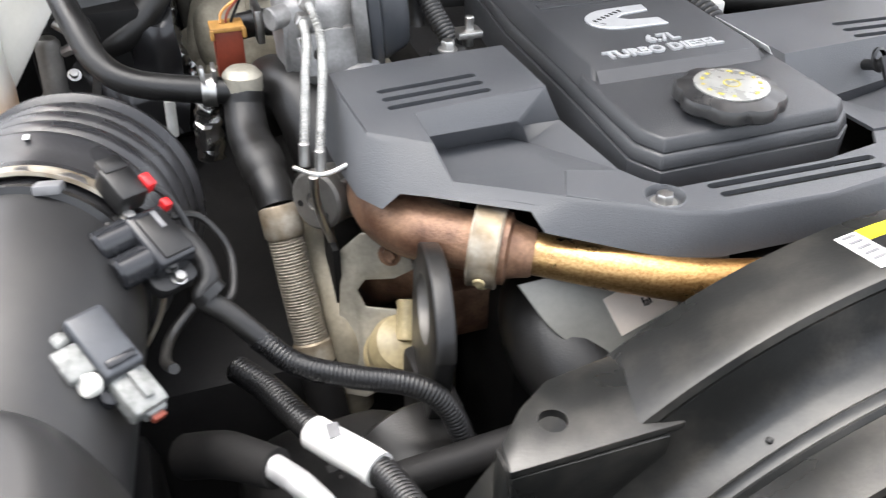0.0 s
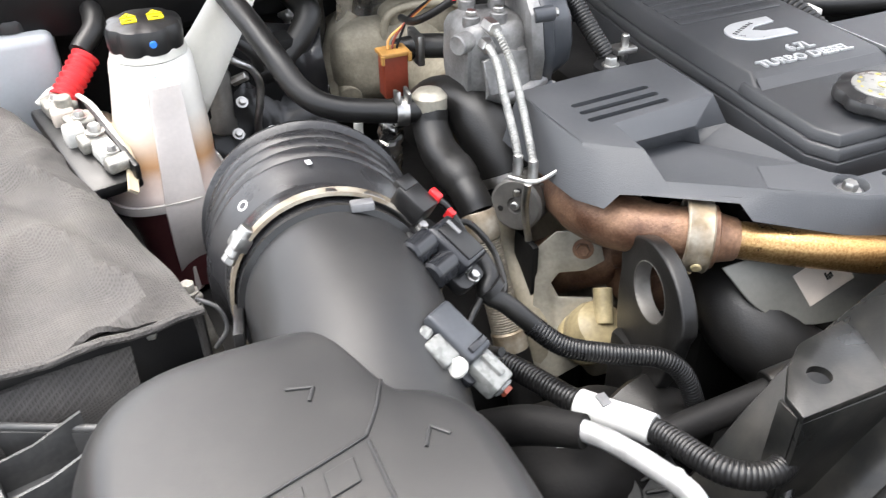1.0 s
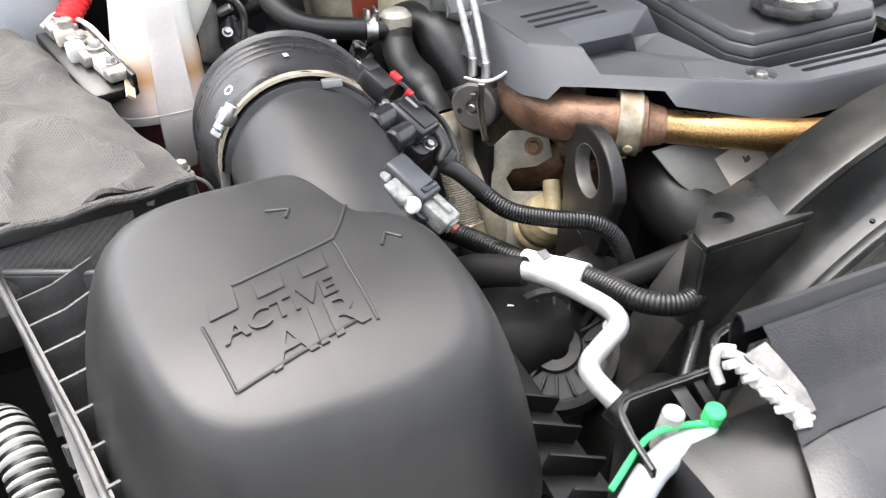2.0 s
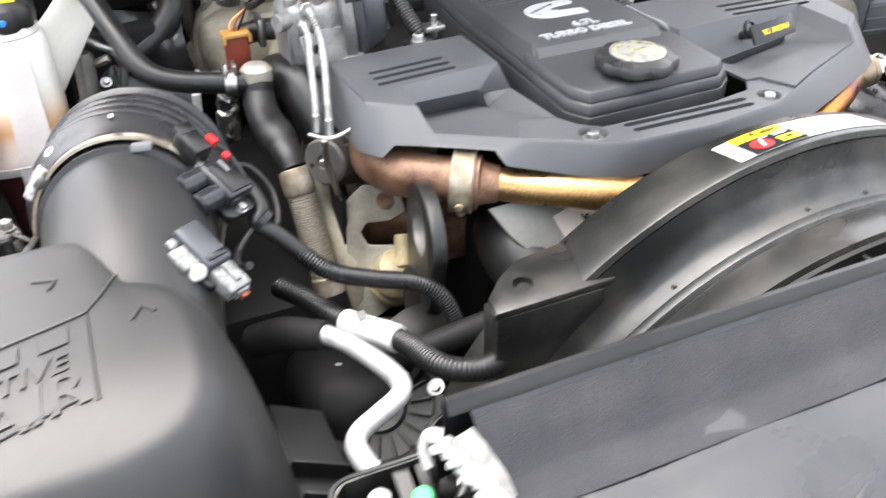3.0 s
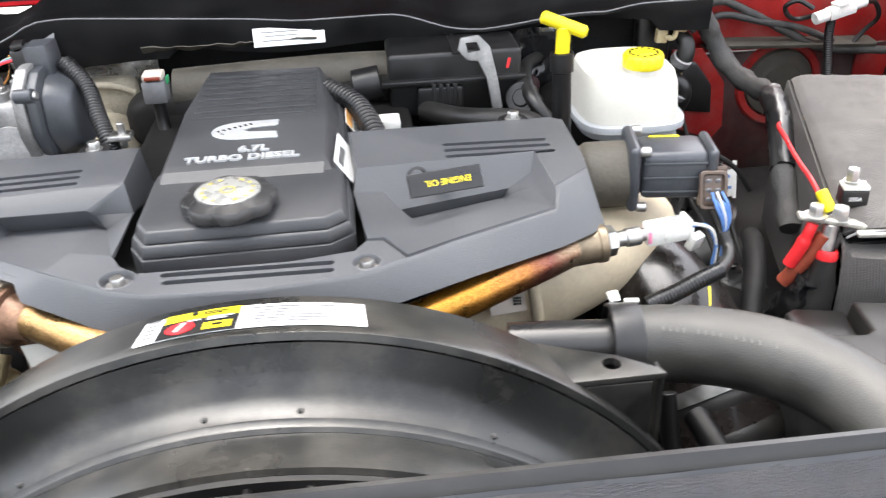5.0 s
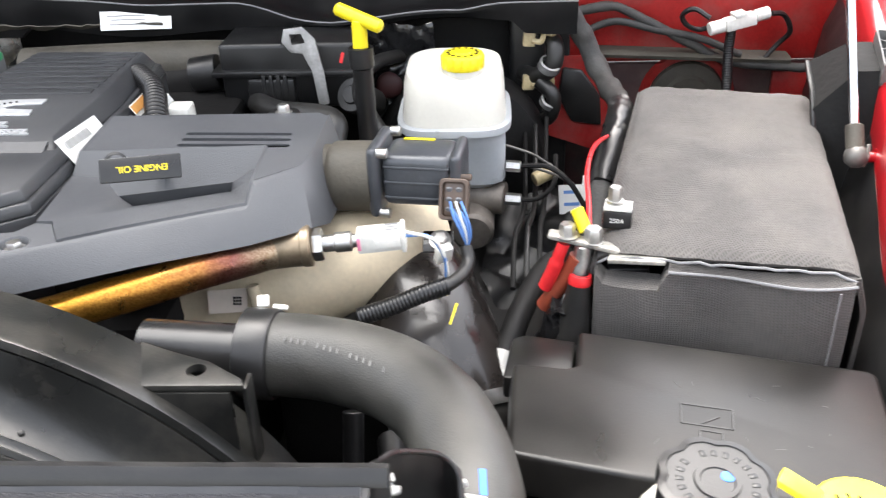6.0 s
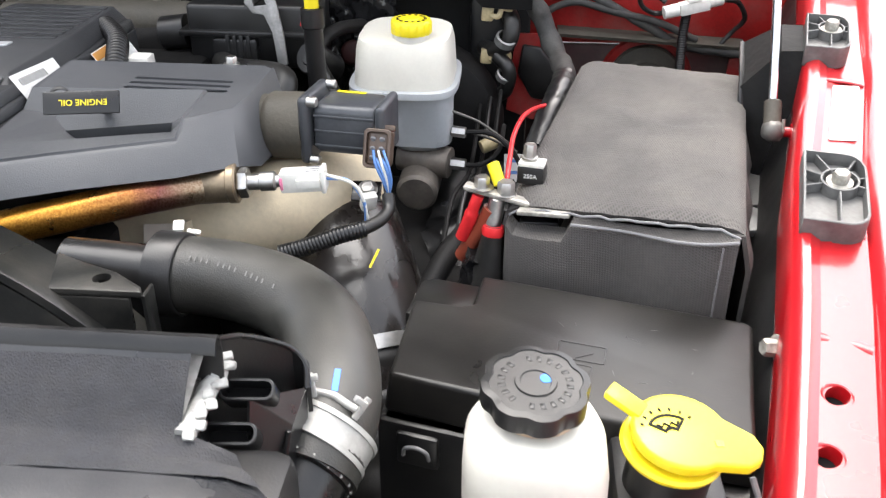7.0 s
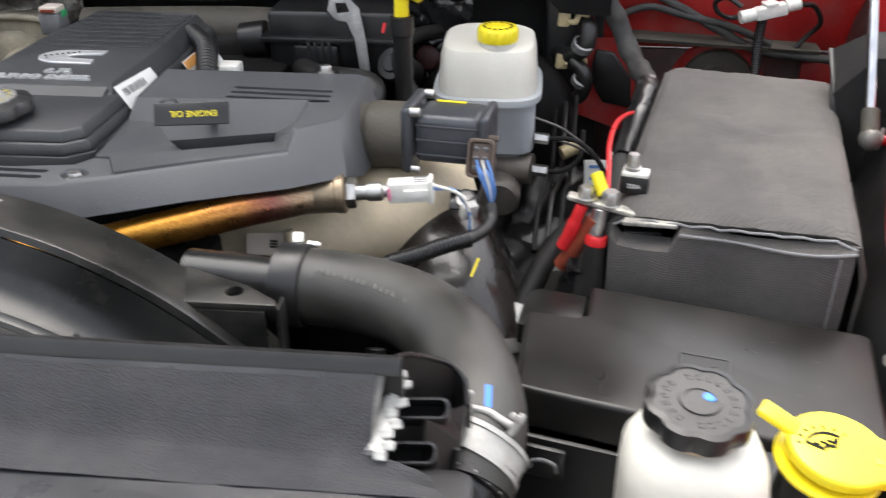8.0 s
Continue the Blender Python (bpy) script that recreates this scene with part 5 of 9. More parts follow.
for k in range(3):
    part("wire", hose([(0.085 + 0.005 * k, 0.816, 1.187), (0.09 + 0.006 * k, 0.82, 1.198), (0.115, 0.825, 1.212 + 0.002 * k), (0.14, 0.82, 1.235), (0.15, 0.81, 1.26)], 0.0014, 6), (ORANGE, BRICKRED, INK)[k], redp)
back_hose = thing("vacuum_hose", (0.12, 0.82, 1.15), "short black hose with a spring clip", "hose")
part("tube", hose([(0.105, 0.845, 1.17), (0.125, 0.83, 1.178), (0.15, 0.81, 1.182)], 0.013, 16), RUBBER, back_hose)
part("spring_clip", box(0.118, 0.126, 0.812, 0.845, 1.162, 1.196, 0.002), STEEL, back_hose)

# ---- flexible tube and heater hose ----
flex = thing("flexible_tube", (0.1, 0.56, 0.95), "flexible metal tube with a moulded rubber elbow", "tube")
part("elbow", hose([(0.090, 0.712, 1.165), (0.087, 0.705, 1.150), (0.086, 0.682, 1.135), (0.090, 0.650, 1.126), (0.093, 0.625, 1.115), (0.0945, 0.612, 1.104)], lambda s: 0.0170 + 0.002 * min(s / 0.06, 1) - 0.002 * (s > 0.09) + (0.001 if 0.07 < s < 0.085 else 0), 22), RUBBER, flex)
part("cap", lathe([(0, 0.0), (0.0125, 0.0), (0.0135, 0.003), (0.0135, 0.012), (0.010, 0.016), (0.0085, 0.017), (0, 0.018)], axis_at((0.089, 0.713, 1.163), (0.05, 0.1, 1)) @ Matrix.Scale(1.3, 4), 24), CREAM, flex, "pale metal hose union")
fa, fb = Vector((0.0945, 0.612, 1.104)), Vector((0.104, 0.551, 0.982))
fd = (fb - fa).normalized()
part("ferrule", lathe([(0.0155, 0), (0.0168, 0.002), (0.0168, 0.026), (0.0150, 0.029)], axis_at(fa - fd * 0.003, fd), 28), BAND, flex)
line_ = even([fa + fd * 0.027, fb - fd * 0.018], 0.0006)
part("bellows", sweep(line_, lambda s: 0.0148 + 0.0006 * math.sin(2 * math.pi * s / 0.0026), 24), BRAID, flex, "ribbed metal bellows")
part("ferrule", lathe([(0.0150, 0), (0.0166, 0.002), (0.0166, 0.022), (0.0150, 0.024)], axis_at(fb - fd * 0.02, fd), 28), BAND, flex)
part("guard", hose([fa + Vector((0.034, 0.03, -0.03)), fa + Vector((0.032, 0.01, -0.05)), fb + Vector((0.030, 0.008, 0.02)), fb + Vector((0.032, 0.0, -0.06))], 0.016, 16), DUSTY, flex, "dull olive metal pipe")
part("rigid_end", rod(fb, fb + fd * 0.12, 0.017, 20), DARK, flex)
heater = thing("heater_hose", (0.0, 0.74, 1.15), "black rubber heater hose with a spring clamp", "hose")
part("tube", hose([(0.082, 0.712, 1.166), (0.055, 0.717, 1.168), (0.0, 0.732, 1.176), (-0.026, 0.752, 1.190), (-0.040, 0.785, 1.214), (-0.052, 0.83, 1.235), (-0.07, 0.90, 1.26)], 0.0118, 18), RUBBER, heater)
part("clamp", lathe([(0.0126, -0.006), (0.0142, -0.006), (0.0142, 0.006), (0.0126, 0.006)], axis_at((0.061, 0.7155, 1.1675), (1, -0.15, -0.05)), 24), STEEL, heater, "bright spring clamp")
for k in (-1, 1):
    part("clamp_ear", local_box(0.0035, 0.014, 0.012, pose(0.061 + 0.005 * k, 0.711, 1.1855, 12 * k, 0, 0), 0.0008), STEEL, heater)
side_hose = thing("metal_line", (-0.06, 0.9, 1.1), "bent steel line by the firewall", "pipe")
part("tube", hose([(-0.068, 0.905, 1.172), (-0.0565, 0.90, 1.164), (-0.044, 0.90, 1.1552), (-0.0366, 0.90, 1.1353), (-0.040, 0.90, 1.11), (-0.045, 0.90, 1.0873), (-0.046, 0.90, 1.05)], 0.0044, 12), STEEL, side_hose)
part("union", rod((-0.066, 0.903, 1.142), (-0.050, 0.896, 1.150), 0.0055, 8), STEEL, side_hose)
part("canister", lathe([(0.0, 0.045), (0.009, 0.045), (0.0125, 0.040), (0.0125, -0.012), (0.015, -0.016), (0.015, -0.026), (0.010, -0.03), (0.0, -0.03)], axis_at((-0.081, 0.905, 1.113), (0.06, 0, 1)), 28), CAN, side_hose, "dull grey canister")
part("loop", hose([(-0.080, 0.905, 1.165), (-0.078, 0.905, 1.182), (-0.066, 0.905, 1.192), (-0.0528, 0.90, 1.1868), (-0.0378, 0.90, 1.1683), (-0.034, 0.905, 1.15)], 0.0065, 14), RUBBER, side_hose)
for q in ((-0.060, 0.895, 1.12), (-0.030, 0.90, 1.075), (-0.070, 0.89, 1.085)):
    part("fitting", hexbolt(q, (0.1, -0.7, 0.7), 0.0045, 0.006), STEEL, side_hose)
single("junction_box", box(-0.1, 0.02, 0.93, 1.02, 1.05, 1.17, 0.01), FIREWALL, "dark box on the firewall beside the hoses", "box")

# ---- air intake ----
intake = thing("intake_duct", (-0.07, 0.55, 1.05), "black ribbed air intake bellows clamped to the air box neck", "duct")
ba, bb = Vector((-0.078, 0.520, 1.146)), Vector((-0.046, 0.70, 1.096))
bd = (bb - ba).normalized()
prof = [(0.072, 0.004), (0.076, 0.013), (0.080, 0.022), (0.0865, 0.032), (0.0875, 0.036), (0.0865, 0.040), (0.083, 0.044), (0.083, 0.048)]
for k in range(3):
    s0 = 0.048 + 0.027 * k
    prof += [(0.0815 + 0.001 * k, s0 + 0.001), (0.0815 + 0.001 * k, s0 + 0.003), (0.0855 + 0.0012 * k, s0 + 0.007), (0.0880 + 0.0012 * k, s0 + 0.0115), (0.0885 + 0.0012 * k, s0 + 0.016), (0.0880 + 0.0012 * k, s0 + 0.020), (0.0850 + 0.0012 * k, s0 + 0.0235), (0.0822 + 0.001 * k, s0 + 0.0255)]
prof += [(0.0915, 0.131), (0.0945, 0.134), (0.0945, 0.140), (0.091, 0.146), (0.085, 0.155), (0.07, 0.18), (0.06, 0.23)]
part("bellows", lathe(prof, axis_at(ba, bd), 64), BELLOWS, intake)
cb = ba - bd * 0.03 + Vector((0.008, 0, 0))
part("cuff", sweep([ba + bd * 0.016, ba + bd * 0.004, cb + bd * 0.014, cb - bd * 0.004, cb - bd * 0.008], lambda s: 0.0742 - 0.004 * max(0.0, (s - 0.044) / 0.006), 64), BELLOWS, intake)
part("tip_mark", local_box(0.004, 0.008, 0.001, axis_at(ba + bd * 0.055 + Vector((0.0, -0.004, 0.0895)), (0, 0.1, 1)), 0.0003, 1), PAPER, intake)
part("tip_mark", lathe([(0.004, 0), (0.0045, 0.0006), (0.0028, 0.0006)], axis_at(ba + bd * 0.034 + Vector((-0.052, 0, 0.069)), (-0.6, -0.2, 0.75)), 18), PAPER, intake)
part("hose_clamp", lathe([(0.0745, -0.003), (0.0772, -0.003), (0.0776, 0.010), (0.0745, 0.010)], axis_at(cb, bd), 64), BAND, intake, "bright steel worm clamp")
right = bd.cross(Vector((0, 0, 1))).normalized()
up_ = right.cross(bd).normalized()


def on_clamp(a, r, s=0.002):
    return cb + bd * s + (right * math.cos(a) + up_ * math.sin(a)) * r


wp = on_clamp(radians(143), 0.080)
wt = (on_clamp(radians(150), 0.080) - on_clamp(radians(136), 0.080)).normalized()
part("worm_screw", rod(wp - wt * 0.012, wp + wt * 0.012, 0.0062, 16), STEEL, intake)
part("screw_head", rod(wp + wt * 0.012, wp + wt * 0.018, 0.0055, 6), STEEL, intake)
part("screw_house", local_box(0.014, 0.012, 0.012, axis_at(wp, wt), 0.002), STEEL, intake)
part("band_end", loft([[on_clamp(radians(58 + 4 * k), 0.0772 + 0.0006 * math.sin(k), s) for s in (-0.002, 0.003, 0.007)] for k in range(9)], thick=0.0008), STEEL, intake)
part("lock_tab", local_box(0.016, 0.013, 0.006, axis_at(on_clamp(radians(72), 0.0725, -0.016), up_), 0.001), GREYPL, intake)

airbox = thing("air_box", (-0.16, 0.28, 0.95), "grained black plastic air cleaner box with moulded lettering", "air box")
part("neck", sweep(spread([cb + bd * 0.012, cb - bd * 0.012, (-0.080, 0.445, 1.155), (-0.088, 0.40, 1.146), (-0.102, 0.33, 1.125)], 8), 0.0675, 56), AIRBOX, airbox)
part("neck_ring", lathe([(0.0672, -0.004), (0.0718, -0.003), (0.0718, 0.003), (0.0672, 0.004)], axis_at(cb - bd * 0.014, bd), 56), SATIN, airbox)
part("neck_key", local_box(0.007, 0.014, 0.05, axis_at(cb - bd * 0.035 - right * 0.0715, bd), 0.001), SATIN, airbox)


def lid_half(u, v):
    """Half the lid's width on the side of u."""
    return 0.142 if u > 0 else 0.119 + 0.024 * (v + 0.35)


def lid_back(u):
    """How far the lid reaches back: cut away beside the neck."""
    k = min(1.0, max(0.0, (u - 0.28) / 0.2))
    return 0.196 - 0.088 * k * k * (3 - 2 * k)


def dome(u, v):
    """The lid's top: u across, v front to back, both -1 to 1."""
    x = -0.155 + lid_half(u, v) * u
    y = 0.262 + (lid_back(u) if v > 0 else 0.125) * v
    e = (abs(u) ** 3.4 + abs(v) ** 3.4) ** (1 / 3.4)
    z = 1.212 - 0.008 * v * v - 0.005 * u * u
    if v < 0:
        z -= 0.018 * v * v
    z -= 0.135 * max(0.0, (e - 0.66) / 0.34) ** 2.2
    return Vector((x, y, z))


bm = bmesh.new()
N = 56
grid = []
for i in range(N + 1):
    row = []
    for j in range(N + 1):
        a, b = -1 + 2 * i / N, -1 + 2 * j / N
        s = max(abs(a), abs(b))
        d = (abs(a) ** 3.2 + abs(b) ** 3.2) ** (1 / 3.2) or 1.0
        row.append(bm.verts.new(dome(a * s / d, b * s / d)))
    grid.append(row)
for i in range(N):
    for j in range(N):
        bm.faces.new((grid[i][j], grid[i + 1][j], grid[i + 1][j + 1], grid[i][j + 1]))
rim = [e for e in bm.edges if len(e.link_faces) == 1]
ext = bmesh.ops.extrude_edge_only(bm, edges=rim)
for v in ext["geom"]:
    if isinstance(v, bmesh.types.BMVert):
        v.co = Vector((-0.155 + (v.co.x + 0.155) * 1.01, 0.262 + (v.co.y - 0.262) * 1.01, 0.98))
part("lid", bm, AIRBOX, airbox)


def on_dome(x, y, lift=0.0):
    v = (y - 0.262) / (lid_back((x + 0.155) / 0.142) if y > 0.262 else 0.125)
    p = dome((x + 0.155) / lid_half(x + 0.155, v), v)
    return Vector((p.x, p.y, p.z + lift))


def drape(bm, lift):
    """Lays flat shapes on the lid."""
    for v in bm.verts:
        z = v.co.z
        v.co = on_dome(v.co.x, v.co.y, lift + z)
    return bm


SLANT = Matrix(((1, 0.3, 0, 0), (0, 1, 0, 0), (0, 0, 1, 0), (0, 0, 0, 1)))
for k in range(3):
    part("moulded_bar", drape(box(-0.009, 0.009, -0.0075, 0.0075, 0, 0.0006, 0.0003, 1, pose(-0.167, 0.272, 0, 0, 0, 15) @ pose(-0.028 + 0.030 * k, 0.0, 0) @ Matrix(((1, 0.35, 0, 0), (0, 1, 0, 0), (0, 0, 1, 0), (0, 0, 0, 1)))), 0.0006), AIRBOX, airbox)
part("moulded_word", drape(words("ACTIVE", 0.0215, pose(-0.164, 0.2485, 0, 0, 0, 14) @ SLANT, 0.0006, 0.0004), 0.0008), AIRBOX, airbox, "moulded lettering")
part("moulded_word", drape(words("AIR", 0.040, pose(-0.150, 0.2265, 0, 0, 0, 15) @ SLANT, 0.0006, 0.0006), 0.0008), AIRBOX, airbox, "moulded lettering")


def ridge(pts, w=0.0011, h=0.0016):
    line = even(spread(pts, 6) if len(pts) > 2 else [Vector(q) for q in pts], 0.008)
    return sweep([on_dome(q.x, q.y, h * 0.3) for q in line], w, 8)


for pts in ([(-0.091, 0.348, 0), (-0.104, 0.320, 0), (-0.116, 0.302, 0)], [(-0.116, 0.302, 0), (-0.140, 0.294, 0), (-0.185, 0.281, 0)], [(-0.116, 0.298, 0), (-0.1165, 0.220, 0)], [(-0.208, 0.252, 0), (-0.202, 0.201, 0)], [(-0.202, 0.201, 0), (-0.128, 0.224, 0)], [(-0.146, 0.352, 0), (-0.131, 0.348, 0)], [(-0.131, 0.348, 0), (-0.136, 0.338, 0)], [(-0.090, 0.283, 0), (-0.083, 0.296, 0)], [(-0.083, 0.296, 0), (-0.075, 0.287, 0)]):
    part("moulded_ridge", ridge(pts), AIRBOX, airbox)

tray = thing("air_cleaner_base", (-0.3, 0.3, 0.95), "ribbed black plastic base of the air cleaner", "air box base")
part("outer_wall", loft([[(-0.333, 0.494, 1.122), (-0.333, 0.494, 0.98)], [(-0.292, 0.30, 1.117), (-0.292, 0.30, 0.97)], [(-0.258, 0.10, 1.11), (-0.258, 0.10, 0.96)], [(-0.245, 0.0, 1.105), (-0.245, 0.0, 0.96)]], thick=0.004), GREYBASE, tray)
part("back_wall", loft([[(-0.331, 0.492, 1.121), (-0.331, 0.492, 1.0)], [(-0.25, 0.457, 1.119), (-0.25, 0.457, 1.0)]], thick=0.003), GREYBASE, tray)
part("shelf", loft([[(-0.325, 0.50, 1.094), (-0.20, 0.50, 1.094)], [(-0.298, 0.28, 1.088), (-0.2, 0.28, 1.088)], [(-0.272, 0.0, 1.08), (-0.2, 0.0, 1.08)]], thick=0.003), GREYBASE, tray)
part("top_edge", sweep([Vector(q) for q in ((-0.255, 0.459, 1.121), (-0.328, 0.492, 1.123), (-0.333, 0.488, 1.123), (-0.293, 0.30, 1.118), (-0.259, 0.10, 1.11), (-0.246, 0.0, 1.105))], 0.0028, 10), GREYBASE, tray)
for k in range(13):
    y = 0.455 - 0.034 * k
    x = -0.333 + (0.494 - y) * 0.205
    part("rib", loft([[(x, y, 1.119 - 0.0005 * k), (x, y, 1.07)], [(x + 0.030, y + 0.006, 1.122 - 0.0005 * k), (x + 0.03, y + 0.006, 1.07)], [(x + 0.062, y + 0.012, 1.134 - 0.0005 * k), (x + 0.062, y + 0.012, 1.07)]], thick=0.0022), GREYBASE, tray)
for k in range(8):
    for j in range(3):
        y = 0.36 - 0.035 * k
        x = -0.336 + (0.494 - y) * 0.205
        part("side_web", local_box(0.010, 0.0035, 0.022, pose(x, y, 1.075 - 0.032 * j), 0.0008, 1), GREYBASE, tray)
part("lower_body", box(-0.27, -0.03, 0.02, 0.49, 0.80, 1.02, 0.02), BLACK, tray)
for k in range(6):
    y = 0.26 - 0.032 * k
    part("side_rib", local_box(0.045, 0.003, 0.04, pose(0.005, y, 1.04, 0, 20, -12), 0.0008), BLACK, tray)
part("side_flange", loft([[(-0.01, 0.34, 1.05), (0.03, 0.33, 1.035)], [(-0.02, 0.10, 1.04), (0.03, 0.08, 1.025)]], thick=0.003), BLACK, tray)

ez = Vector((0.35, -0.35, 0.87)).normalized()
ex = Vector((0.45, -0.75, -0.48))
ex = (ex - ez * ex.dot(ez)).normalized()
ey = ez.cross(ex)


def sensor_frame(c):
    return Matrix.Translation(c) @ Matrix((ex, ey, ez)).transposed().to_4x4() @ Matrix.Scale(0.9, 4)


ps1 = thing("pressure_sensor", (-0.014, 0.466, 1.18), "black plastic intake sensor screwed to the duct with its plug", "sensor")
sm = sensor_frame((0.0, 0.461, 1.192))
part("base", plate(rounded(-0.034, 0.034, -0.017, 0.017, 0.008), (), -0.016, -0.006, 0.0012, 2, m=sm), BLACK, ps1)
part("body", local_box(0.044, 0.030, 0.018, sm @ Matrix.Translation((0.002, 0.002, 0.003)), 0.0035, 3), SENSOR, ps1)
part("body_lid", local_box(0.034, 0.022, 0.003, sm @ Matrix.Translation((0.003, 0.003, 0.0125)), 0.001), BLACK, ps1)
part("code_plate", local_box(0.014, 0.004, 0.001, sm @ Matrix.Translation((-0.008, 0.006, 0.0142)), 0.0003, 1), GREYPL, ps1)
for x in (-0.014, 0.009):
    part("port", rod(sm @ Vector((x, -0.008, -0.001)), sm @ Vector((x, -0.036, -0.003)), 0.0105, 20, 0.002), SENSOR, ps1)
for x in (-0.028, 0.029):
    part("screw", hexbolt(sm @ Vector((x, 0.001, -0.006)), ez, 0.004, 0.005, 1.2), STEEL, ps1)
pl = part("plug", local_box(0.030, 0.022, 0.020, sm @ Matrix.Translation((-0.046, 0.006, 0.004)), 0.003), BLACK, ps1)
part("plug_ridge", local_box(0.012, 0.018, 0.006, sm @ Matrix.Translation((-0.060, 0.006, 0.012)), 0.001), BLACK, pl)
part("plug_lock", local_box(0.011, 0.007, 0.010, sm @ Matrix.Translation((-0.038, 0.019, 0.012)), 0.001), REDPL, pl, "red lock tab")
part("plug_lock", local_box(0.007, 0.006, 0.009, sm @ Matrix.Translation((-0.020, 0.023, 0.006)), 0.001), REDPL, pl, "red lock tab")
part("wire", hose([sm @ Vector((-0.045, 0.018, 0.006)), sm @ Vector((-0.03, 0.030, 0.004)), sm @ Vector((-0.005, 0.034, -0.006)), sm @ Vector((0.018, 0.030, -0.012)), sm @ Vector((0.034, 0.022, -0.016))], 0.0026, 8), BLACK, ps1)
ps2 = thing("temperature_sensor", (-0.024, 0.366, 1.175), "grey plastic intake sensor screwed to the duct with its plug", "sensor")
sm = sensor_frame((-0.033, 0.368, 1.184)) @ Matrix.Scale(0.86, 4)
part("base", plate(rounded(-0.028, 0.026, -0.014, 0.014, 0.007), (), -0.014, -0.005, 0.0012, 2, m=sm), SENSOR, ps2)
part("body", local_box(0.052, 0.030, 0.017, sm @ Matrix.Translation((-0.012, 0.006, 0.004)), 0.0035, 3), SLATE, ps2, "slate grey sensor body")
part("rib", local_box(0.006, 0.022, 0.004, sm @ Matrix.Translation((0.006, 0.006, 0.0135)), 0.001), SENSOR, ps2)
part("port", local_box(0.026, 0.020, 0.015, sm @ Matrix.Translation((-0.010, -0.018, 0.0)), 0.003, 3), CLEARPLUG, ps2, "cloudy port block")
part("port_tip", rod(sm @ Vector((-0.024, -0.014, 0.0)), sm @ Vector((-0.034, -0.016, -0.001)), 0.0058, 16, 0.0015), CLEARPLUG, ps2)
part("pale_boss", rod(sm @ Vector((0.008, -0.012, 0.0)), sm @ Vector((0.008, -0.022, 0.004)), 0.0064, 16, 0.0015), NATURAL, ps2)
part("screw", hexbolt(sm @ Vector((-0.024, -0.004, -0.004)), ez, 0.0034, 0.005, 1.2), STEEL, ps2)
pl = part("plug", local_box(0.034, 0.027, 0.018, sm @ Matrix.Translation((0.027, 0.007, -0.004)), 0.003), CLEARPLUG, ps2, "cloudy grey plug")
part("plug_ridge", local_box(0.022, 0.007, 0.004, sm @ Matrix.Translation((0.026, 0.009, 0.0065)), 0.001), CLEARPLUG, pl)
part("plug_neck", local_box(0.010, 0.016, 0.012, sm @ Matrix.Translation((0.042, 0.010, -0.006)), 0.002), CLEARPLUG, pl)
part("wire_end", local_box(0.006, 0.010, 0.006, sm @ Matrix.Translation((0.048, 0.010, -0.006)), 0.001), BRICKRED, pl)

# ---- looms in the middle ----
lm = thing("wiring_loom", (0.1, 0.4, 1.0), "black corrugated wiring loom from the sensors to the engine front", "loom")
part("taped_end", hose([(0.008, 0.478, 1.188), (0.022, 0.470, 1.178), (0.028, 0.452, 1.165), (0.022, 0.444, 1.157), (0.036, 0.436, 1.146), (0.056, 0.423, 1.125)], 0.0075, 12), RUBBER, lm)
part("tube", loom([(0.050, 0.427, 1.130), (0.072, 0.413, 1.112), (0.105, 0.401, 1.102), (0.143, 0.388, 1.094), (0.163, 0.380, 1.075), (0.173, 0.372, 1.045), (0.176, 0.37, 1.02)], 0.0083, 0.0029), SATIN, lm, "corrugated split tube")
part("branch", hose([(0.022, 0.446, 1.157), (0.0, 0.428, 1.145), (-0.005, 0.40, 1.15), (0.0, 0.375, 1.165)], 0.0032, 10), RUBBER, lm)
part("thin_wire", hose([(0.012, 0.486, 1.193), (0.03, 0.492, 1.185), (0.044, 0.478, 1.165), (0.04, 0.45, 1.15), (0.025, 0.442, 1.152)], 0.0026, 8), RUBBER, lm)
part("tie", lathe([(0.009, -0.003), (0.0115, -0.003), (0.0115, 0.003), (0.009, 0.003)], axis_at((0.026, 0.446, 1.158), (0.5, -0.4, -0.7)), 16), BLACK, lm)
lm2 = thing("wiring_loom", (0.1, 0.33, 1.0), "black corrugated wiring loom with a white tag", "loom")
part("tube", loom([(0.035, 0.47, 1.068), (0.053, 0.442, 1.068), (0.077, 0.383, 1.074), (0.105, 0.335, 1.083), (0.118, 0.282, 1.094), (0.142, 0.266, 1.094), (0.166, 0.272, 1.090), (0.182, 0.286, 1.078)], 0.0098), SATIN, lm2, "corrugated split tube")
part("tag", sweep([Vector(q) for q in ((0.074, 0.388, 1.0738), (0.084, 0.371, 1.0765), (0.096, 0.351, 1.081), (0.104, 0.337, 1.083))], 0.0116, 18), PAPER, lm2, "white wrap-around tag")
part("tag_print", box(0.080, 0.088, 0.366, 0.378, 1.0885, 1.0895, 0), GREYPL, lm2)
part("end_clip", local_box(0.014, 0.012, 0.014, pose(0.184, 0.286, 1.080, 0, 0, 30), 0.002), NATURAL, lm2)
alu = thing("coolant_pipe", (0.05, 0.27, 1.0), "bare aluminium refrigerant pipe bent in front of the air box", "pipe")
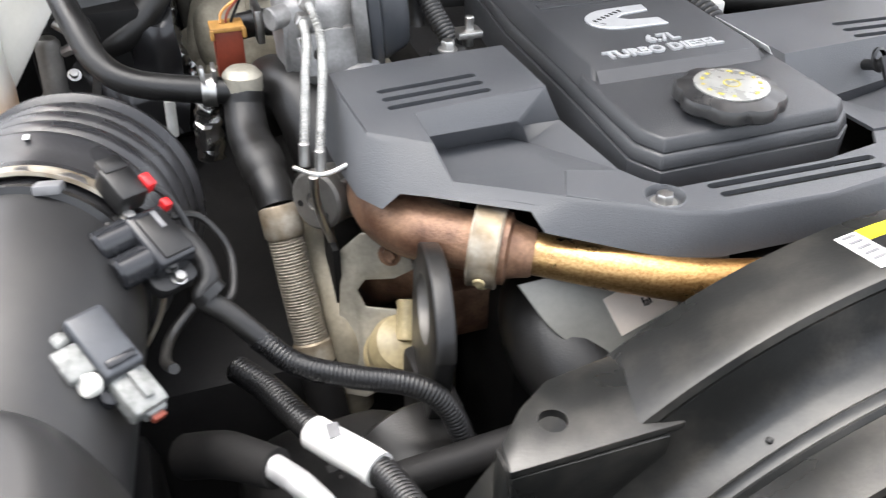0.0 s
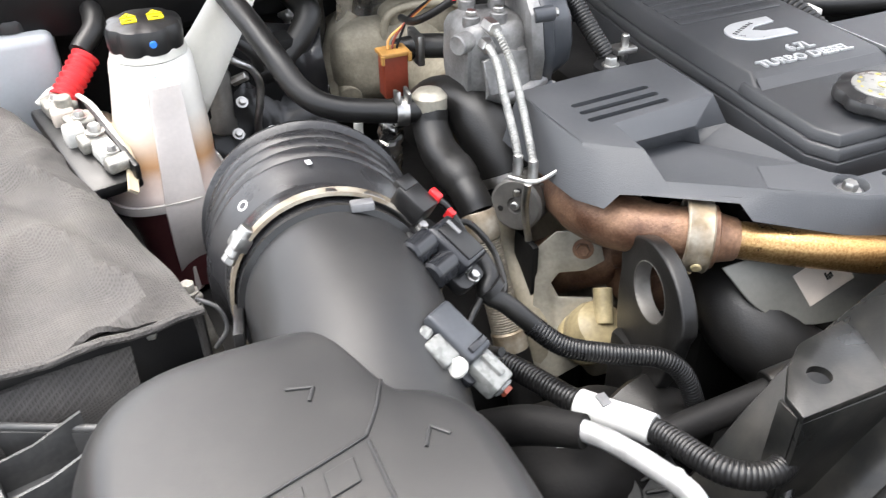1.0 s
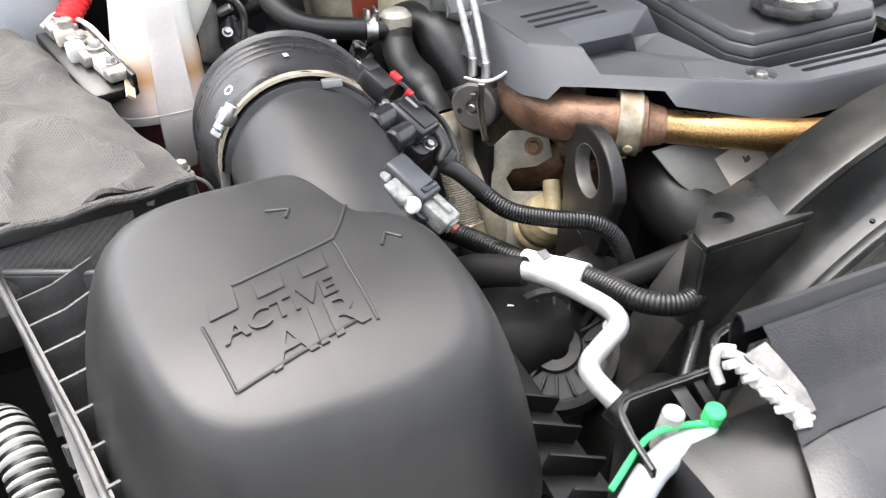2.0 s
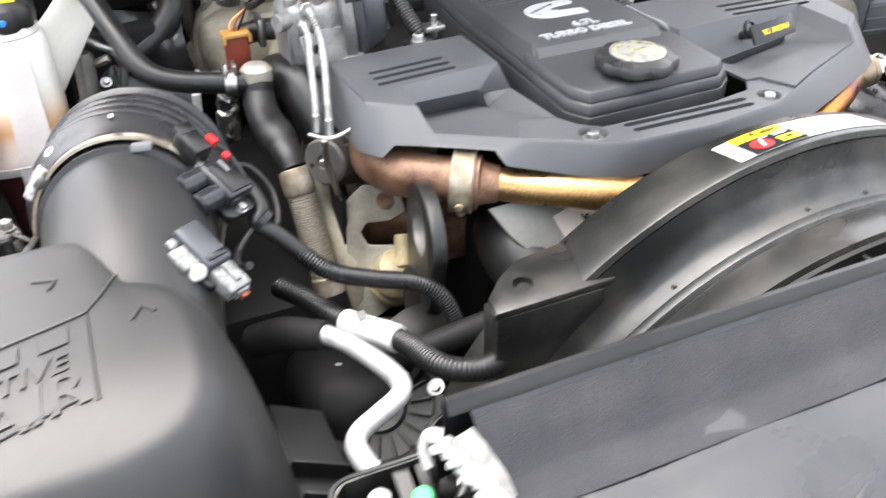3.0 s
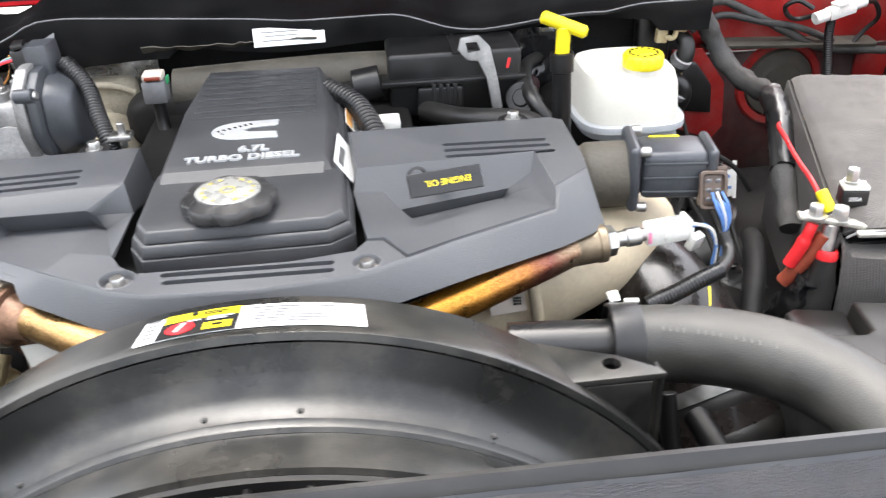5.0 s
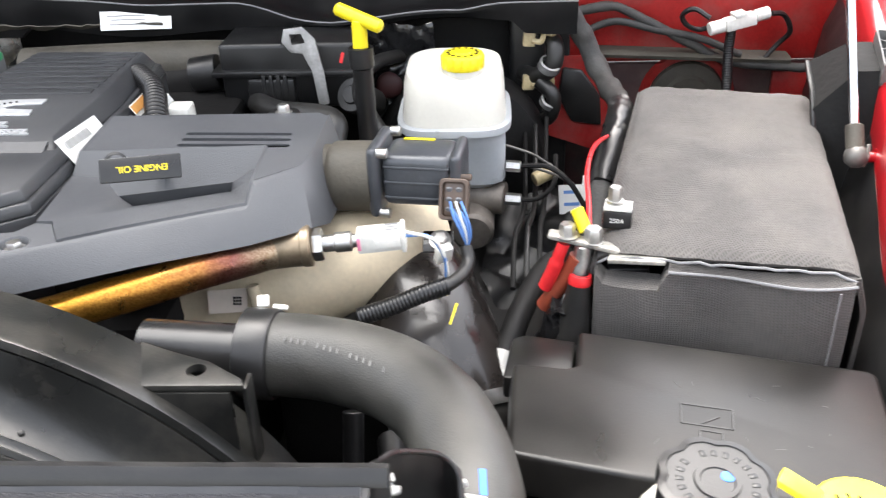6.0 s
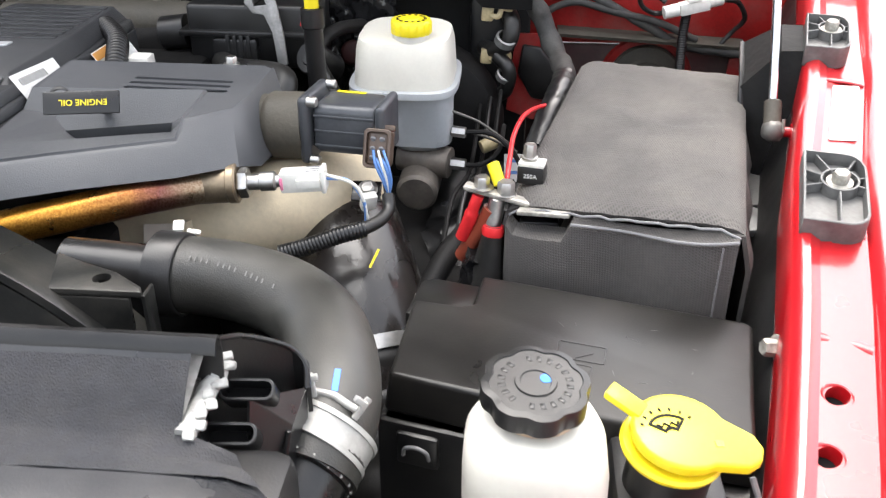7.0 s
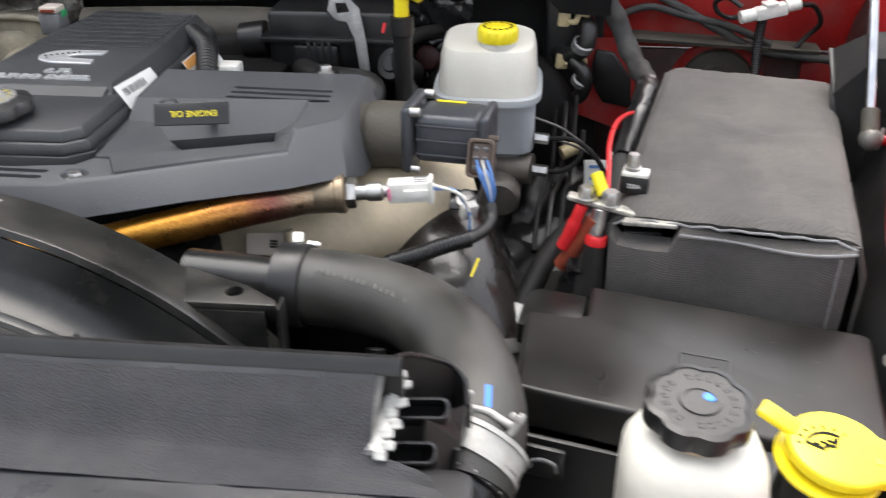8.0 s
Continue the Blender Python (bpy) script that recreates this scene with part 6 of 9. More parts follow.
part("tube", hose([(0.042, 0.337, 1.111), (0.055, 0.316, 1.113), (0.068, 0.284, 1.115), (0.0750, 0.260, 1.115), (0.0700, 0.2445, 1.115), (0.048, 0.231, 1.116), (0.031, 0.220, 1.117), (0.0255, 0.208, 1.116), (0.029, 0.190, 1.112), (0.038, 0.172, 1.10)], 0.0075, 18, 10), ALU, alu)
part("rubber_sleeve", hose([(-0.005, 0.388, 1.080), (0.018, 0.366, 1.097), (0.044, 0.335, 1.110)], lambda s: 0.0145 - 0.06 * max(0, s - 0.035), 18), DARK, alu)
part("union", rod((0.036, 0.176, 1.104), (0.046, 0.156, 1.088), 0.0128, 20, 0.002), CAST, alu, "pale pipe union")
part("gland", rod((0.030, 0.188, 1.110), (0.036, 0.176, 1.104), 0.0125, 18), BLACK, alu)
post = thing("bolt", (0.115, 0.25, 1.0), "zinc flange bolt beside the shroud", "bolt")
part("head", hexbolt((0.108, 0.230, 1.033), (-0.3, -0.2, 1), 0.0080, 0.013, 1.55), STEEL, post)
part("mount", blob((0.114, 0.240, 1.018), (0.03, 0.025, 0.016), 0.003, 40), DARK, post)

DIMCAST = surface("grimy_alloy", (0.06, 0.06, 0.058), 0.55, metal=0.3, vary=0.3, scale=30, bump=0.4)
alt = thing("alternator", (0.09, 0.36, 0.9), "grey alloy alternator with cooling fins low at the front", "alternator")
part("housing", blob((0.095, 0.40, 0.975), (0.075, 0.06, 0.05), 0.004, 25, 3.0, 0.6), DARK, alt)
am = axis_at((0.088, 0.350, 1.000), (-0.35, -0.45, 0.82))
part("end_plate", lathe([(0.012, 0.004), (0.022, 0.006), (0.024, 0.0), (0.046, 0.0), (0.050, 0.004), (0.056, 0.002), (0.058, -0.012), (0.058, -0.03)], am, 40), DIMCAST, alt)
for k in range(18):
    part("fin", local_box(0.020, 0.003, 0.008, am @ Matrix.Rotation(2 * math.pi * k / 18, 4, "Z") @ Matrix.Translation((0.036, 0, 0.001)), 0.0008, 1), DIMCAST, alt)
for k in range(3):
    part("screw", hexbolt(am @ Matrix.Rotation(2.1 * k + 0.5, 4, "Z") @ Vector((0.052, 0, 0.003)), am.to_3x3() @ Vector((0, 0, 1)), 0.005, 0.006), STEEL, alt)
part("pulley", rod((0.14, 0.42, 1.0), (0.155, 0.36, 0.995), 0.05, 36, 0.004), RUBBER, alt)
bar = thing("support_bar", (0.17, 0.33, 1.0), "gloss black tubular support bar", "bar")
part("tube", rod((0.105, 0.355, 1.045), (0.24, 0.34, 1.075), 0.012, 18), DARK, bar)
part("end_bush", rod((0.215, 0.3428, 1.0694), (0.245, 0.3394, 1.0761), 0.0175, 18), RUBBER, bar)
bar2 = thing("brace", (0.14, 0.22, 1.0), "black steel radiator brace", "brace")
part("strut", rod((0.175, 0.274, 1.072), (0.085, 0.19, 1.03), 0.0055, 12), SATIN, bar2)
part("foot", box(0.07, 0.10, 0.175, 0.205, 1.0, 1.03, 0.004), SATIN, bar2)

# ---- far corner: covered battery, tanks ----
bag = thing("battery_cover", (-0.35, 0.68, 0.9), "charcoal fabric cover over the second battery", "battery cover")
rows = []
for i in range(61):
    row = []
    for j in range(61):
        u, v = i / 60, j / 60
        x = -0.52 + u * (0.35 - 0.10 * v)
        y = 0.475 + 0.40 * v + 0.035 * u * (1 - v)
        z = 1.156 + 0.010 * math.sin(u * 5 + v * 4) * v + 0.010 * noise.noise(Vector((u * 4, v * 4, 1))) + 0.005 * noise.noise(Vector((u * 13 + v * 5, v * 9, 2)))
        z += 0.010 * (1 - abs(noise.noise(Vector((u * 2.5 + 3 * v, v * 4 - u * 2.5, 5))))) ** 9 - 0.003
        z -= 0.03 * max(0, (u - 0.9) / 0.1) ** 2 * v
        row.append((x, y, z))
    rows.append(row)
part("top", loft(rows, thick=-0.004), FABRIC, bag)
part("front_panel", loft([[(-0.52 + 0.35 * k / 20, 0.492 + 0.035 * k / 20, 1.15), (-0.52 + 0.35 * k / 20, 0.486 + 0.035 * k / 20, 1.13 + 0.004 * math.sin(k)), (-0.52 + 0.35 * k / 20, 0.488 + 0.035 * k / 20, 1.04)] for k in range(21)], thick=0.004), BLACK, bag)
part("side_panel", loft([[(-0.172 - 0.10 * k / 20, 0.512 + 0.365 * k / 20, 1.155 - 0.02 * (k > 2)), (-0.168 - 0.10 * k / 20, 0.512 + 0.365 * k / 20, 0.95)] for k in range(21)], thick=-0.004), FABRIC, bag)
part("hem", sweep([Vector((-0.52 + 0.35 * k / 20, 0.470 + 0.036 * k / 20, 1.1575 + 0.002 * math.sin(k * 1.7))) for k in range(21)], 0.0035, 8), FABRIC, bag)
flap_rows = []
for k in range(18):
    x = -0.46 + 0.0139 * k
    y = 0.479 + (x + 0.324) * 0.17
    flap_rows.append([(x, y + 0.022, 1.138 + 0.001 * math.sin(k)), (x, y + 0.018, 1.137), (x, y + 0.004, 1.112), (x, y + 0.002, 1.09)])
part("flap", loft(flap_rows, thick=0.003), FABRIC, bag)
hd = thing("hold_down", (-0.172, 0.548, 1.1), "tarnished battery hold-down clamp with a threaded rod", "clamp")
part("clamp", lumpy(local_box(0.026, 0.018, 0.010, pose(-0.180, 0.553, 1.136, 0, 8, 25), 0.003), 0.0015, 120), LUG, hd)
part("nut", hexbolt((-0.176, 0.553, 1.142), (0.1, 0, 1), 0.006, 0.008, 1.3), LUG, hd)
part("rod", rod((-0.173, 0.548, 1.132), (-0.164, 0.540, 1.085), 0.0055, 12), LUG, hd)
part("wire", hose([(-0.172, 0.545, 1.140), (-0.158, 0.540, 1.130), (-0.154, 0.536, 1.112), (-0.166, 0.530, 1.100)], 0.0018, 8), GREYPL, hd)
part("screw", hexbolt((-0.2086, 0.5218, 1.134), (0, -0.5, 0.8), 0.0050, 0.008, 1.2), LUG, hd)
for k in range(4):
    part("chip", lumpy(local_box(0.004, 0.006, 0.0016, pose(-0.198 + 0.007 * k, 0.524 + 0.003 * (k % 2), 1.132, 0, 0, 30 * k), 0.0006), 0.0006, 200), CHIPPED, hd)
term = thing("battery_terminal", (-0.25, 0.83, 1.1), "tarnished battery terminal clamp with cables", "terminal")
part("holder", lumpy(local_box(0.050, 0.160, 0.014, pose(-0.226, 0.806, 1.148, 6, 0, 14), 0.004), 0.002, 60), BLACK, term, "black plastic terminal holder")
part("rail", local_box(0.006, 0.14, 0.016, pose(-0.203, 0.800, 1.158, 6, 0, 14), 0.002), BLACK, term)
hm_ = pose(-0.226, 0.806, 1.160, 6, 0, 14)
for dx, dy, sx_, sy_, sz_, mt in ((0.0, 0.062, 0.030, 0.026, 0.014, LUG), (-0.004, 0.040, 0.020, 0.014, 0.018, BEIGELABEL), (0.006, 0.022, 0.026, 0.020, 0.012, LUG), (-0.006, 0.002, 0.018, 0.020, 0.020, NATURAL), (0.004, -0.018, 0.026, 0.018, 0.014, LUG), (0.008, -0.040, 0.018, 0.026, 0.016, NATURAL), (0.010, -0.062, 0.022, 0.016, 0.012, LUG)):
    part("lug", lumpy(local_box(sx_, sy_, sz_, hm_ @ pose(dx, dy, 0.002, 0, 0, 400 * dx), 0.003, 3), 0.0012, 140, dy * 50), mt, term)
for dx, dy in ((-0.002, 0.062), (0.006, 0.020), (0.006, -0.018), (0.010, -0.050)):
    part("screw", hexbolt(hm_ @ Vector((dx, dy, 0.008)), (0.1, 0, 1), 0.0048, 0.007, 1.4), STEEL, term)
part("spring_wire", hose([hm_ @ Vector((-0.018, 0.07, 0.004)), hm_ @ Vector((0.004, 0.075, 0.012)), hm_ @ Vector((0.022, 0.045, 0.008)), hm_ @ Vector((0.024, 0.0, 0.006)), hm_ @ Vector((0.022, -0.05, 0.004))], 0.0028, 8), NATURAL, term)
part("post", rod((-0.236, 0.848, 1.15), (-0.236, 0.848, 1.184), 0.008, 16), LUG, term)
part("nut", hexbolt((-0.214, 0.79, 1.170), (0, 0, 1), 0.006, 0.008), STEEL, term)
part("strap", loft([[(-0.205, 0.836, 1.158), (-0.197, 0.838, 1.152)], [(-0.196, 0.795, 1.158), (-0.188, 0.797, 1.150)], [(-0.193, 0.755, 1.152), (-0.185, 0.757, 1.146)], [(-0.197, 0.715, 1.146), (-0.190, 0.716, 1.140)]], thick=0.003), TAN, term, "tan strap")
redtube = thing("cable_boot", (-0.22, 0.88, 1.15), "red ribbed cable boot on the battery lead", "boot")
part("boot", sweep(even([Vector((-0.236, 0.868, 1.172)), Vector((-0.206, 0.900, 1.198))], 0.001), lambda s: 0.0132 + 0.0012 * math.sin(2 * math.pi * s / 0.007), 20), REDPL, redtube)
part("cable", hose([(-0.210, 0.903, 1.203), (-0.19, 0.93, 1.22), (-0.2, 0.97, 1.235), (-0.26, 0.99, 1.235)], 0.011, 14), RUBBER, redtube)
jug = thing("washer_tank", (-0.27, 0.97, 1.1), "milky translucent rectangular tank by the fender", "tank")
part("body", box(-0.305, -0.232, 0.93, 1.0, 1.09, 1.215, 0.010, 3), GREYTANK, jug)
part("base", box(-0.32, -0.19, 0.92, 1.0, 1.03, 1.10, 0.02, 3), BEIGE, jug)
part("cap", lathe([(0, 0.012), (0.014, 0.012), (0.016, 0.008), (0.016, 0.0)], pose(-0.268, 0.96, 1.216), 20), BLACK, jug)

coolant = thing("coolant_tank", (-0.145, 0.79, 0.98), "milky white coolant tank with a black lobed cap", "tank")


def tank_rows(levels, n=40):
    rows = []
    for z, cx, cy, rx, ry, flat in levels:
        rows.append([(cx + rx * math.copysign(abs(math.cos(a)) ** flat, math.cos(a)), cy + ry * math.copysign(abs(math.sin(a)) ** flat, math.sin(a)), z) for a in (2 * math.pi * k / n + 0.2 for k in range(n))])
    return rows


part("shell", loft(tank_rows([(1.222, -0.149, 0.832, 0.020, 0.02, 1), (1.221, -0.149, 0.832, 0.036, 0.036, 1), (1.214, -0.149, 0.832, 0.039, 0.039, 0.9), (1.19, -0.150, 0.830, 0.041, 0.041, 0.75), (1.16, -0.152, 0.826, 0.044, 0.043, 0.7), (1.142, -0.154, 0.822, 0.0470, 0.0455, 0.7), (1.128, -0.156, 0.819, 0.0485, 0.047, 0.7), (1.112, -0.158, 0.816, 0.0500, 0.049, 0.7), (1.104, -0.159, 0.814, 0.054, 0.053, 0.7), (1.099, -0.160, 0.813, 0.0570, 0.055, 0.7), (1.094, -0.160, 0.813, 0.0575, 0.056, 0.7)]), closed=True), STAINED, coolant, "milky shell stained amber at the coolant level")
part("seam", loft(tank_rows([(1.097, -0.160, 0.813, 0.055, 0.054, 0.7), (1.097, -0.160, 0.813, 0.0600, 0.0585, 0.7), (1.088, -0.160, 0.813, 0.0600, 0.0585, 0.7), (1.088, -0.160, 0.813, 0.054, 0.053, 0.7)]), closed=True), CLOUDY, coolant)
part("lower", loft(tank_rows([(1.089, -0.158, 0.813, 0.053, 0.052, 0.7), (1.05, -0.154, 0.808, 0.045, 0.045, 0.7), (0.99, -0.150, 0.80, 0.04, 0.04, 0.7), (0.98, -0.150, 0.80, 0.01, 0.01, 0.7)]), closed=True), MAROON, coolant, "lower tank dark with coolant")
part("front_rib", loft([[(-0.160, 0.789, 1.212), (-0.160, 0.780, 1.205), (-0.167, 0.764, 1.115), (-0.170, 0.753, 1.092), (-0.169, 0.757, 1.04), (-0.168, 0.762, 1.012)], [(-0.131, 0.789, 1.212), (-0.131, 0.782, 1.205), (-0.130, 0.766, 1.115), (-0.130, 0.755, 1.092), (-0.138, 0.760, 1.04), (-0.141, 0.765, 1.012)]], thick=0.010), CLOUDY, coolant, "milky front rib running below the flange")
part("spout", rod((-0.155, 0.768, 1.015), (-0.155, 0.766, 0.985), 0.007, 12), CLOUDY, coolant)
part("neck", loft(tank_rows([(1.222, -0.149, 0.832, 0.036, 0.036, 1), (1.230, -0.149, 0.832, 0.033, 0.033, 1)]), closed=True), WHITE, coolant)
kc = part("cap", lathe([(0.033, 0.0), (0.0375, 0.002), (0.0385, 0.006), (0.0385, 0.020), (0.036, 0.0245), (0.030, 0.0265), (0, 0.0275)], pose(-0.149, 0.832, 1.2265, 0, 0, 14) @ Matrix.Diagonal((0.93, 0.93, 1, 1)), 96, 8, 0.07), BLACK, coolant, "black lobed screw cap")
for k, dx in enumerate((-0.012, 0.012)):
    x, y = -0.149 + dx, 0.832
    part("printed_mark", plate([(x - 0.0075, y + 0.005), (x + 0.0075, y + 0.005), (x, y + 0.016)], [[(x - 0.001, y + 0.0065), (x + 0.001, y + 0.0065), (x + 0.0006, y + 0.012), (x - 0.0006, y + 0.012)]], 1.2535, 1.2545), YELLOW, kc, "yellow warning triangle")
    part("printed_mark", plate([(x - 0.007, y - 0.009), (x + 0.007, y - 0.009), (x + 0.007, y + 0.002), (x - 0.007, y + 0.002)], [[(x - 0.004, y - 0.006), (x + 0.003, y - 0.006), (x + 0.004, y - 0.001), (x - 0.003, y - 0.002)]], 1.2535, 1.2545), YELLOW, kc, "yellow warning mark")
part("paint_dot", rod((-0.146, 0.7975, 1.2405), (-0.146, 0.7945, 1.2408), 0.0035, 10), BLUEINK, kc)
part("paint_dot", rod((-0.1505, 0.793, 1.207), (-0.1505, 0.7885, 1.2085), 0.0042, 10), BLUEINK, coolant)
part("filler_arm", loft([[(-0.130, 0.835, 1.210), (-0.112, 0.852, 1.208), (-0.108, 0.836, 1.140), (-0.125, 0.822, 1.140)], [(-0.105, 0.852, 1.228), (-0.092, 0.864, 1.224), (-0.084, 0.846, 1.172), (-0.102, 0.834, 1.176)], [(-0.078, 0.872, 1.252), (-0.062, 0.882, 1.250), (-0.050, 0.868, 1.214), (-0.070, 0.862, 1.218)], [(-0.060, 0.90, 1.268), (-0.040, 0.91, 1.266), (-0.026, 0.895, 1.240), (-0.046, 0.89, 1.240)]], closed=True), WHITE, coolant)
stripe = thing("drain_hose", (-0.36, 0.44, 0.9), "pale corrugated drain hose with dark rings beside the air cleaner", "hose")
hl = even(spread([(-0.385, 0.50, 0.97), (-0.362, 0.455, 1.0), (-0.352, 0.42, 1.0), (-0.345, 0.38, 0.98)], 10), 0.0008)
part("tube", sweep(hl, lambda s: 0.0165 + 0.0022 * math.sin(2 * math.pi * s / 0.009), 20), NATURAL, stripe)
for k in range(0, len(hl) - 8, 11):
    part("ring", sweep(hl[k:k + 5], 0.0186, 20), BLACK, stripe)

# ---- battery side ----
batt = thing("battery_cover", (1.14, 0.65, 0.85), "charcoal quilted fabric cover over the battery, open at the front seam", "battery cover")
BFL, BFR, BBL, BBR = Vector((1.004, 0.516, 1.118)), Vector((1.199, 0.442, 1.140)), Vector((1.087, 0.826, 1.166)), Vector((1.274, 0.815, 1.156))


def on_batt(u, v, dz=0.0):
    p = BFL.lerp(BFR, u).lerp(BBL.lerp(BBR, u), v)
    soft = 0.005 * (max(0, abs(u - 0.5) * 2 - 0.9) / 0.1) ** 2 + 0.003 * (max(0, abs(v - 0.5) * 2 - 0.94) / 0.06) ** 2
    fold = 0.0036 * min(1, 6 * u * (1 - u)) * min(1, 9 * v * (1 - v)) * noise.noise(Vector((u * 4, v * 8, 3))) + 0.0012 * noise.noise(Vector((u * 16, v * 22, 7))) + 0.0022 * math.exp(-((v - 0.52 - 0.05 * math.sin(u * 7)) / 0.03) ** 2) * (1 - u) * u * 4 - 0.0018 * math.exp(-((v - 0.40 - 0.16 * u) / 0.02) ** 2) * u - 0.0016 * math.exp(-((v - 0.72 + 0.10 * u) / 0.018) ** 2) * (1 - u) - (0.0016 if min(u, 1 - u, 1 - v) < 0.075 else 0.0)
    puff = 0.010 * (u * (1 - u) * v * (1 - v)) ** 0.5 * 2
    return Vector((p.x, p.y, p.z - soft + fold + puff + dz))


N = 44
part("top", loft([[on_batt(i / N, j / N) for j in range(N + 1)] for i in range(N + 1)], thick=-0.004), FABRIC, batt, "quilted fabric lid")
down = Vector((0.004, -0.006, -0.20))
front = [BFL.lerp(BFR, k / 30) for k in range(31)]
rows = []
for k, p in enumerate(front):
    u = k / 30
    gap = 0.016 if u > 0.28 else (0.021 if u > 0.03 else 0.012)
    if u > 0.28:
        gap = 0.005 + 0.006 * math.sin((u - 0.28) / 0.72 * math.pi)
    out = Vector((-0.004, -0.011, 0)) * (1.2 + 0.5 * math.sin(u * 9))
    rows.append([p + Vector((0.0, 0.004, -gap)), p + out + Vector((0, 0, -gap - 0.004)), p + out * 1.2 + Vector((0, 0, -0.055 + 0.002 * math.sin(k))), p + out + Vector((0, 0, -0.12)), p + Vector((0, 0.004, -0.24))])
part("front_panel", loft(rows, thick=0.004), FABRIC, batt)
part("side_panel", loft([[BFR.lerp(BBR, k / 24) + Vector((0.002, -0.004, -0.006)), BFR.lerp(BBR, k / 24) + Vector((0.011 + 0.003 * math.sin(k), -0.006, -0.04)), BFR.lerp(BBR, k / 24) + Vector((0.010, -0.004, -0.24))] for k in range(25)], thick=0.004), FABRIC, batt)
part("side_panel", loft([[BFL.lerp(BBL, k / 24) + Vector((-0.001, 0.002, -0.008)), BFL.lerp(BBL, k / 24) + Vector((-0.008, 0.0, -0.04)), BFL.lerp(BBL, k / 24) + Vector((-0.006, 0.0, -0.24))] for k in range(25)], thick=0.004), FABRIC, batt)
part("back_panel", loft([[BBL.lerp(BBR, k / 8) + Vector((0, 0.004, -0.006)), BBL.lerp(BBR, k / 8) + Vector((0, 0.006, -0.24))] for k in range(9)], thick=0.004), FABRIC, batt)
part("lid_edge", sweep([on_batt(k / 24, 0.0) + Vector((-0.002, -0.006, 0.001 + 0.0010 * math.sin(k * 2.1))) for k in range(25)], 0.0013, 6), GREYPL, batt, "pale frayed edge binding")
part("seam_edge", sweep([rows[k][1] + Vector((0, -0.002, 0.003)) for k in range(9, 31)], 0.0014, 6), GREYPL, batt)
part("stitching", sweep([rows[29][j] + Vector((-0.006, -0.005, 0)) for j in (1, 2, 3)], 0.0009, 6), GREYPL, batt)
part("stitching", sweep([on_batt(0.9, k / 20, 0.0008) for k in range(1, 20)], 0.0008, 6), GREYPL, batt)
part("battery_top", box(1.012, 1.05, 0.515, 0.535, 1.06, 1.10, 0.004), SATIN, batt)

clampset = thing("battery_terminal", (0.985, 0.53, 1.08), "zinc battery terminal bar with a fuse block and cables", "terminal")
part("bar", local_box(0.066, 0.014, 0.005, pose(0.990, 0.522, 1.124, 0, 8, -14), 0.002), LUG, clampset)
part("tang", local_box(0.05, 0.020, 0.004, pose(1.035, 0.503, 1.118, 0, -6, -16), 0.001), LUG, clampset)
part("nut", hexbolt((0.975, 0.527, 1.128), (0, 0, 1), 0.0075, 0.012), STEEL, clampset)
part("nut", hexbolt((0.998, 0.522, 1.124), (0, 0, 1), 0.0085, 0.014, 1.2), STEEL, clampset)
part("stud", rod((0.986, 0.516, 1.090), (0.990, 0.522, 1.120), 0.0080, 14), STEEL, clampset)
fb_ = part("fuse_block", local_box(0.026, 0.019, 0.018, pose(1.022, 0.546, 1.137, 0, 0, -12), 0.002), BLACK, clampset, "black fuse block")
part("fuse_top", local_box(0.025, 0.018, 0.004, pose(1.022, 0.546, 1.1478, 0, 0, -12), 0.001), NATURAL, fb_)
part("fuse_print", words("250A", 0.0060, pose(1.0199, 0.5362, 1.137, 90, 0, -12), 0.0002), PAPER, fb_)
part("stud", hexbolt((1.019, 0.548, 1.152), (0, 0, 1), 0.0062, 0.014, 1.3), STEEL, clampset)
part("cap", rod((0.992, 0.530, 1.130), (0.984, 0.541, 1.148), 0.0062, 14), YELLOW, clampset, "yellow terminal cap")
part("boot", hose([(0.972, 0.523, 1.122), (0.968, 0.522, 1.110), (0.963, 0.524, 1.092), (0.957, 0.527, 1.074)], lambda s: 0.0058 + 0.0012 * (s > 0.018), 14), REDPL, clampset, "red cable boot")
part("cable", hose([(0.985, 0.520, 1.110), (0.978, 0.522, 1.092), (0.968, 0.526, 1.072), (0.957, 0.532, 1.05)], 0.0082, 12), BRICKRED, clampset, "red battery cable")
part("boot", lathe([(0.009, 0.010), (0.0105, 0.006), (0.0105, 0.0), (0.012, -0.012), (0.015, -0.03), (0.016, -0.08)], axis_at((0.9868, 0.513, 1.086), (0.08, 0.1, 1)), 20), RUBBER, clampset)
part("red_ring", lathe([(0.0106, 0.0), (0.0112, 0.004), (0.010, 0.009), (0.0075, 0.010)], axis_at((0.9868, 0.513, 1.086), (0.08, 0.1, 1)), 20), REDPL, clampset)
part("wrapped_cable", lumpy(hose([(0.984, 0.518, 1.062), (0.976, 0.526, 1.03), (0.968, 0.54, 0.99), (0.96, 0.55, 0.95)], 0.021, 24), 0.0045, 120), GLOSS, clampset)
part("red_wire", hose([(0.998, 0.552, 1.122), (1.000, 0.585, 1.135), (1.003, 0.63, 1.142), (1.014, 0.685, 1.145), (1.036, 0.745, 1.135), (1.066, 0.765, 1.13)], 0.0026, 10), REDPL, clampset, "thin red wire")
tagw = thing("cable_tag", (0.99, 0.79, 1.0), "white cable tag with unreadable print", "tag")
tm_ = pose(1.0070, 0.812, 1.027, 62, 0, 4)
part("sheet", local_box(0.029, 0.036, 0.0012, tm_, 0.0004, 1), PAPER, tagw)
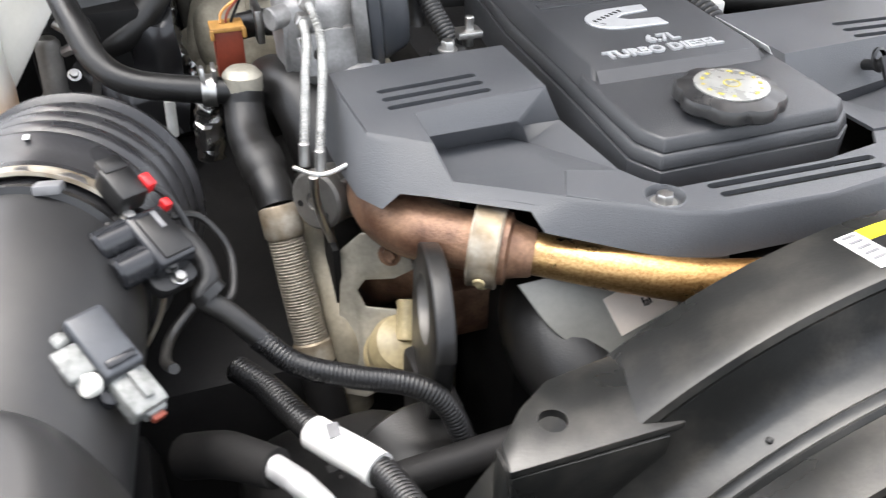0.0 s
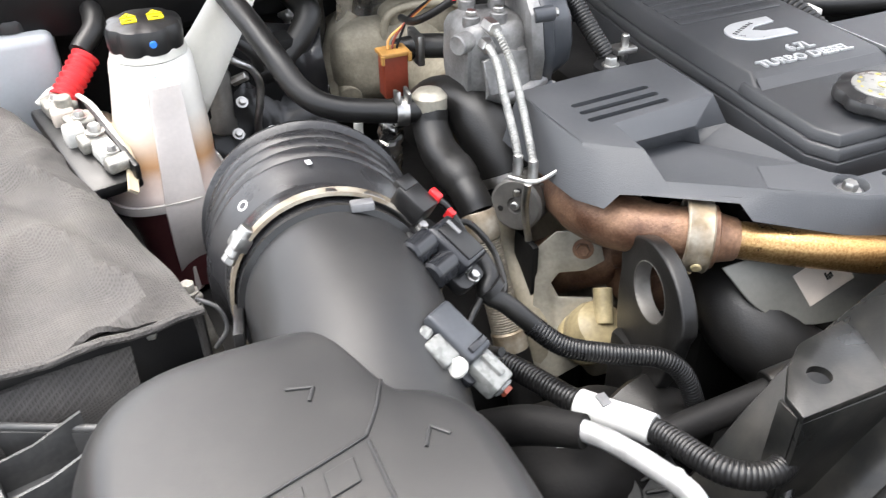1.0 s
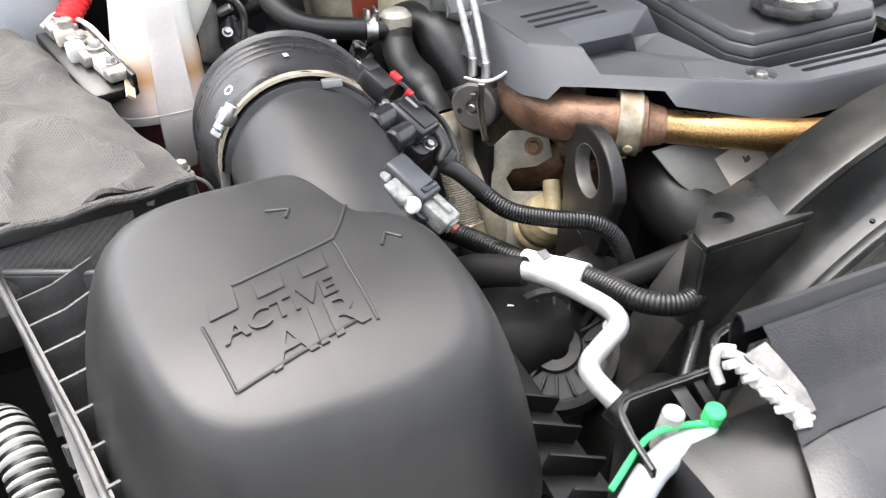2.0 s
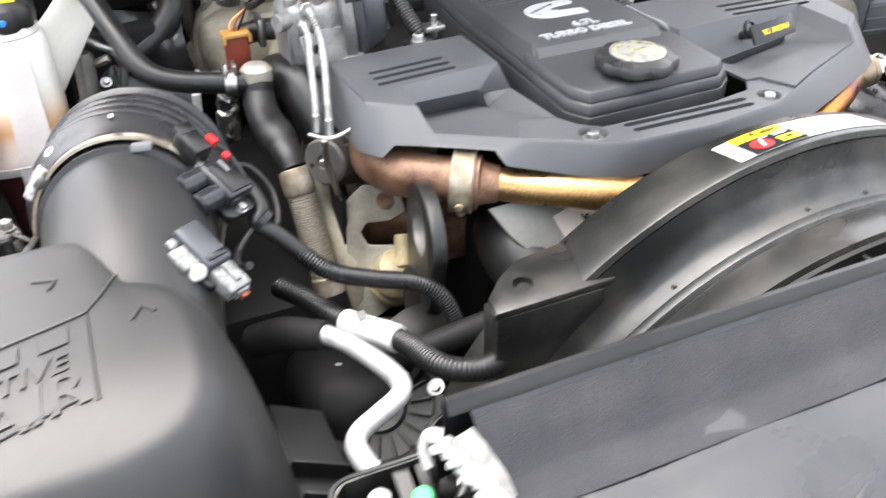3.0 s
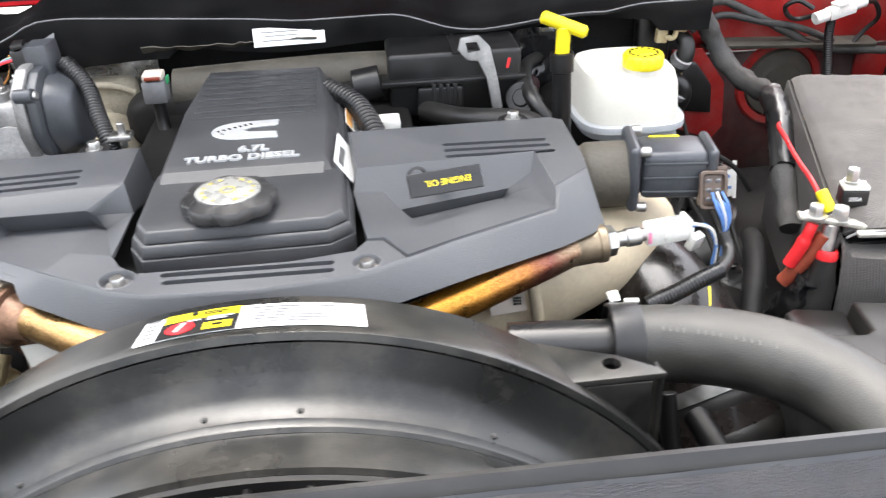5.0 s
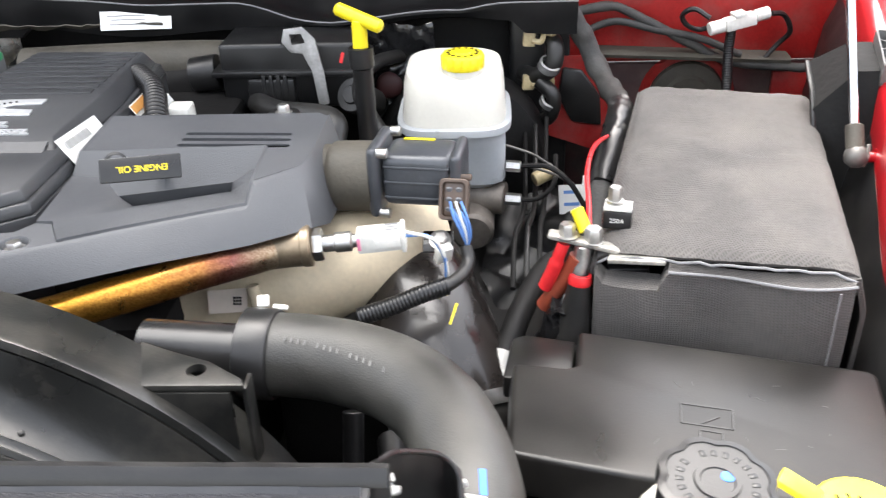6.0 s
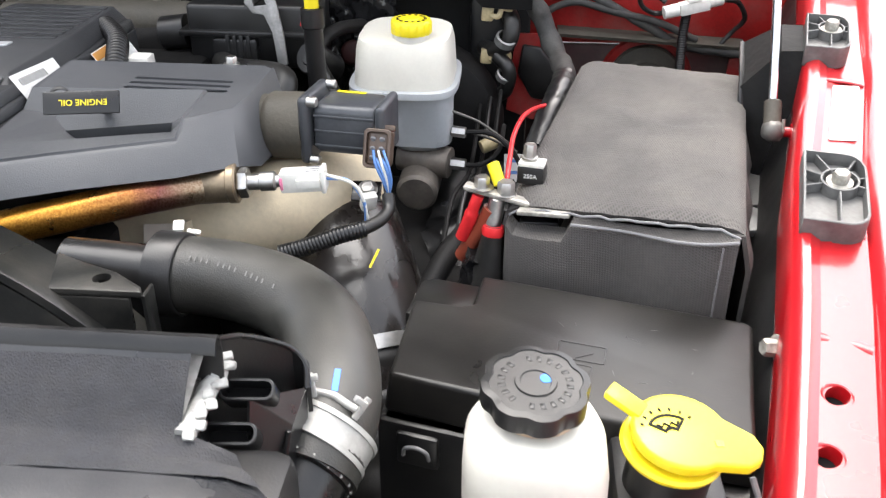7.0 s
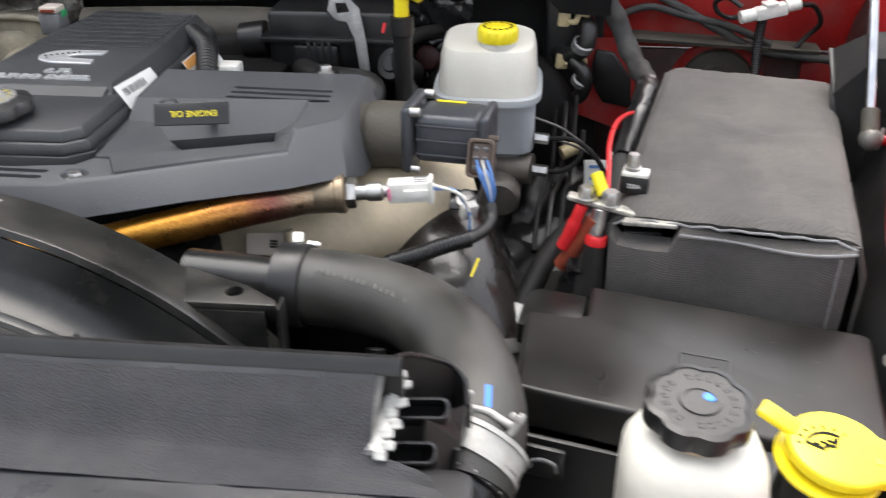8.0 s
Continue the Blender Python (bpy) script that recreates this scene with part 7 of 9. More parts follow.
for k in range(2):
    part("printed_bar", local_box(0.019, 0.004, 0.0004, tm_ @ pose(0.001, 0.009 - 0.015 * k, 0.0009), 0, 1), BLUE, tagw)
part("strap", local_box(0.006, 0.05, 0.0012, tm_ @ pose(0.016, 0.004, 0.0005, 0, 0, -8), 0.0003, 1), PAPER, tagw)
loomb = thing("wiring_loom", (1.04, 0.75, 1.0), "thick taped black wiring loom beside the battery", "loom")
part("trunk", lumpy(hose([(1.016, 0.64, 1.05), (1.028, 0.70, 1.09), (1.046, 0.76, 1.125), (1.062, 0.82, 1.14), (1.064, 0.90, 1.132), (1.052, 0.95, 1.145), (1.034, 0.97, 1.18), (1.015, 0.97, 1.215), (1.0, 1.0, 1.25)], lambda s: 0.0135 + 0.001 * math.sin(s * 130), 20), 0.0022, 80), HARNESS, loomb)
part("branch", loom([(1.022, 0.66, 1.05), (1.042, 0.70, 1.085), (1.058, 0.74, 1.115), (1.074, 0.77, 1.12)], 0.010), BLACK, loomb)
part("foil_wrap", lumpy(hose([(1.030, 0.705, 1.094), (1.044, 0.752, 1.122), (1.056, 0.795, 1.136), (1.063, 0.83, 1.141)], 0.0152, 24), 0.0022, 140), GLOSS, loomb)
part("orange_tie", hose([(1.060, 0.745, 1.13), (1.072, 0.755, 1.138), (1.085, 0.775, 1.142)], 0.003, 8), ORANGE, loomb)
part("upper_run", lumpy(hose([(1.028, 1.05, 1.20), (1.08, 1.055, 1.205), (1.112, 1.055, 1.191), (1.152, 1.055, 1.171), (1.193, 1.055, 1.150), (1.243, 1.055, 1.126), (1.30, 1.05, 1.119), (1.354, 1.045, 1.118), (1.38, 1.03, 1.14)], 0.0066, 14), 0.0015, 60), HARNESS, loomb)
part("upper_run", hose([(1.034, 1.05, 1.165), (1.06, 1.05, 1.18), (1.09, 1.05, 1.185), (1.14, 1.052, 1.172), (1.20, 1.05, 1.16), (1.26, 1.05, 1.135)], 0.0052, 12), HARNESS, loomb)
part("drop", loom([(1.235, 1.02, 1.18), (1.233, 1.015, 1.15), (1.232, 1.0, 1.11), (1.23, 0.98, 1.07)], 0.007), BLACK, loomb)
part("loop", hose([(1.285, 1.02, 1.20), (1.305, 1.03, 1.195), (1.320, 1.04, 1.170), (1.308, 1.05, 1.148), (1.29, 1.05, 1.125)], 0.0036, 8), RUBBER, loomb)
part("loop", hose([(1.205, 1.02, 1.195), (1.185, 1.03, 1.205), (1.172, 1.04, 1.195), (1.18, 1.045, 1.18), (1.20, 1.05, 1.172), (1.225, 1.03, 1.185)], 0.0036, 8), RUBBER, loomb)
fwc = thing("connector", (1.24, 1.0, 1.19), "pale grey inline connector clipped to the red panel", "connector")
cm_ = pose(1.242, 1.012, 1.192, 0, -12, 8) @ Matrix.Scale(0.84, 4)
part("shell", local_box(0.05, 0.022, 0.020, cm_, 0.003), NATURAL, fwc)
part("end", rod(cm_ @ Vector((-0.025, 0, 0)), cm_ @ Vector((-0.05, 0, 0)), 0.009, 16), NATURAL, fwc)
part("end", rod(cm_ @ Vector((0.025, 0, 0.002)), cm_ @ Vector((0.048, 0, 0.002)), 0.0085, 16), NATURAL, fwc)
part("clip", local_box(0.02, 0.026, 0.006, cm_ @ Matrix.Translation((0, 0, 0.012)), 0.001), NATURAL, fwc)

FUSEPL = surface("dull_black_plastic", (0.0125, 0.0118, 0.0112), 0.36, vary=0.3, scale=9, bump=0.10, bscale=500, dust=0.05, rvary=0.12, spec=0.34)
fuse = thing("fuse_box", (1.06, 0.37, 0.9), "black plastic fuse box with a smooth moulded lid", "fuse box")
lid = [(0.917, 0.297), (0.924, 0.404), (0.966, 0.397), (0.976, 0.402), (0.981, 0.449), (1.20, 0.394), (1.206, 0.388), (1.184, 0.285), (1.175, 0.236), (1.0, 0.275)]
part("lid", plate(lid, (), 1.045, 1.0775, 0.004, 3, [(x + (0.002 if x > 1.1 else -0.004), y + (0.002 if y > 0.39 else -0.006)) for x, y in lid]), FUSEPL, fuse)
part("ledge", plate([(0.915, 0.405), (0.924, 0.461), (0.936, 0.467), (0.980, 0.456), (0.970, 0.396)], (), 1.04, 1.062, 0.003), FUSEPL, fuse)
part("body", plate([(0.908, 0.285), (0.93, 0.46), (1.20, 0.39), (1.18, 0.22)], (), 0.86, 1.043, 0.004), BLACK, fuse)
part("latch", local_box(0.034, 0.010, 0.030, pose(0.941, 0.278, 1.022, 0, 0, -14), 0.003), BLACK, fuse)
part("latch_bail", hose([(0.930, 0.272, 1.020), (0.932, 0.269, 1.029), (0.940, 0.2665, 1.032), (0.948, 0.265, 1.029), (0.950, 0.267, 1.020)], 0.0016, 8), GREYPL, fuse)
part("side_rail", local_box(0.085, 0.008, 0.006, pose(0.955, 0.281, 1.040, 0, 0, -14), 0.001), SATIN, fuse)
for a, b in (((1.047, 0.352), (1.083, 0.344)), ((1.083, 0.344), (1.079, 0.322)), ((1.047, 0.352), (1.043, 0.330)), ((1.043, 0.330), (1.079, 0.322)), ((1.058, 0.329), (1.072, 0.336)), ((1.055, 0.322), (1.07, 0.318)), ((1.07, 0.318), (1.067, 0.303)), ((1.055, 0.322), (1.052, 0.306)), ((1.052, 0.306), (1.067, 0.303))):
    part("moulded_mark", sweep([Vector((*a, 1.0773)), Vector((*b, 1.0773))], 0.0009, 6), SATIN, fuse)

scuffs = random.Random(5)
for k in range(12):
    sx_, sy_, sa_ = scuffs.uniform(1.02, 1.16), scuffs.uniform(0.29, 0.38), scuffs.uniform(0, 180)
    part("scratch", local_box(scuffs.uniform(0.002, 0.008), 0.00035, 0.0002, pose(sx_, sy_, 1.0777, 0, 0, sa_), 0, 1), FADED, fuse)

# ---- power steering bottle and washer filler ----
ps = thing("steering_reservoir", (1.023, 0.17, 0.92), "white plastic power steering reservoir with a black cap", "reservoir")
part("bottle", loft(tank_rows([(1.150, 1.023, 0.172, 0.024, 0.024, 1), (1.149, 1.023, 0.172, 0.030, 0.030, 1), (1.145, 1.023, 0.171, 0.036, 0.036, 0.9), (1.134, 1.023, 0.170, 0.0415, 0.041, 0.8), (1.115, 1.024, 0.169, 0.0435, 0.043, 0.75), (1.02, 1.025, 0.168, 0.044, 0.043, 0.75), (0.93, 1.026, 0.168, 0.044, 0.043, 0.75), (0.925, 1.026, 0.168, 0.02, 0.02, 0.75)]), closed=True), WHITE, ps)
part("neck", rod((1.023, 0.172, 1.146), (1.023, 0.172, 1.160), 0.024, 28), BEIGE, ps)
pcm = pose(1.021, 0.172, 1.158, 6, 0, 12) @ Matrix.Diagonal((0.91, 0.91, 0.66, 1))
pc = part("cap", lathe([(0.028, 0.0), (0.0335, 0.001), (0.0348, 0.003), (0.0350, 0.019), (0.0345, 0.0215), (0.030, 0.0228), (0.0295, 0.0215), (0.0135, 0.0215), (0.013, 0.0232), (0.010, 0.0232), (0.0095, 0.022), (0, 0.022)], pcm, 96, 8, 0.075), BLACK, ps, "black lobed screw cap")
for k in range(20):
    a = 2 * math.pi * k / 20
    if k % 7 != 6:
        part("moulded_bar", local_box(0.0032, 0.0048, 0.0008, pcm @ Matrix.Translation((0.0215 * math.cos(a), 0.0215 * math.sin(a), 0.0216)) @ pose(0, 0, 0, 0, 0, math.degrees(a) + 90), 0.0002, 1), SATIN, pc)
part("paint_dot", rod(pcm @ Vector((0.007, 0.002, 0.0218)), pcm @ Vector((0.007, 0.002, 0.0226)), 0.0036, 14), BLUEINK, pc, "blue paint dot")
ws = thing("washer_filler", (1.11, 0.20, 1.0), "yellow hinged washer filler cap on a black neck", "cap")
wm = Matrix.Translation((1.1095, 0.185, 1.125)) @ pose(0, 0, 0, 5, 6, -14) @ Matrix.Diagonal((0.83, 0.83, 0.95, 1))
part("lid", plate([(0.036 * math.cos(radians(a)), 0.036 * math.sin(radians(a))) for a in range(40, 321, 14)] + [(0.050, -0.016), (0.0575, -0.006), (0.0575, 0.006), (0.050, 0.016)], (), 0.0, 0.009, 0.0025, 3, m=wm), YELLOW, ws)
part("tab", local_box(0.030, 0.016, 0.006, wm @ pose(-0.043, 0.010, 0.010, 0, 10, -16), 0.002), YELLOW, ws)
part("seat", lathe([(0.026, -0.004), (0.0375, -0.003), (0.0385, 0.0), (0.0365, 0.002), (0.026, 0.002)], wm @ pose(-0.003, -0.001, -0.006), 40), YELLOW, ws)
part("neck", rod(wm @ Vector((0, 0, -0.008)), wm @ Vector((0, 0, -0.06)), 0.026, 28), BLACK, ws)
part("neck_base", box(1.075, 1.145, 0.165, 0.235, 0.90, 1.085, 0.006), BLACK, ws)
fan_out = [(0.019 * math.cos(radians(a)), 0.015 * math.sin(radians(a))) for a in range(35, 146, 11)] + [(0.006 * math.cos(radians(a)), 0.005 * math.sin(radians(a)) - 0.003) for a in range(145, 34, -22)]
fan_in = [(0.0165 * math.cos(radians(a)), 0.013 * math.sin(radians(a))) for a in range(41, 140, 14)] + [(0.0065 * math.cos(radians(a)), 0.0055 * math.sin(radians(a)) - 0.001) for a in range(139, 40, -24)]
part("symbol", plate(fan_out, [fan_in], 0.0088, 0.0096, m=wm @ pose(-0.006, -0.006, 0, 0, 0, 34) @ Matrix.Diagonal((0.95, 1.15, 1, 1))), INK, ws)
for k in range(7):
    a = radians(30 + 20 * k)
    part("drop", local_box(0.0028, 0.0018, 0.0008, wm @ pose(-0.006, -0.006, 0, 0, 0, 34) @ Matrix.Diagonal((0.95, 1.15, 1, 1)) @ pose(0.023 * math.cos(a), 0.019 * math.sin(a), 0.0092, 0, 0, math.degrees(a)), 0, 1), INK, ws)
part("symbol", local_box(0.006, 0.0055, 0.0008, wm @ pose(0.027, -0.004, 0.0092, 0, 0, 20), 0, 1), DULLYELLOW, ws)
part("wave", sweep([wm @ pose(-0.006, -0.006, 0.0094, 0, 0, 34) @ Matrix.Diagonal((0.95, 1.15, 1, 1)) @ Vector((-0.009 + 0.003 * k, 0.006 + 0.0014 * (-1) ** k, 0)) for k in range(7)], 0.0008, 6), INK, ws)
part("wire", hose([(1.165, 0.205, 1.08), (1.17, 0.19, 1.06), (1.155, 0.17, 1.045), (1.14, 0.15, 1.02)], 0.0022, 8), GREYPL, ws)

# ---- radiator hose ----
rh = thing("radiator_hose", (0.85, 0.28, 1.05), "ribbed grey-black upper radiator hose with clamps", "hose")
hp = [(0.725, 0.362, 1.117), (0.777, 0.356, 1.117), (0.820, 0.339, 1.118), (0.849, 0.317, 1.119), (0.8715, 0.287, 1.120), (0.8855, 0.252, 1.119), (0.8920, 0.222, 1.117), (0.8935, 0.204, 1.113), (0.8915, 0.184, 1.1075), (0.8865, 0.164, 1.098)]
part("tube", sweep(even(spread(hp, 12), 0.0015), 0.0315, 36), HOSE, rh)
part("collar", lathe([(0.0325, -0.012), (0.0345, -0.011), (0.0345, 0.011), (0.0335, 0.013), (0.0320, 0.0135)], axis_at((0.732, 0.3610, 1.117), (1, -0.1, 0)), 40), BLACK, rh)
part("stub", rod((0.64, 0.371, 1.117), (0.724, 0.362, 1.117), 0.0215, 28), SATIN, rh)
part("lower_stub", hose([(0.8905, 0.176, 1.103), (0.8815, 0.154, 1.091), (0.870, 0.132, 1.076), (0.853, 0.105, 1.052)], lambda s: 0.0265 + 0.0018 * (s > 0.034), 28), SATIN, rh, "gloss black radiator neck")
hcd = Vector((-0.36, -0.84, -0.40)).normalized()
hc_ = Vector((0.8915, 0.184, 1.1075))
part("cut_end", lathe([(0.0268, 0.0), (0.0315, -0.001), (0.0318, -0.004)], axis_at(hc_ + hcd * 0.0225, hcd), 40), RUBBER, rh)
fray = random.Random(3)
for k in range(18):
    q = axis_at(hc_ + hcd * 0.0212, hcd) @ Matrix.Rotation(k * 0.35, 4, "Z") @ Vector((0.0318, 0, fray.uniform(-0.002, 0.001)))
    part("frayed_thread", lumpy(local_box(0.0016, fray.uniform(0.001, 0.0026), 0.0012, Matrix.Translation(q), 0.0003, 1), 0.0004, 300), CHIPPED, rh)
part("clamp_band", lathe([(0.0316, -0.0080), (0.0326, -0.0080), (0.0326, 0.0080), (0.0316, 0.0080)], axis_at(hc_, hcd), 56), GREYBAND, rh, "dull grey spring clamp band")
for off in (-0.0085, 0.0080):
    part("clamp_edge", lathe([(0.0318, -0.0020), (0.0338, -0.0017), (0.0338, 0.0017), (0.0318, 0.0020)], axis_at(hc_ + hcd * off, hcd), 56), GREYBAND, rh)
for c, tilt in (((0.8865, 0.188, 1.1470), -10), ((0.9180, 0.1820, 1.1360), 42)):
    part("clamp_ear", join(local_box(0.0045, 0.003, 0.016, pose(*c, -20, tilt, 10), 0.001), local_box(0.009, 0.005, 0.004, pose(c[0], c[1] - 0.001, c[2] + 0.006, -20, tilt, 10), 0.001)), GREYBAND, rh)
part("clamp_tongue", sweep([Vector((0.8880, 0.1895, 1.1410)), Vector((0.9000, 0.1870, 1.1410)), Vector((0.9150, 0.1820, 1.1345))], 0.0026, 10), GREYBAND, rh)
part("paint_mark", local_box(0.0042, 0.017, 0.0012, pose(0.8995, 0.1990, 1.1435, 17, 9, 5), 0.0004, 1), BLUEINK, rh, "blue paint mark")
for k in range(16):
    if k % 5 != 4:
        part("printed_bar", local_box(0.0010, 0.0040, 0.0004, pose(0.757 + 0.0050 * k, 0.3405 - 0.0012 * k - 0.00008 * k * k, 1.1442, 30, 0, -8), 0, 1), FADED, rh)
part("white_clip", local_box(0.009, 0.010, 0.003, pose(0.731, 0.389, 1.146, 30, 0, 10), 0.001), NATURAL, rh, "white plastic clip")
part("white_clip", local_box(0.012, 0.004, 0.003, pose(0.745, 0.385, 1.143, 30, 0, -10), 0.001), NATURAL, rh, "white plastic clip")
lh = thing("lower_hose", (0.9, 0.09, 0.95), "black hose end below the radiator", "hose")
part("tube", hose([(0.935, 0.14, 0.98), (0.93, 0.12, 1.03), (0.915, 0.09, 1.045), (0.88, 0.06, 1.03)], 0.026, 22), RUBBER, lh)

# radiator ends with chipped connectors
LIPPL = surface("pale_worn_edge", (0.26, 0.25, 0.235), 0.6, vary=0.35, scale=80, bump=0.3, bscale=300)
GREENCLIP = surface("bright_green_plastic", (0.03, 0.55, 0.14), 0.4, vary=0.1)
CHIP = surface("weathered_white_plastic", (0.44, 0.44, 0.42), 0.55, vary=0.4, scale=90, bump=0.4, bscale=300)
lb = thing("radiator_bracket", (0.03, 0.1, 1.1), "black plastic radiator bracket with a chipped white connector strip", "bracket")
part("deck", plate([(0.066, 0.130), (-0.004, 0.130), (-0.016, 0.115), (-0.014, 0.06), (-0.02, 0.0), (0.066, 0.0)], (), 1.085, 1.100, 0.003), BLACK, lb)
rim = [(-0.0180, 0.090, 1.172), (-0.0165, 0.112, 1.174), (-0.0125, 0.1290, 1.175), (-0.0045, 0.1360, 1.1755), (0.011, 0.1362, 1.176), (0.034, 0.1340, 1.178), (0.050, 0.1310, 1.182)]
part("back_wall", loft([[(x, y, z), (x, y + 0.001, z - 0.03), (x, y, 1.095)] for x, y, z in rim], thick=0.0025), BLACK, lb)
part("rim", hose(rim, 0.0017, 8), SATIN, lb)
loop = [(0.0440, 0.1180, 1.1960), (0.0430, 0.1240, 1.1990), (0.0460, 0.1310, 1.2000), (0.0530, 0.1365, 1.2000), (0.0640, 0.1385, 1.2020), (0.0780, 0.1375, 1.2060)]
part("loop_wall", loft([[(x, y, z), (x + 0.001, y, z - 0.02), (x, y, 1.15)] for x, y, z in loop], thick=0.002), BLACK, lb)
part("rim", hose(loop, 0.0015, 8), SATIN, lb)
for a, b, w in (((0.0285, 0.1340, 1.174), (0.0270, 0.098, 1.166), 0.0045), ((0.0400, 0.1300, 1.176), (0.0360, 0.088, 1.166), 0.0030)):
    a, b = Vector(a), Vector(b)
    part("divider", loft([[a + Vector((-w, 0, 0)), a + Vector((w, 0, 0)), a + Vector((w, 0, -0.06))], [b + Vector((-w, 0, 0)), b + Vector((w, 0, 0)), b + Vector((w, 0, -0.06))]], thick=0.002), BLACK, lb)
part("spine", lumpy(sweep(even([Vector((0.0480, 0.1170, 1.2025)), Vector((0.0690, 0.0770, 1.1810))], 0.0015), 0.0058, 14, flat=0.7), 0.0018, 170, 2.0), CHIP, lb, "chipped pale connector strip")
flakes = random.Random(21)
for k in range(10):
    q = Vector((0.0455, 0.1175, 1.2040)).lerp(Vector((0.0680, 0.0760, 1.1815)), k / 9)
    part("connector_tooth", lumpy(local_box(flakes.uniform(0.007, 0.012), 0.0048, 0.0062, Matrix.Translation(q + Vector((-0.0038 * (k % 2), 0, 0.001))) @ pose(0, 0, 0, 42, flakes.uniform(-14, 14), -22 + flakes.uniform(-10, 10)), 0.0013), 0.0014, 150, 3.0 * k), CHIP, lb, "chipped white plastic tooth")
part("pale_lip", loft([[(0.0510, 0.1125, 1.2060), (0.0640, 0.1120, 1.2110)], [(0.0575, 0.101, 1.1990), (0.0690, 0.101, 1.2035)], [(0.0645, 0.088, 1.1915), (0.0735, 0.088, 1.1945)], [(0.0700, 0.0780, 1.185), (0.0745, 0.0785, 1.187)]], thick=0.002), LIPPL, lb, "pale cut edge of the cover")
part("back_tube", hose([(0.050, 0.1185, 1.2055), (0.0430, 0.1225, 1.2050), (0.0385, 0.1190, 1.1980), (0.0390, 0.1130, 1.1900)], 0.0030, 10), CHIP, lb)
part("green_clip", rod((0.0316, 0.1068, 1.170), (0.0316, 0.1045, 1.181), 0.0058, 14), GREENCLIP, lb, "green clip")
part("white_post", rod((0.0080, 0.1160, 1.150), (0.0097, 0.1120, 1.182), 0.0062, 14), CHIP, lb)
part("clear_tube", hose([(-0.045, 0.078, 1.150), (-0.010, 0.098, 1.160), (0.0226, 0.1040, 1.164), (0.030, 0.1020, 1.160)], 0.0085, 18), GREYTANK, lb)
part("green_line", hose([(-0.040, 0.094, 1.164), (-0.0093, 0.1090, 1.1720), (0.010, 0.1080, 1.1745), (0.0260, 0.1030, 1.1740)], 0.0018, 8), GREENCLIP, lb)
part("white_tube", hose([(-0.075, 0.045, 1.150), (-0.058, 0.060, 1.160), (-0.045, 0.058, 1.164), (-0.038, 0.036, 1.160)], 0.008, 16), CHIP, lb)

rb = thing("radiator_bracket", (0.88, 0.1, 1.1), "black plastic radiator bracket with a chipped white connector strip", "bracket")
part("deck", plate([(0.846, 0.126), (0.876, 0.155), (0.884, 0.14), (0.882, 0.06), (0.90, 0.0), (0.846, 0.0)], (), 1.085, 1.102, 0.003), BLACK, rb)
crown = [(0.846, 0.127, 1.2195), (0.8496, 0.1429, 1.2095), (0.8562, 0.1593, 1.2010), (0.8683, 0.1742, 1.1880), (0.8782, 0.1817, 1.1780), (0.8857, 0.1806, 1.1680), (0.8878, 0.1725, 1.1569)]
part("back_wall", loft([[(x, y, z), (x, y + 0.001, z - 0.025), (x - 0.001, y - 0.004, 1.10)] for x, y, z in crown], thick=0.0025), BLACK, rb)
part("rim", hose(crown, 0.0017, 8), SATIN, rb)
part("pale_lip", loft([[(0.8420, 0.126, 1.2120), (0.8475, 0.127, 1.2100)], [(0.8405, 0.112, 1.204), (0.8465, 0.113, 1.202)], [(0.8385, 0.096, 1.1925), (0.8440, 0.095, 1.190)], [(0.8395, 0.090, 1.187), (0.8445, 0.089, 1.185)]], thick=0.002), LIPPL, rb, "pale cut edge of the cover")
part("spine", lumpy(sweep(even([Vector((0.8510, 0.142, 1.1960)), Vector((0.8475, 0.0890, 1.1880))], 0.0015), 0.0056, 14, flat=0.7), 0.0018, 170, 4.0), CHIP, rb, "chipped pale connector strip")
chips = random.Random(11)
for k in range(9):
    q = Vector((0.8535, 0.1425, 1.1980)).lerp(Vector((0.8500, 0.0885, 1.1885)), k / 8)
    part("connector_tooth", lumpy(local_box(chips.uniform(0.006, 0.010), 0.0046, 0.0055, Matrix.Translation(q + Vector((0.0035 * (k % 2), 0, 0.001))) @ pose(0, 0, 0, 42, chips.uniform(-12, 12), 18 + chips.uniform(-9, 9)), 0.0012), 0.0012, 150, 3.0 * k), CHIP, rb, "chipped white plastic tooth")
for k, (px_, py_, pz_) in enumerate(((0.8671, 0.1336, 1.1837), (0.8625, 0.1110, 1.1720))):
    pk_ = axis_at((px_, py_, pz_), (0.05, -0.62, 0.78))
    part("pocket_rim", plate(rounded(-0.016, 0.014, -0.0062, 0.0062, 0.005), [rounded(-0.0145, 0.0125, -0.0045, 0.0045, 0.0036)], -0.016, 0.003, 0.0006, 1, m=pk_), SATIN, rb)
    part("pocket_back", plate(rounded(-0.0146, 0.0126, -0.0046, 0.0046, 0.0036), (), -0.016, -0.013, m=pk_), INK, rb)
part("web", facets(dict(a=(0.8690, 0.1278, 1.1826), b=(0.8869, 0.1413, 1.1553), c=(0.8793, 0.1317, 1.1209), d=(0.8690, 0.1143, 1.1510), e=(0.8870, 0.1725, 1.1569)), ("a d c b", "a b e"), 0.002, 0.0008), SATIN, rb)
part("side_wall", facets(dict(a=(0.8878, 0.1725, 1.1569), b=(0.8869, 0.1413, 1.1553), c=(0.8793, 0.1317, 1.1209), d=(0.8800, 0.100, 1.09), e=(0.8870, 0.165, 1.09)), ("a b c e", "c d e"), 0.002, 0.0008), SATIN, rb)
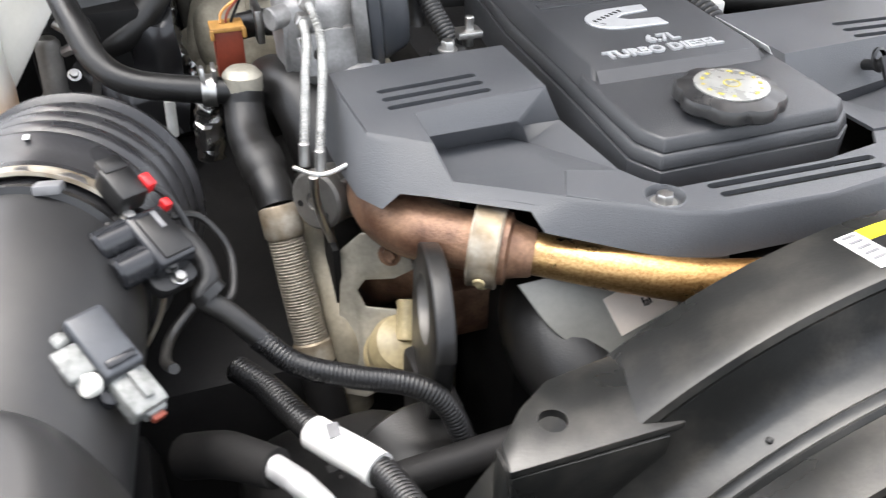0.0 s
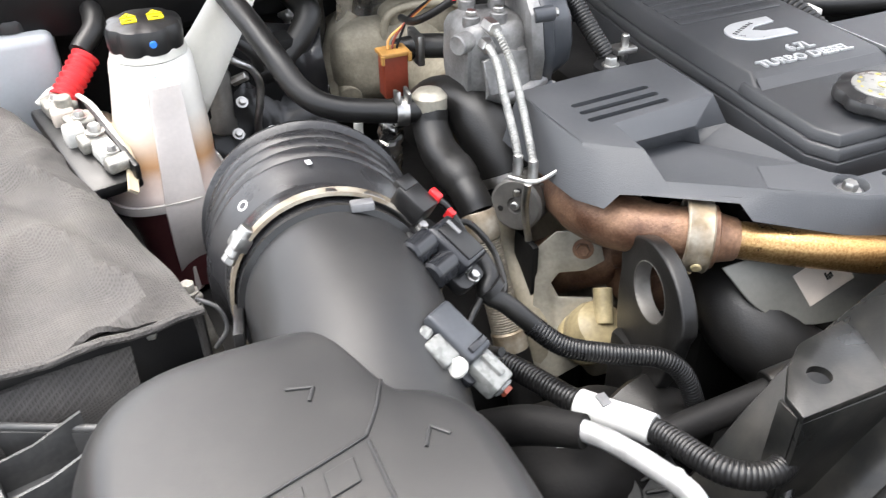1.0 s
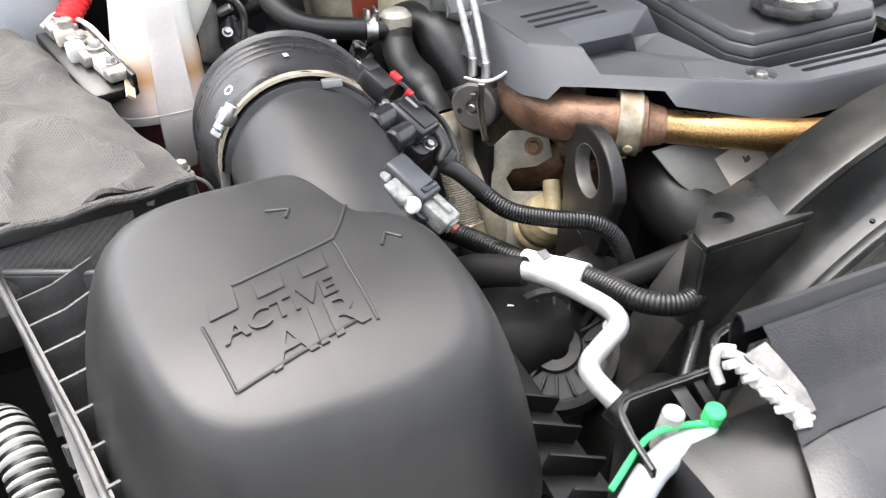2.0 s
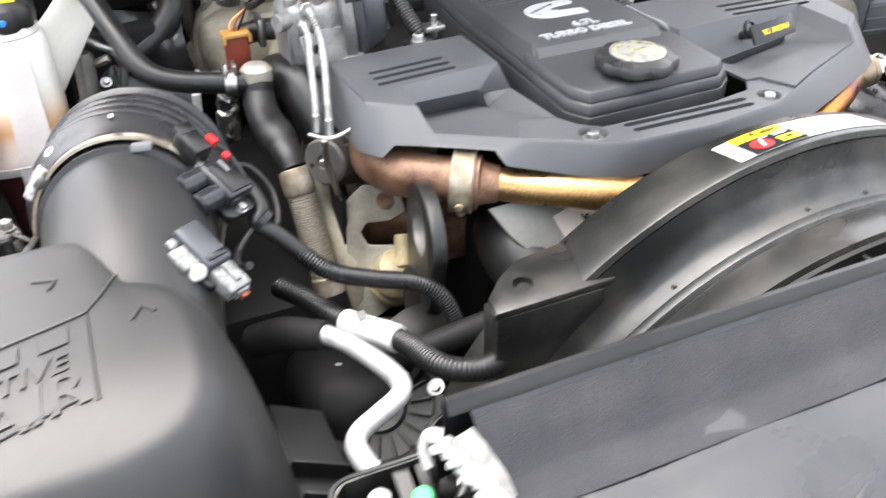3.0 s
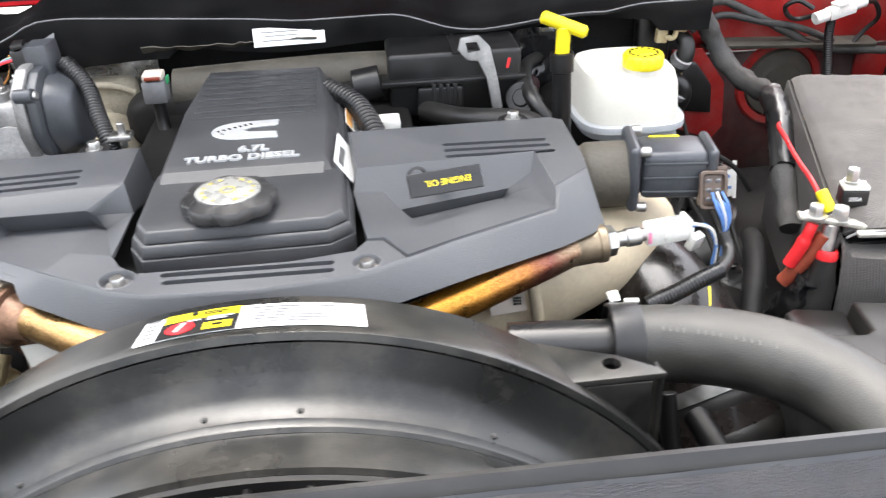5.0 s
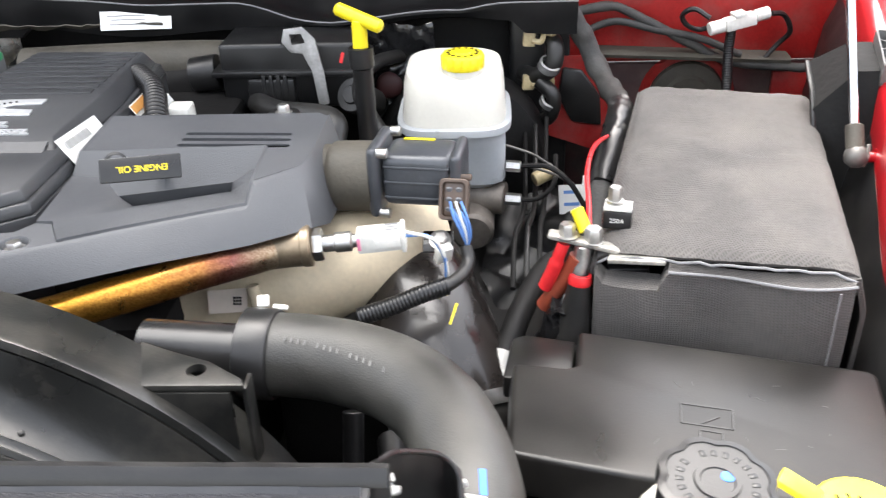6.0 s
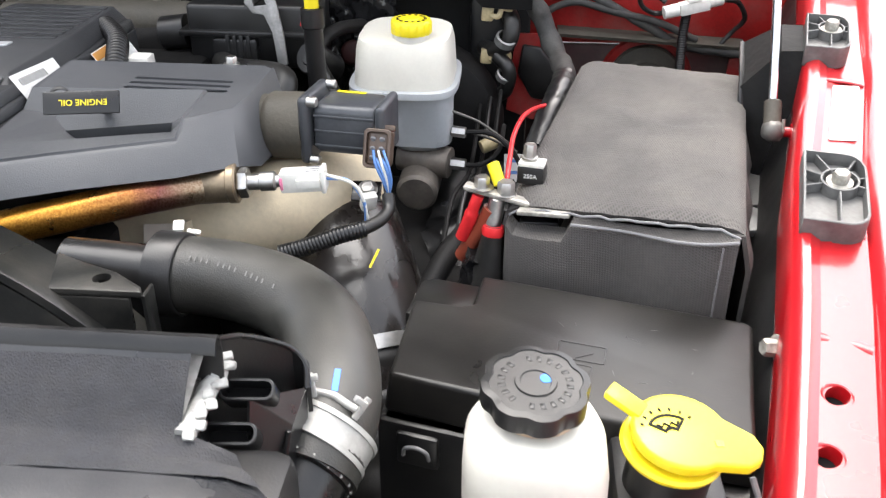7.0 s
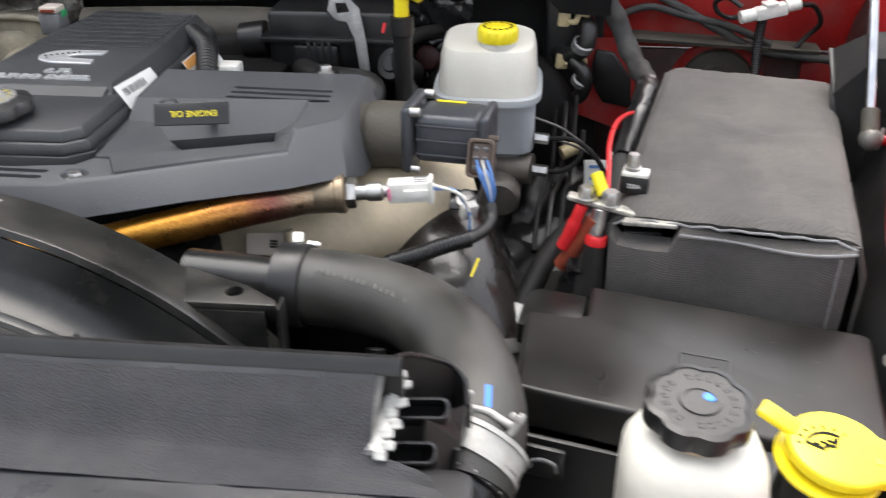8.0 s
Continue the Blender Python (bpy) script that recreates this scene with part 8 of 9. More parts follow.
part("splash_pin", rod((0.8850, 0.1390, 1.1530), (0.8790, 0.1190, 1.1080), 0.0018, 8), SATIN, rb)

# ---- brake reservoir, dipstick ----
br = thing("brake_reservoir", (0.865, 0.8, 1.02), "milky brake fluid reservoir with a yellow cap", "reservoir")
part("upper", loft(tank_rows([(1.1995, 0.866, 0.832, 0.0005, 0.0008, 1), (1.199, 0.866, 0.832, 0.02, 0.0217, 0.8), (1.1985, 0.866, 0.832, 0.050, 0.0558, 0.6), (1.195, 0.866, 0.832, 0.055, 0.0636, 0.55), (1.183, 0.866, 0.832, 0.058, 0.0682, 0.5), (1.142, 0.866, 0.832, 0.061, 0.0728, 0.5)]), closed=True), WHITE, br)
part("seam", loft(tank_rows([(1.142, 0.866, 0.832, 0.060, 0.0713, 0.5), (1.142, 0.866, 0.832, 0.067, 0.0822, 0.5), (1.134, 0.866, 0.832, 0.067, 0.0822, 0.5), (1.134, 0.866, 0.832, 0.06, 0.0713, 0.5)]), closed=True), GREYTANK, br)
part("lower", loft(tank_rows([(1.134, 0.866, 0.832, 0.062, 0.0744, 0.5), (1.122, 0.866, 0.832, 0.060, 0.0713, 0.5), (1.115, 0.880, 0.808, 0.046, 0.042, 0.55), (1.068, 0.886, 0.806, 0.040, 0.038, 0.6), (1.060, 0.886, 0.806, 0.03, 0.03, 0.7), (1.06, 0.886, 0.806, 0.005, 0.005, 1)]), closed=True), GREYTANK, br)
part("neck", rod((0.877, 0.792, 1.192), (0.877, 0.792, 1.204), 0.0225, 28), WHITE, br)
yc = part("cap", lathe([(0.0235, 0.0), (0.0245, 0.002), (0.0245, 0.014), (0.0225, 0.0165), (0.010, 0.017), (0.0095, 0.0182), (0, 0.0182)], pose(0.877, 0.792, 1.2035), 64, 16, 0.04), YELLOW, br, "yellow screw cap")
for k in range(14):
    a = 2 * math.pi * k / 14
    part("printed_bar", local_box(0.004, 0.0032, 0.0004, pose(0.877 + 0.0165 * math.cos(a), 0.792 + 0.0165 * math.sin(a), 1.2205, 0, 0, math.degrees(a) + 90), 0, 1), INK, yc)
mc = thing("master_cylinder", (0.9, 0.79, 0.98), "cast aluminium brake master cylinder with line fittings", "cylinder")
ALLOY = surface("weathered_alloy", (0.21, 0.185, 0.16), 0.5, metal=0.35, vary=0.3, scale=30, bump=0.3, bscale=200)
part("body", rod((0.86, 0.80, 1.045), (0.925, 0.785, 1.042), 0.020, 24), ALLOY, mc)
part("end", lathe([(0, 0.05), (0.022, 0.05), (0.026, 0.046), (0.026, 0.0)], axis_at((0.888, 0.80, 1.02), (-0.05, -1, -0.15)), 32), ALLOY, mc)
part("fitting", rod((0.925, 0.785, 1.042), (0.945, 0.783, 1.041), 0.0075, 6), STEEL, mc)
part("line", hose([(0.943, 0.783, 1.041), (0.965, 0.785, 1.042), (0.985, 0.80, 1.055), (0.99, 0.85, 1.07)], 0.0032, 8), DARK, mc)
part("fitting", rod((0.926, 0.79, 1.083), (0.944, 0.788, 1.082), 0.007, 6), STEEL, mc)
part("line", hose([(0.942, 0.788, 1.083), (0.975, 0.785, 1.083), (1.0, 0.77, 1.07), (1.02, 0.76, 1.04)], 0.0032, 8), DARK, mc)
part("thin_wire", hose([(0.926, 0.80, 1.105), (0.956, 0.80, 1.094), (0.975, 0.80, 1.082), (0.994, 0.80, 1.068), (1.004, 0.82, 1.05)], 0.0016, 8), CAN, mc)
part("thin_wire", hose([(0.921, 0.80, 1.080), (0.956, 0.80, 1.076), (0.985, 0.80, 1.066), (1.008, 0.80, 1.054)], 0.0018, 8), CAN, mc)
part("sensor", rod((0.962, 0.82, 1.05), (0.985, 0.83, 1.058), 0.009, 14), BRASS, mc)
single("brake_booster", lathe([(0, 0.0), (0.07, 0.0), (0.11, 0.012), (0.118, 0.03), (0.118, 0.06), (0.09, 0.09), (0, 0.1)], axis_at((0.87, 0.92, 1.03), (0, 1, 0)), 40), DARK, "round black brake booster on the firewall", "booster")
dip = thing("dipstick", (0.769, 0.75, 1.1), "yellow T-handle dipstick in a black tube", "dipstick")
part("handle", join(rod((0.744, 0.756, 1.2810), (0.794, 0.744, 1.2620), 0.0075, 18, 0.003), rod((0.769, 0.75, 1.27), (0.7685, 0.752, 1.236), 0.0082, 18, 0.001)), YELLOW, dip, "yellow T-handle")
part("tube", lathe([(0.0105, 0.0), (0.0135, -0.001), (0.0135, -0.022), (0.011, -0.024), (0.011, -0.2)], axis_at((0.7685, 0.7525, 1.240), (-0.02, 0.02, 1)), 24), BLACK, dip)

ev = thing("egr_valve", (0.82, 0.58, 1.12), "slate grey exhaust valve motor on a dusty cast neck", "valve")
part("neck", hose([(0.73, 0.60, 1.155), (0.765, 0.596, 1.158), (0.80, 0.590, 1.160)], lambda s: 0.034 - 0.12 * s * (s < 0.03), 28), OLIVE, ev)
em = pose(0.803, 0.589, 1.166, 0, 0, -8)
part("flange", local_box(0.012, 0.066, 0.070, em, 0.006, 3), SLATE, ev)
part("motor", local_box(0.066, 0.052, 0.050, em @ Matrix.Translation((0.040, -0.002, 0.002)), 0.008, 3), SLATE, ev)
for k in range(3):
    part("rib", local_box(0.062, 0.0535, 0.003, em @ Matrix.Translation((0.040, -0.002, -0.014 + 0.015 * k)), 0.001), SLATE, ev)
part("cap_plate", local_box(0.010, 0.056, 0.056, em @ Matrix.Translation((0.076, -0.002, 0.002)), 0.006, 3), SLATE, ev)
for y, z in ((-0.028, 0.030), (0.028, 0.030), (-0.028, -0.030)):
    q = em @ Vector((0.004, y, z))
    part("screw", rod(q, q + Vector((0.010, -0.002, 0)), 0.005, 12), STEEL, ev)
part("yellow_mark", local_box(0.030, 0.004, 0.001, em @ pose(0.035, 0.016, 0.0275), 0.0003, 1), YELLOW, ev)
BROWNPL = surface("brown_plug_plastic", (0.10, 0.068, 0.050), 0.4, vary=0.25, scale=50)
km = pose(0.8745, 0.552, 1.154, -20, 0, -8)
pk = part("plug", local_box(0.024, 0.022, 0.036, km, 0.005, 3), BROWNPL, ev, "brown plug")
part("rim", plate(rounded(-0.0135, 0.0135, -0.019, 0.019, 0.005), [rounded(-0.0105, 0.0105, -0.016, 0.016, 0.004)], -0.002, 0.002, 0.0008, 1, m=km @ pose(0, -0.0115, 0, 90)), BROWNPL, pk)
part("lock_bar", local_box(0.030, 0.005, 0.006, km @ pose(0, -0.004, 0.020), 0.0015), BROWNPL, pk)
for k in range(6):
    q = km @ Vector((-0.0045 + 0.009 * (k % 2), -0.0112, 0.009 - 0.009 * (k // 2)))
    part("pin_seal", lathe([(0, -0.0015), (0.0022, -0.0012), (0.0031, 0.0)], axis_at(q, (0.1, 1, 0.3)), 12), GREYPL, pk)
for k in range(5):
    part("wire", hose([(0.870 + 0.0024 * k, 0.537, 1.158 - 0.008 * (k % 2)), (0.873 + 0.003 * k, 0.530, 1.146), (0.880 + 0.002 * k, 0.528, 1.130), (0.885, 0.530, 1.112), (0.884, 0.528, 1.09)], 0.0014, 6), (BLUE, BLUE, NATURAL, BLUE, BLUE)[k], ev)
part("loom", hose([(0.884, 0.530, 1.115), (0.886, 0.520, 1.105), (0.880, 0.505, 1.100), (0.866, 0.489, 1.0975)], 0.0062, 12), RUBBER, ev)
part("loom_sleeve", loom([(0.868, 0.490, 1.098), (0.845, 0.482, 1.094), (0.82, 0.476, 1.086), (0.79, 0.470, 1.078)], 0.0085), SATIN, ev)
part("loom_clip", local_box(0.016, 0.010, 0.018, pose(0.862, 0.545, 1.10, 20, 0, 30), 0.002), NATURAL, ev, "white plastic clip")

down = thing("downpipe", (0.7, 0.56, 0.95), "tan dusty exhaust housing with a printed label", "pipe")
part("volute", lumpy(hose([(0.60, 0.545, 1.03), (0.66, 0.555, 1.045), (0.72, 0.57, 1.06), (0.79, 0.60, 1.075), (0.83, 0.64, 1.07)], 0.052, 28), 0.002, 30), TAN, down)
part("ridge", hose([(0.688, 0.505, 1.09), (0.692, 0.500, 1.06), (0.695, 0.502, 1.02)], 0.006, 10), TAN, down)
part("label", local_box(0.036, 0.022, 0.0008, pose(0.663, 0.5035, 1.074, 62, 0, 8), 0.0002, 1), BEIGELABEL, down, "white printed label")
for k in range(9):
    part("printed_mark", local_box(0.0022, 0.0022, 0.0004, pose(0.6695 + 0.0028 * (k % 3), 0.5015 + 0.0013 * (k // 3), 1.0722 + 0.0025 * (k // 3), 62, 0, 8), 0, 1), INK, down)
part("printed_bar", local_box(0.012, 0.0022, 0.0004, pose(0.653, 0.5010, 1.0722, 62, 0, 8), 0, 1), GREYPL, down)
GLOSSBROWN = surface("brownish_black_enamel", (0.015, 0.012, 0.011), 0.28, vary=0.4, scale=30, coat=0.25, dust=0.04)
duct = thing("charge_pipe", (0.88, 0.53, 0.95), "gloss black charge air pipe with a yellow paint mark", "pipe")
part("pipe", hose([(0.800, 0.66, 1.030), (0.822, 0.61, 1.028), (0.845, 0.555, 1.008), (0.868, 0.50, 0.965), (0.885, 0.45, 0.90)], 0.064, 48), GLOSSBROWN, duct)
pn = Vector((0.30, -0.42, 0.86)).normalized()
part("shield_bolt", hexbolt((0.858, 0.566, 1.103), (0, -0.6, 0.8), 0.007, 0.007, 1.5), STEEL, duct)
part("bolt_tab", local_box(0.030, 0.022, 0.004, pose(0.856, 0.570, 1.099, 40, 0, 0), 0.001), GLOSSBROWN, duct)
part("paint_mark", local_box(0.0026, 0.024, 0.0012, Matrix.Translation(Vector((0.852, 0.540, 0.998)) + pn * 0.0640) @ pose(0, 0, 0, 26, 19, -8), 0.0003, 1), YELLOW, duct, "yellow paint mark")
part("clamp", lathe([(0.0635, -0.007), (0.0665, -0.007), (0.0665, 0.007), (0.0635, 0.007)], axis_at((0.872, 0.49, 0.955), (0.28, -0.66, -0.70)), 48), STEEL, duct, "steel band clamp")
part("boot", hose([(0.872, 0.49, 0.955), (0.885, 0.455, 0.91), (0.90, 0.40, 0.84)], lambda s: 0.0625 + 0.003 * math.sin(s * 160), 36), RUBBER, duct)
single("cable_end", join(rod((0.914, 0.50, 1.000), (0.919, 0.512, 1.010), 0.0122, 14), rod((0.911, 0.492, 0.994), (0.914, 0.50, 1.000), 0.0132, 14)), GREYBAND, "pale cable sleeve beside the battery cables", "sleeve")
single("dark_cable", hose([(0.918, 0.51, 1.005), (0.94, 0.56, 1.035), (0.965, 0.62, 1.04), (0.99, 0.68, 1.02)], 0.012, 14), DARK, "thick black cable beside the battery", "cable")

# fan and pulleys glimpsed below the hose
fan = thing("fan", (0.75, 0.27, 0.9), "dark cooling fan blades below the radiator hose", "fan")
for k in range(5):
    part("blade", local_box(0.05, 0.004, 0.10, pose(0.70 + 0.035 * k, 0.30, 1.0 - 0.012 * k, 0, 14 + 10 * k, 30), 0.001), COWLPL, fan)
single("tensioner", join(rod((0.82, 0.40, 1.0), (0.83, 0.34, 0.99), 0.012, 14), rod((0.79, 0.40, 1.03), (0.79, 0.36, 0.96), 0.009, 14)), COWLPL, "small dark metal struts in the dark below the hose", "bracket")

# ---- firewall side things ----
hv = thing("heater_box", (0.66, 0.92, 1.08), "black plastic heater box with a pale bracket on the firewall", "heater box")
part("body", box(0.575, 0.745, 0.87, 0.96, 1.13, 1.212, 0.006, 3), BLACK, hv)
part("ledge", box(0.565, 0.75, 0.862, 0.90, 1.172, 1.18, 0.002), BLACK, hv)
part("port", rod((0.565, 0.90, 1.17), (0.53, 0.90, 1.165), 0.022, 20), BLACK, hv)
part("bracket", plate([(-0.012, 0.03), (0.010, 0.032), (0.024, 0.018), (0.032, -0.02), (0.036, -0.055), (0.024, -0.058), (0.018, -0.018), (0.008, 0.002), (-0.006, 0.004), (-0.016, 0.016)], [[(-0.006, 0.024), (0.008, 0.024), (0.012, 0.014), (-0.004, 0.012)]], -0.003, 0.003, 0.001, m=pose(0.677, 0.845, 1.204, 78, 0, 4) @ Matrix.Diagonal((1, 1.05, 1, 1))), CAST, hv, "pale metal bracket")
part("spool", rod((0.760, 0.885, 1.128), (0.7428, 0.85, 1.152), 0.0195, 24), RUBBER, hv)
for k in range(4):
    part("connector_ridge", box(0.628 + 0.009 * k, 0.633 + 0.009 * k, 0.856, 0.864, 1.135, 1.176, 0.001), BLACK, hv)
part("connector_block", box(0.610, 0.668, 0.858, 0.872, 1.128, 1.171, 0.003), SATIN, hv)
part("strap", box(0.656, 0.666, 0.860, 0.964, 1.2125, 1.2145, 0.0006), SATIN, hv)
part("red_mark", local_box(0.004, 0.016, 0.0008, pose(0.728, 0.8695, 1.195, 80, 15, 0), 0.0003, 1), REDPL, hv, "red crayon mark")
part("wheel", lathe([(0, 0.016), (0.010, 0.016), (0.012, 0.013), (0.020, 0.013), (0.022, 0.010), (0.022, 0.0)], axis_at((0.7450, 0.8545, 1.149), (-0.42, -0.85, 0.5)), 28), RUBBER, hv)
for pts, r, mt, nm in (([(0.50, 0.80, 1.20), (0.53, 0.76, 1.195), (0.545, 0.72, 1.185), (0.555, 0.685, 1.17)], 0.013, BLACK, "fuel_loom"), ([(0.30, 0.93, 1.165), (0.40, 0.932, 1.168), (0.52, 0.935, 1.17), (0.62, 0.94, 1.165), (0.72, 0.95, 1.15)], 0.030, OLIVE, "rear_pipe"), ([(0.62, 0.86, 1.14), (0.66, 0.80, 1.15), (0.73, 0.745, 1.16), (0.735, 0.72, 1.14)], 0.014, RUBBER, "rear_hose"), ([(-0.05, 0.95, 1.12), (0.0, 0.94, 1.14), (0.04, 0.96, 1.18), (0.03, 1.0, 1.2)], 0.016, RUBBER, "rear_hose"), ([(0.78, 0.80, 1.12), (0.75, 0.84, 1.16), (0.76, 0.92, 1.17), (0.80, 1.0, 1.16)], 0.009, RUBBER, "rear_hose")):
    single(nm, loom(pts, r, 0.006, 0.0015) if nm == "fuel_loom" else hose(pts, r, 18), mt, "black corrugated loom behind the centre cover" if nm == "fuel_loom" else "dark pipe running along the firewall" if nm == "rear_pipe" else "black rubber hose near the firewall", "hose")
single("tan_plug", box(0.555, 0.58, 0.72, 0.745, 1.165, 1.185, 0.003), NATURAL, "pale plug on the intake behind the wing", "connector")
WRAPBLACK = surface("black_plastic_wrap", (0.006, 0.006, 0.0065), 0.34, vary=0.3, scale=30, spec=0.35)
CRINKLE = surface("shiny_black_wrap", (0.016, 0.016, 0.017), 0.2, vary=0.3, scale=40, coat=0.4)
foil = lumpy(lumpy(loft([[(0.735 + 0.0025 * i, 0.985 - 0.0004 * j, 1.05 + 0.004 * j) for j in range(40)] for i in range(40)], thick=0.002), 0.007, 38), 0.004, 90)
single("foil_blanket", foil, CRINKLE, "crinkled shiny black insulation on the firewall", "insulation")
foil = lumpy(loft([[(0.08 + 0.01 * i, 0.985, 1.14 + 0.01 * j) for j in range(8)] for i in range(20)], thick=0.002), 0.006, 45)
single("foil_blanket", foil, FOIL, "crinkled silver foil insulation on the firewall", "insulation")
foil = lumpy(loft([[(-0.09 + 0.008 * i, 0.90 + 0.004 * j, 1.03 + 0.012 * j) for j in range(14)] for i in range(18)], thick=0.002), 0.016, 26)
single("foil_blanket", foil, GLOSS, "crinkled shiny black insulation behind the turbocharger", "insulation")
foil = lumpy(loft([[(0.905 + 0.009 * i, 0.64 + 0.012 * j, 0.945 + 0.003 * j + 0.002 * i) for j in range(18)] for i in range(12)], thick=0.002), 0.018, 32)
single("foil_blanket", foil, WRAPBLACK, "crinkled shiny black insulation between the reservoir and the battery", "insulation")
single("rubber_plug", lathe([(0, 0.006), (0.013, 0.006), (0.017, 0.003), (0.018, 0.0)], axis_at((0.7726, 0.968, 1.1258), (0.1, -1, 0.3)), 28), surface("dark_red_rubber", (0.045, 0.008, 0.008), 0.6, vary=0.3, scale=30), "dark red round plug in the firewall insulation", "plug")
for k in range(3):
    single("brake_line", hose([(0.93 + 0.014 * k, 0.62, 1.015), (0.935 + 0.014 * k, 0.70, 1.035 + 0.006 * k), (0.95 + 0.012 * k, 0.80, 1.03), (0.955 + 0.014 * k, 0.93, 1.07 + 0.01 * k)], 0.0030, 8), (DARK, RUBBER, DARK)[k], "thin dark brake line beside the battery", "pipe")
acl = thing("refrigerant_lines", (1.0, 0.95, 1.05), "black refrigerant hoses with gold brackets and white bands", "hose")
part("hose", hose([(0.955, 1.0, 1.13), (0.97, 0.97, 1.135), (0.99, 0.955, 1.15), (0.994, 0.96, 1.175), (0.985, 0.985, 1.19)], 0.0115, 16), RUBBER, acl)
part("hose", hose([(0.975, 0.99, 1.06), (0.99, 0.955, 1.085), (0.992, 0.945, 1.115), (0.975, 0.96, 1.13)], 0.010, 16), RUBBER, acl)
part("band", lathe([(0.0118, -0.006), (0.0145, -0.005), (0.0145, 0.005), (0.0118, 0.006)], axis_at((0.986, 0.952, 1.154), (0.3, -0.4, 0.8)), 24), CAST, acl, "bright alloy union")
part("band", lathe([(0.0105, -0.005), (0.0135, -0.004), (0.0135, 0.004), (0.0105, 0.005)], axis_at((0.988, 0.949, 1.106), (0.3, -0.5, 0.8)), 24), CAST, acl, "bright alloy union")
for z in (1.186, 1.127):
    part("gold_bracket", local_box(0.016, 0.010, 0.020, pose(0.960, 0.968, z, 0, 4, 5), 0.002), BRASS, acl, "gold plated bracket")
    part("gold_hook", hose([(0.965, 0.964, z - 0.002), (0.975, 0.96, z - 0.002), (0.980, 0.962, z + 0.008), (0.990, 0.964, z + 0.006), (0.992, 0.966, z - 0.002)], 0.0038, 8), BRASS, acl, "gold plated bracket")
part("block", box(0.935, 0.985, 0.995, 1.02, 1.05, 1.21, 0.008, 3), BLACK, acl)
GREYPAD = surface("weathered_grey_plastic", (0.15, 0.15, 0.148), 0.5, vary=0.4, scale=40, bump=0.3, dust=0.25)
# ---- fender pads, strut, brackets ----
for u, ext_, shift, small in ((0.465, 0.050, 0.0, 1.0), (0.74, 0.042, -0.012, 0.86)):
    p = rail_at(u)
    slope = math.degrees(math.atan2(rail_at(u + 0.05).z - rail_at(u - 0.05).z, 0.1))
    turn = -math.degrees(math.atan2(rail_at(u + 0.05).x - rail_at(u - 0.05).x, 0.1))
    pm = Matrix.Translation((p.x + 0.032 + shift, u, p.z + 0.012)) @ pose(0, 0, 0, 0, 0, turn) @ pose(0, 0, 0, slope, 0, 0) @ Matrix.Diagonal((small, 1, 1, 1))
    pad = thing("fender_pad", pm.translation - Vector((0, 0, 0.01)), "black ribbed plastic pad bolted to the red fender", "pad", "pads on the fender")

    def pad_line(g, low=0.0):
        """The pad's outline: square towards the engine, rounded towards the wing."""
        x0, x1, y0, y1, r = -0.029 + g, 0.023 - g, -ext_ + g, ext_ - g, 0.017 - g
        out = [(x0, y1), (x0, y0)]
        out += [(x1 - r + r * math.cos(radians(a)), y0 + r + r * math.sin(radians(a))) for a in range(-90, 1, 18)]
        out += [(x1 - r + r * math.cos(radians(a)), y1 - 1.4 * r + 1.4 * r * math.sin(radians(a))) for a in range(0, 91, 18)]
        return out

    part("frame", plate(pad_line(0.0), [pad_line(0.0024)], -0.018, 0.006, 0.0008, 1, m=pm), GREYPAD, pad)
    part("floor", plate(pad_line(0.0026), (), -0.012, -0.006, m=pm), GREYPAD, pad)
    bx, by = 0.001, 0.012
    for a in (20, 68, 118, 160, 205, 270, 340):
        ca, sa_ = math.cos(radians(a)), math.sin(radians(a))
        reach = min((0.022 - bx) / ca if ca > 0.01 else ((-0.028 - bx) / ca if ca < -0.01 else 9), (ext_ - 0.003 - by) / sa_ if sa_ > 0.01 else ((-ext_ + 0.003 - by) / sa_ if sa_ < -0.01 else 9))
        mid_ = (0.013 + reach) / 2
        part("rib", local_box(reach - 0.013, 0.0018, 0.0095, pm @ pose(bx + mid_ * ca, by + mid_ * sa_, -0.001, 0, 0, a), 0.0005, 1), GREYPAD, pad)
    part("ring_rib", lathe([(0.0140, -0.006), (0.0142, 0.0045), (0.0158, 0.0045), (0.0162, -0.006)], pm @ pose(bx, by, 0), 28), GREYPAD, pad)
    part("boss", lathe([(0.0070, 0.002), (0.0105, 0.002), (0.0115, -0.006)], pm @ pose(bx, by, 0), 24), GREYPAD, pad)
    part("bolt", hexbolt(pm @ Vector((bx, by, 0.001)), pm.to_3x3() @ Vector((0, 0, 1)), 0.0072, 0.011, 1.55), LUG, pad, "zinc bolt")
seal = thing("fender_seal", (1.28, 0.68, 1.1), "black rubber splash flap between battery and fender", "flap")
part("flap", loft([[(1.262, 0.80, 1.20), (1.300, 0.79, 1.225), (1.322, 0.785, 1.226)], [(1.250, 0.73, 1.17), (1.285, 0.72, 1.214), (1.306, 0.715, 1.216)], [(1.252, 0.70, 1.10), (1.278, 0.69, 1.13), (1.301, 0.685, 1.135)], [(1.258, 0.69, 0.99), (1.28, 0.68, 1.0), (1.295, 0.68, 1.0)]], thick=0.004), FIREWALL, seal)
part("fold", hose([(1.262, 0.80, 1.20), (1.252, 0.735, 1.172), (1.253, 0.703, 1.10), (1.258, 0.692, 1.0)], 0.003, 8), RUBBER, seal)
strut = thing("hood_strut", (1.25, 0.62, 1.16), "chrome gas strut on a ball mount", "strut")
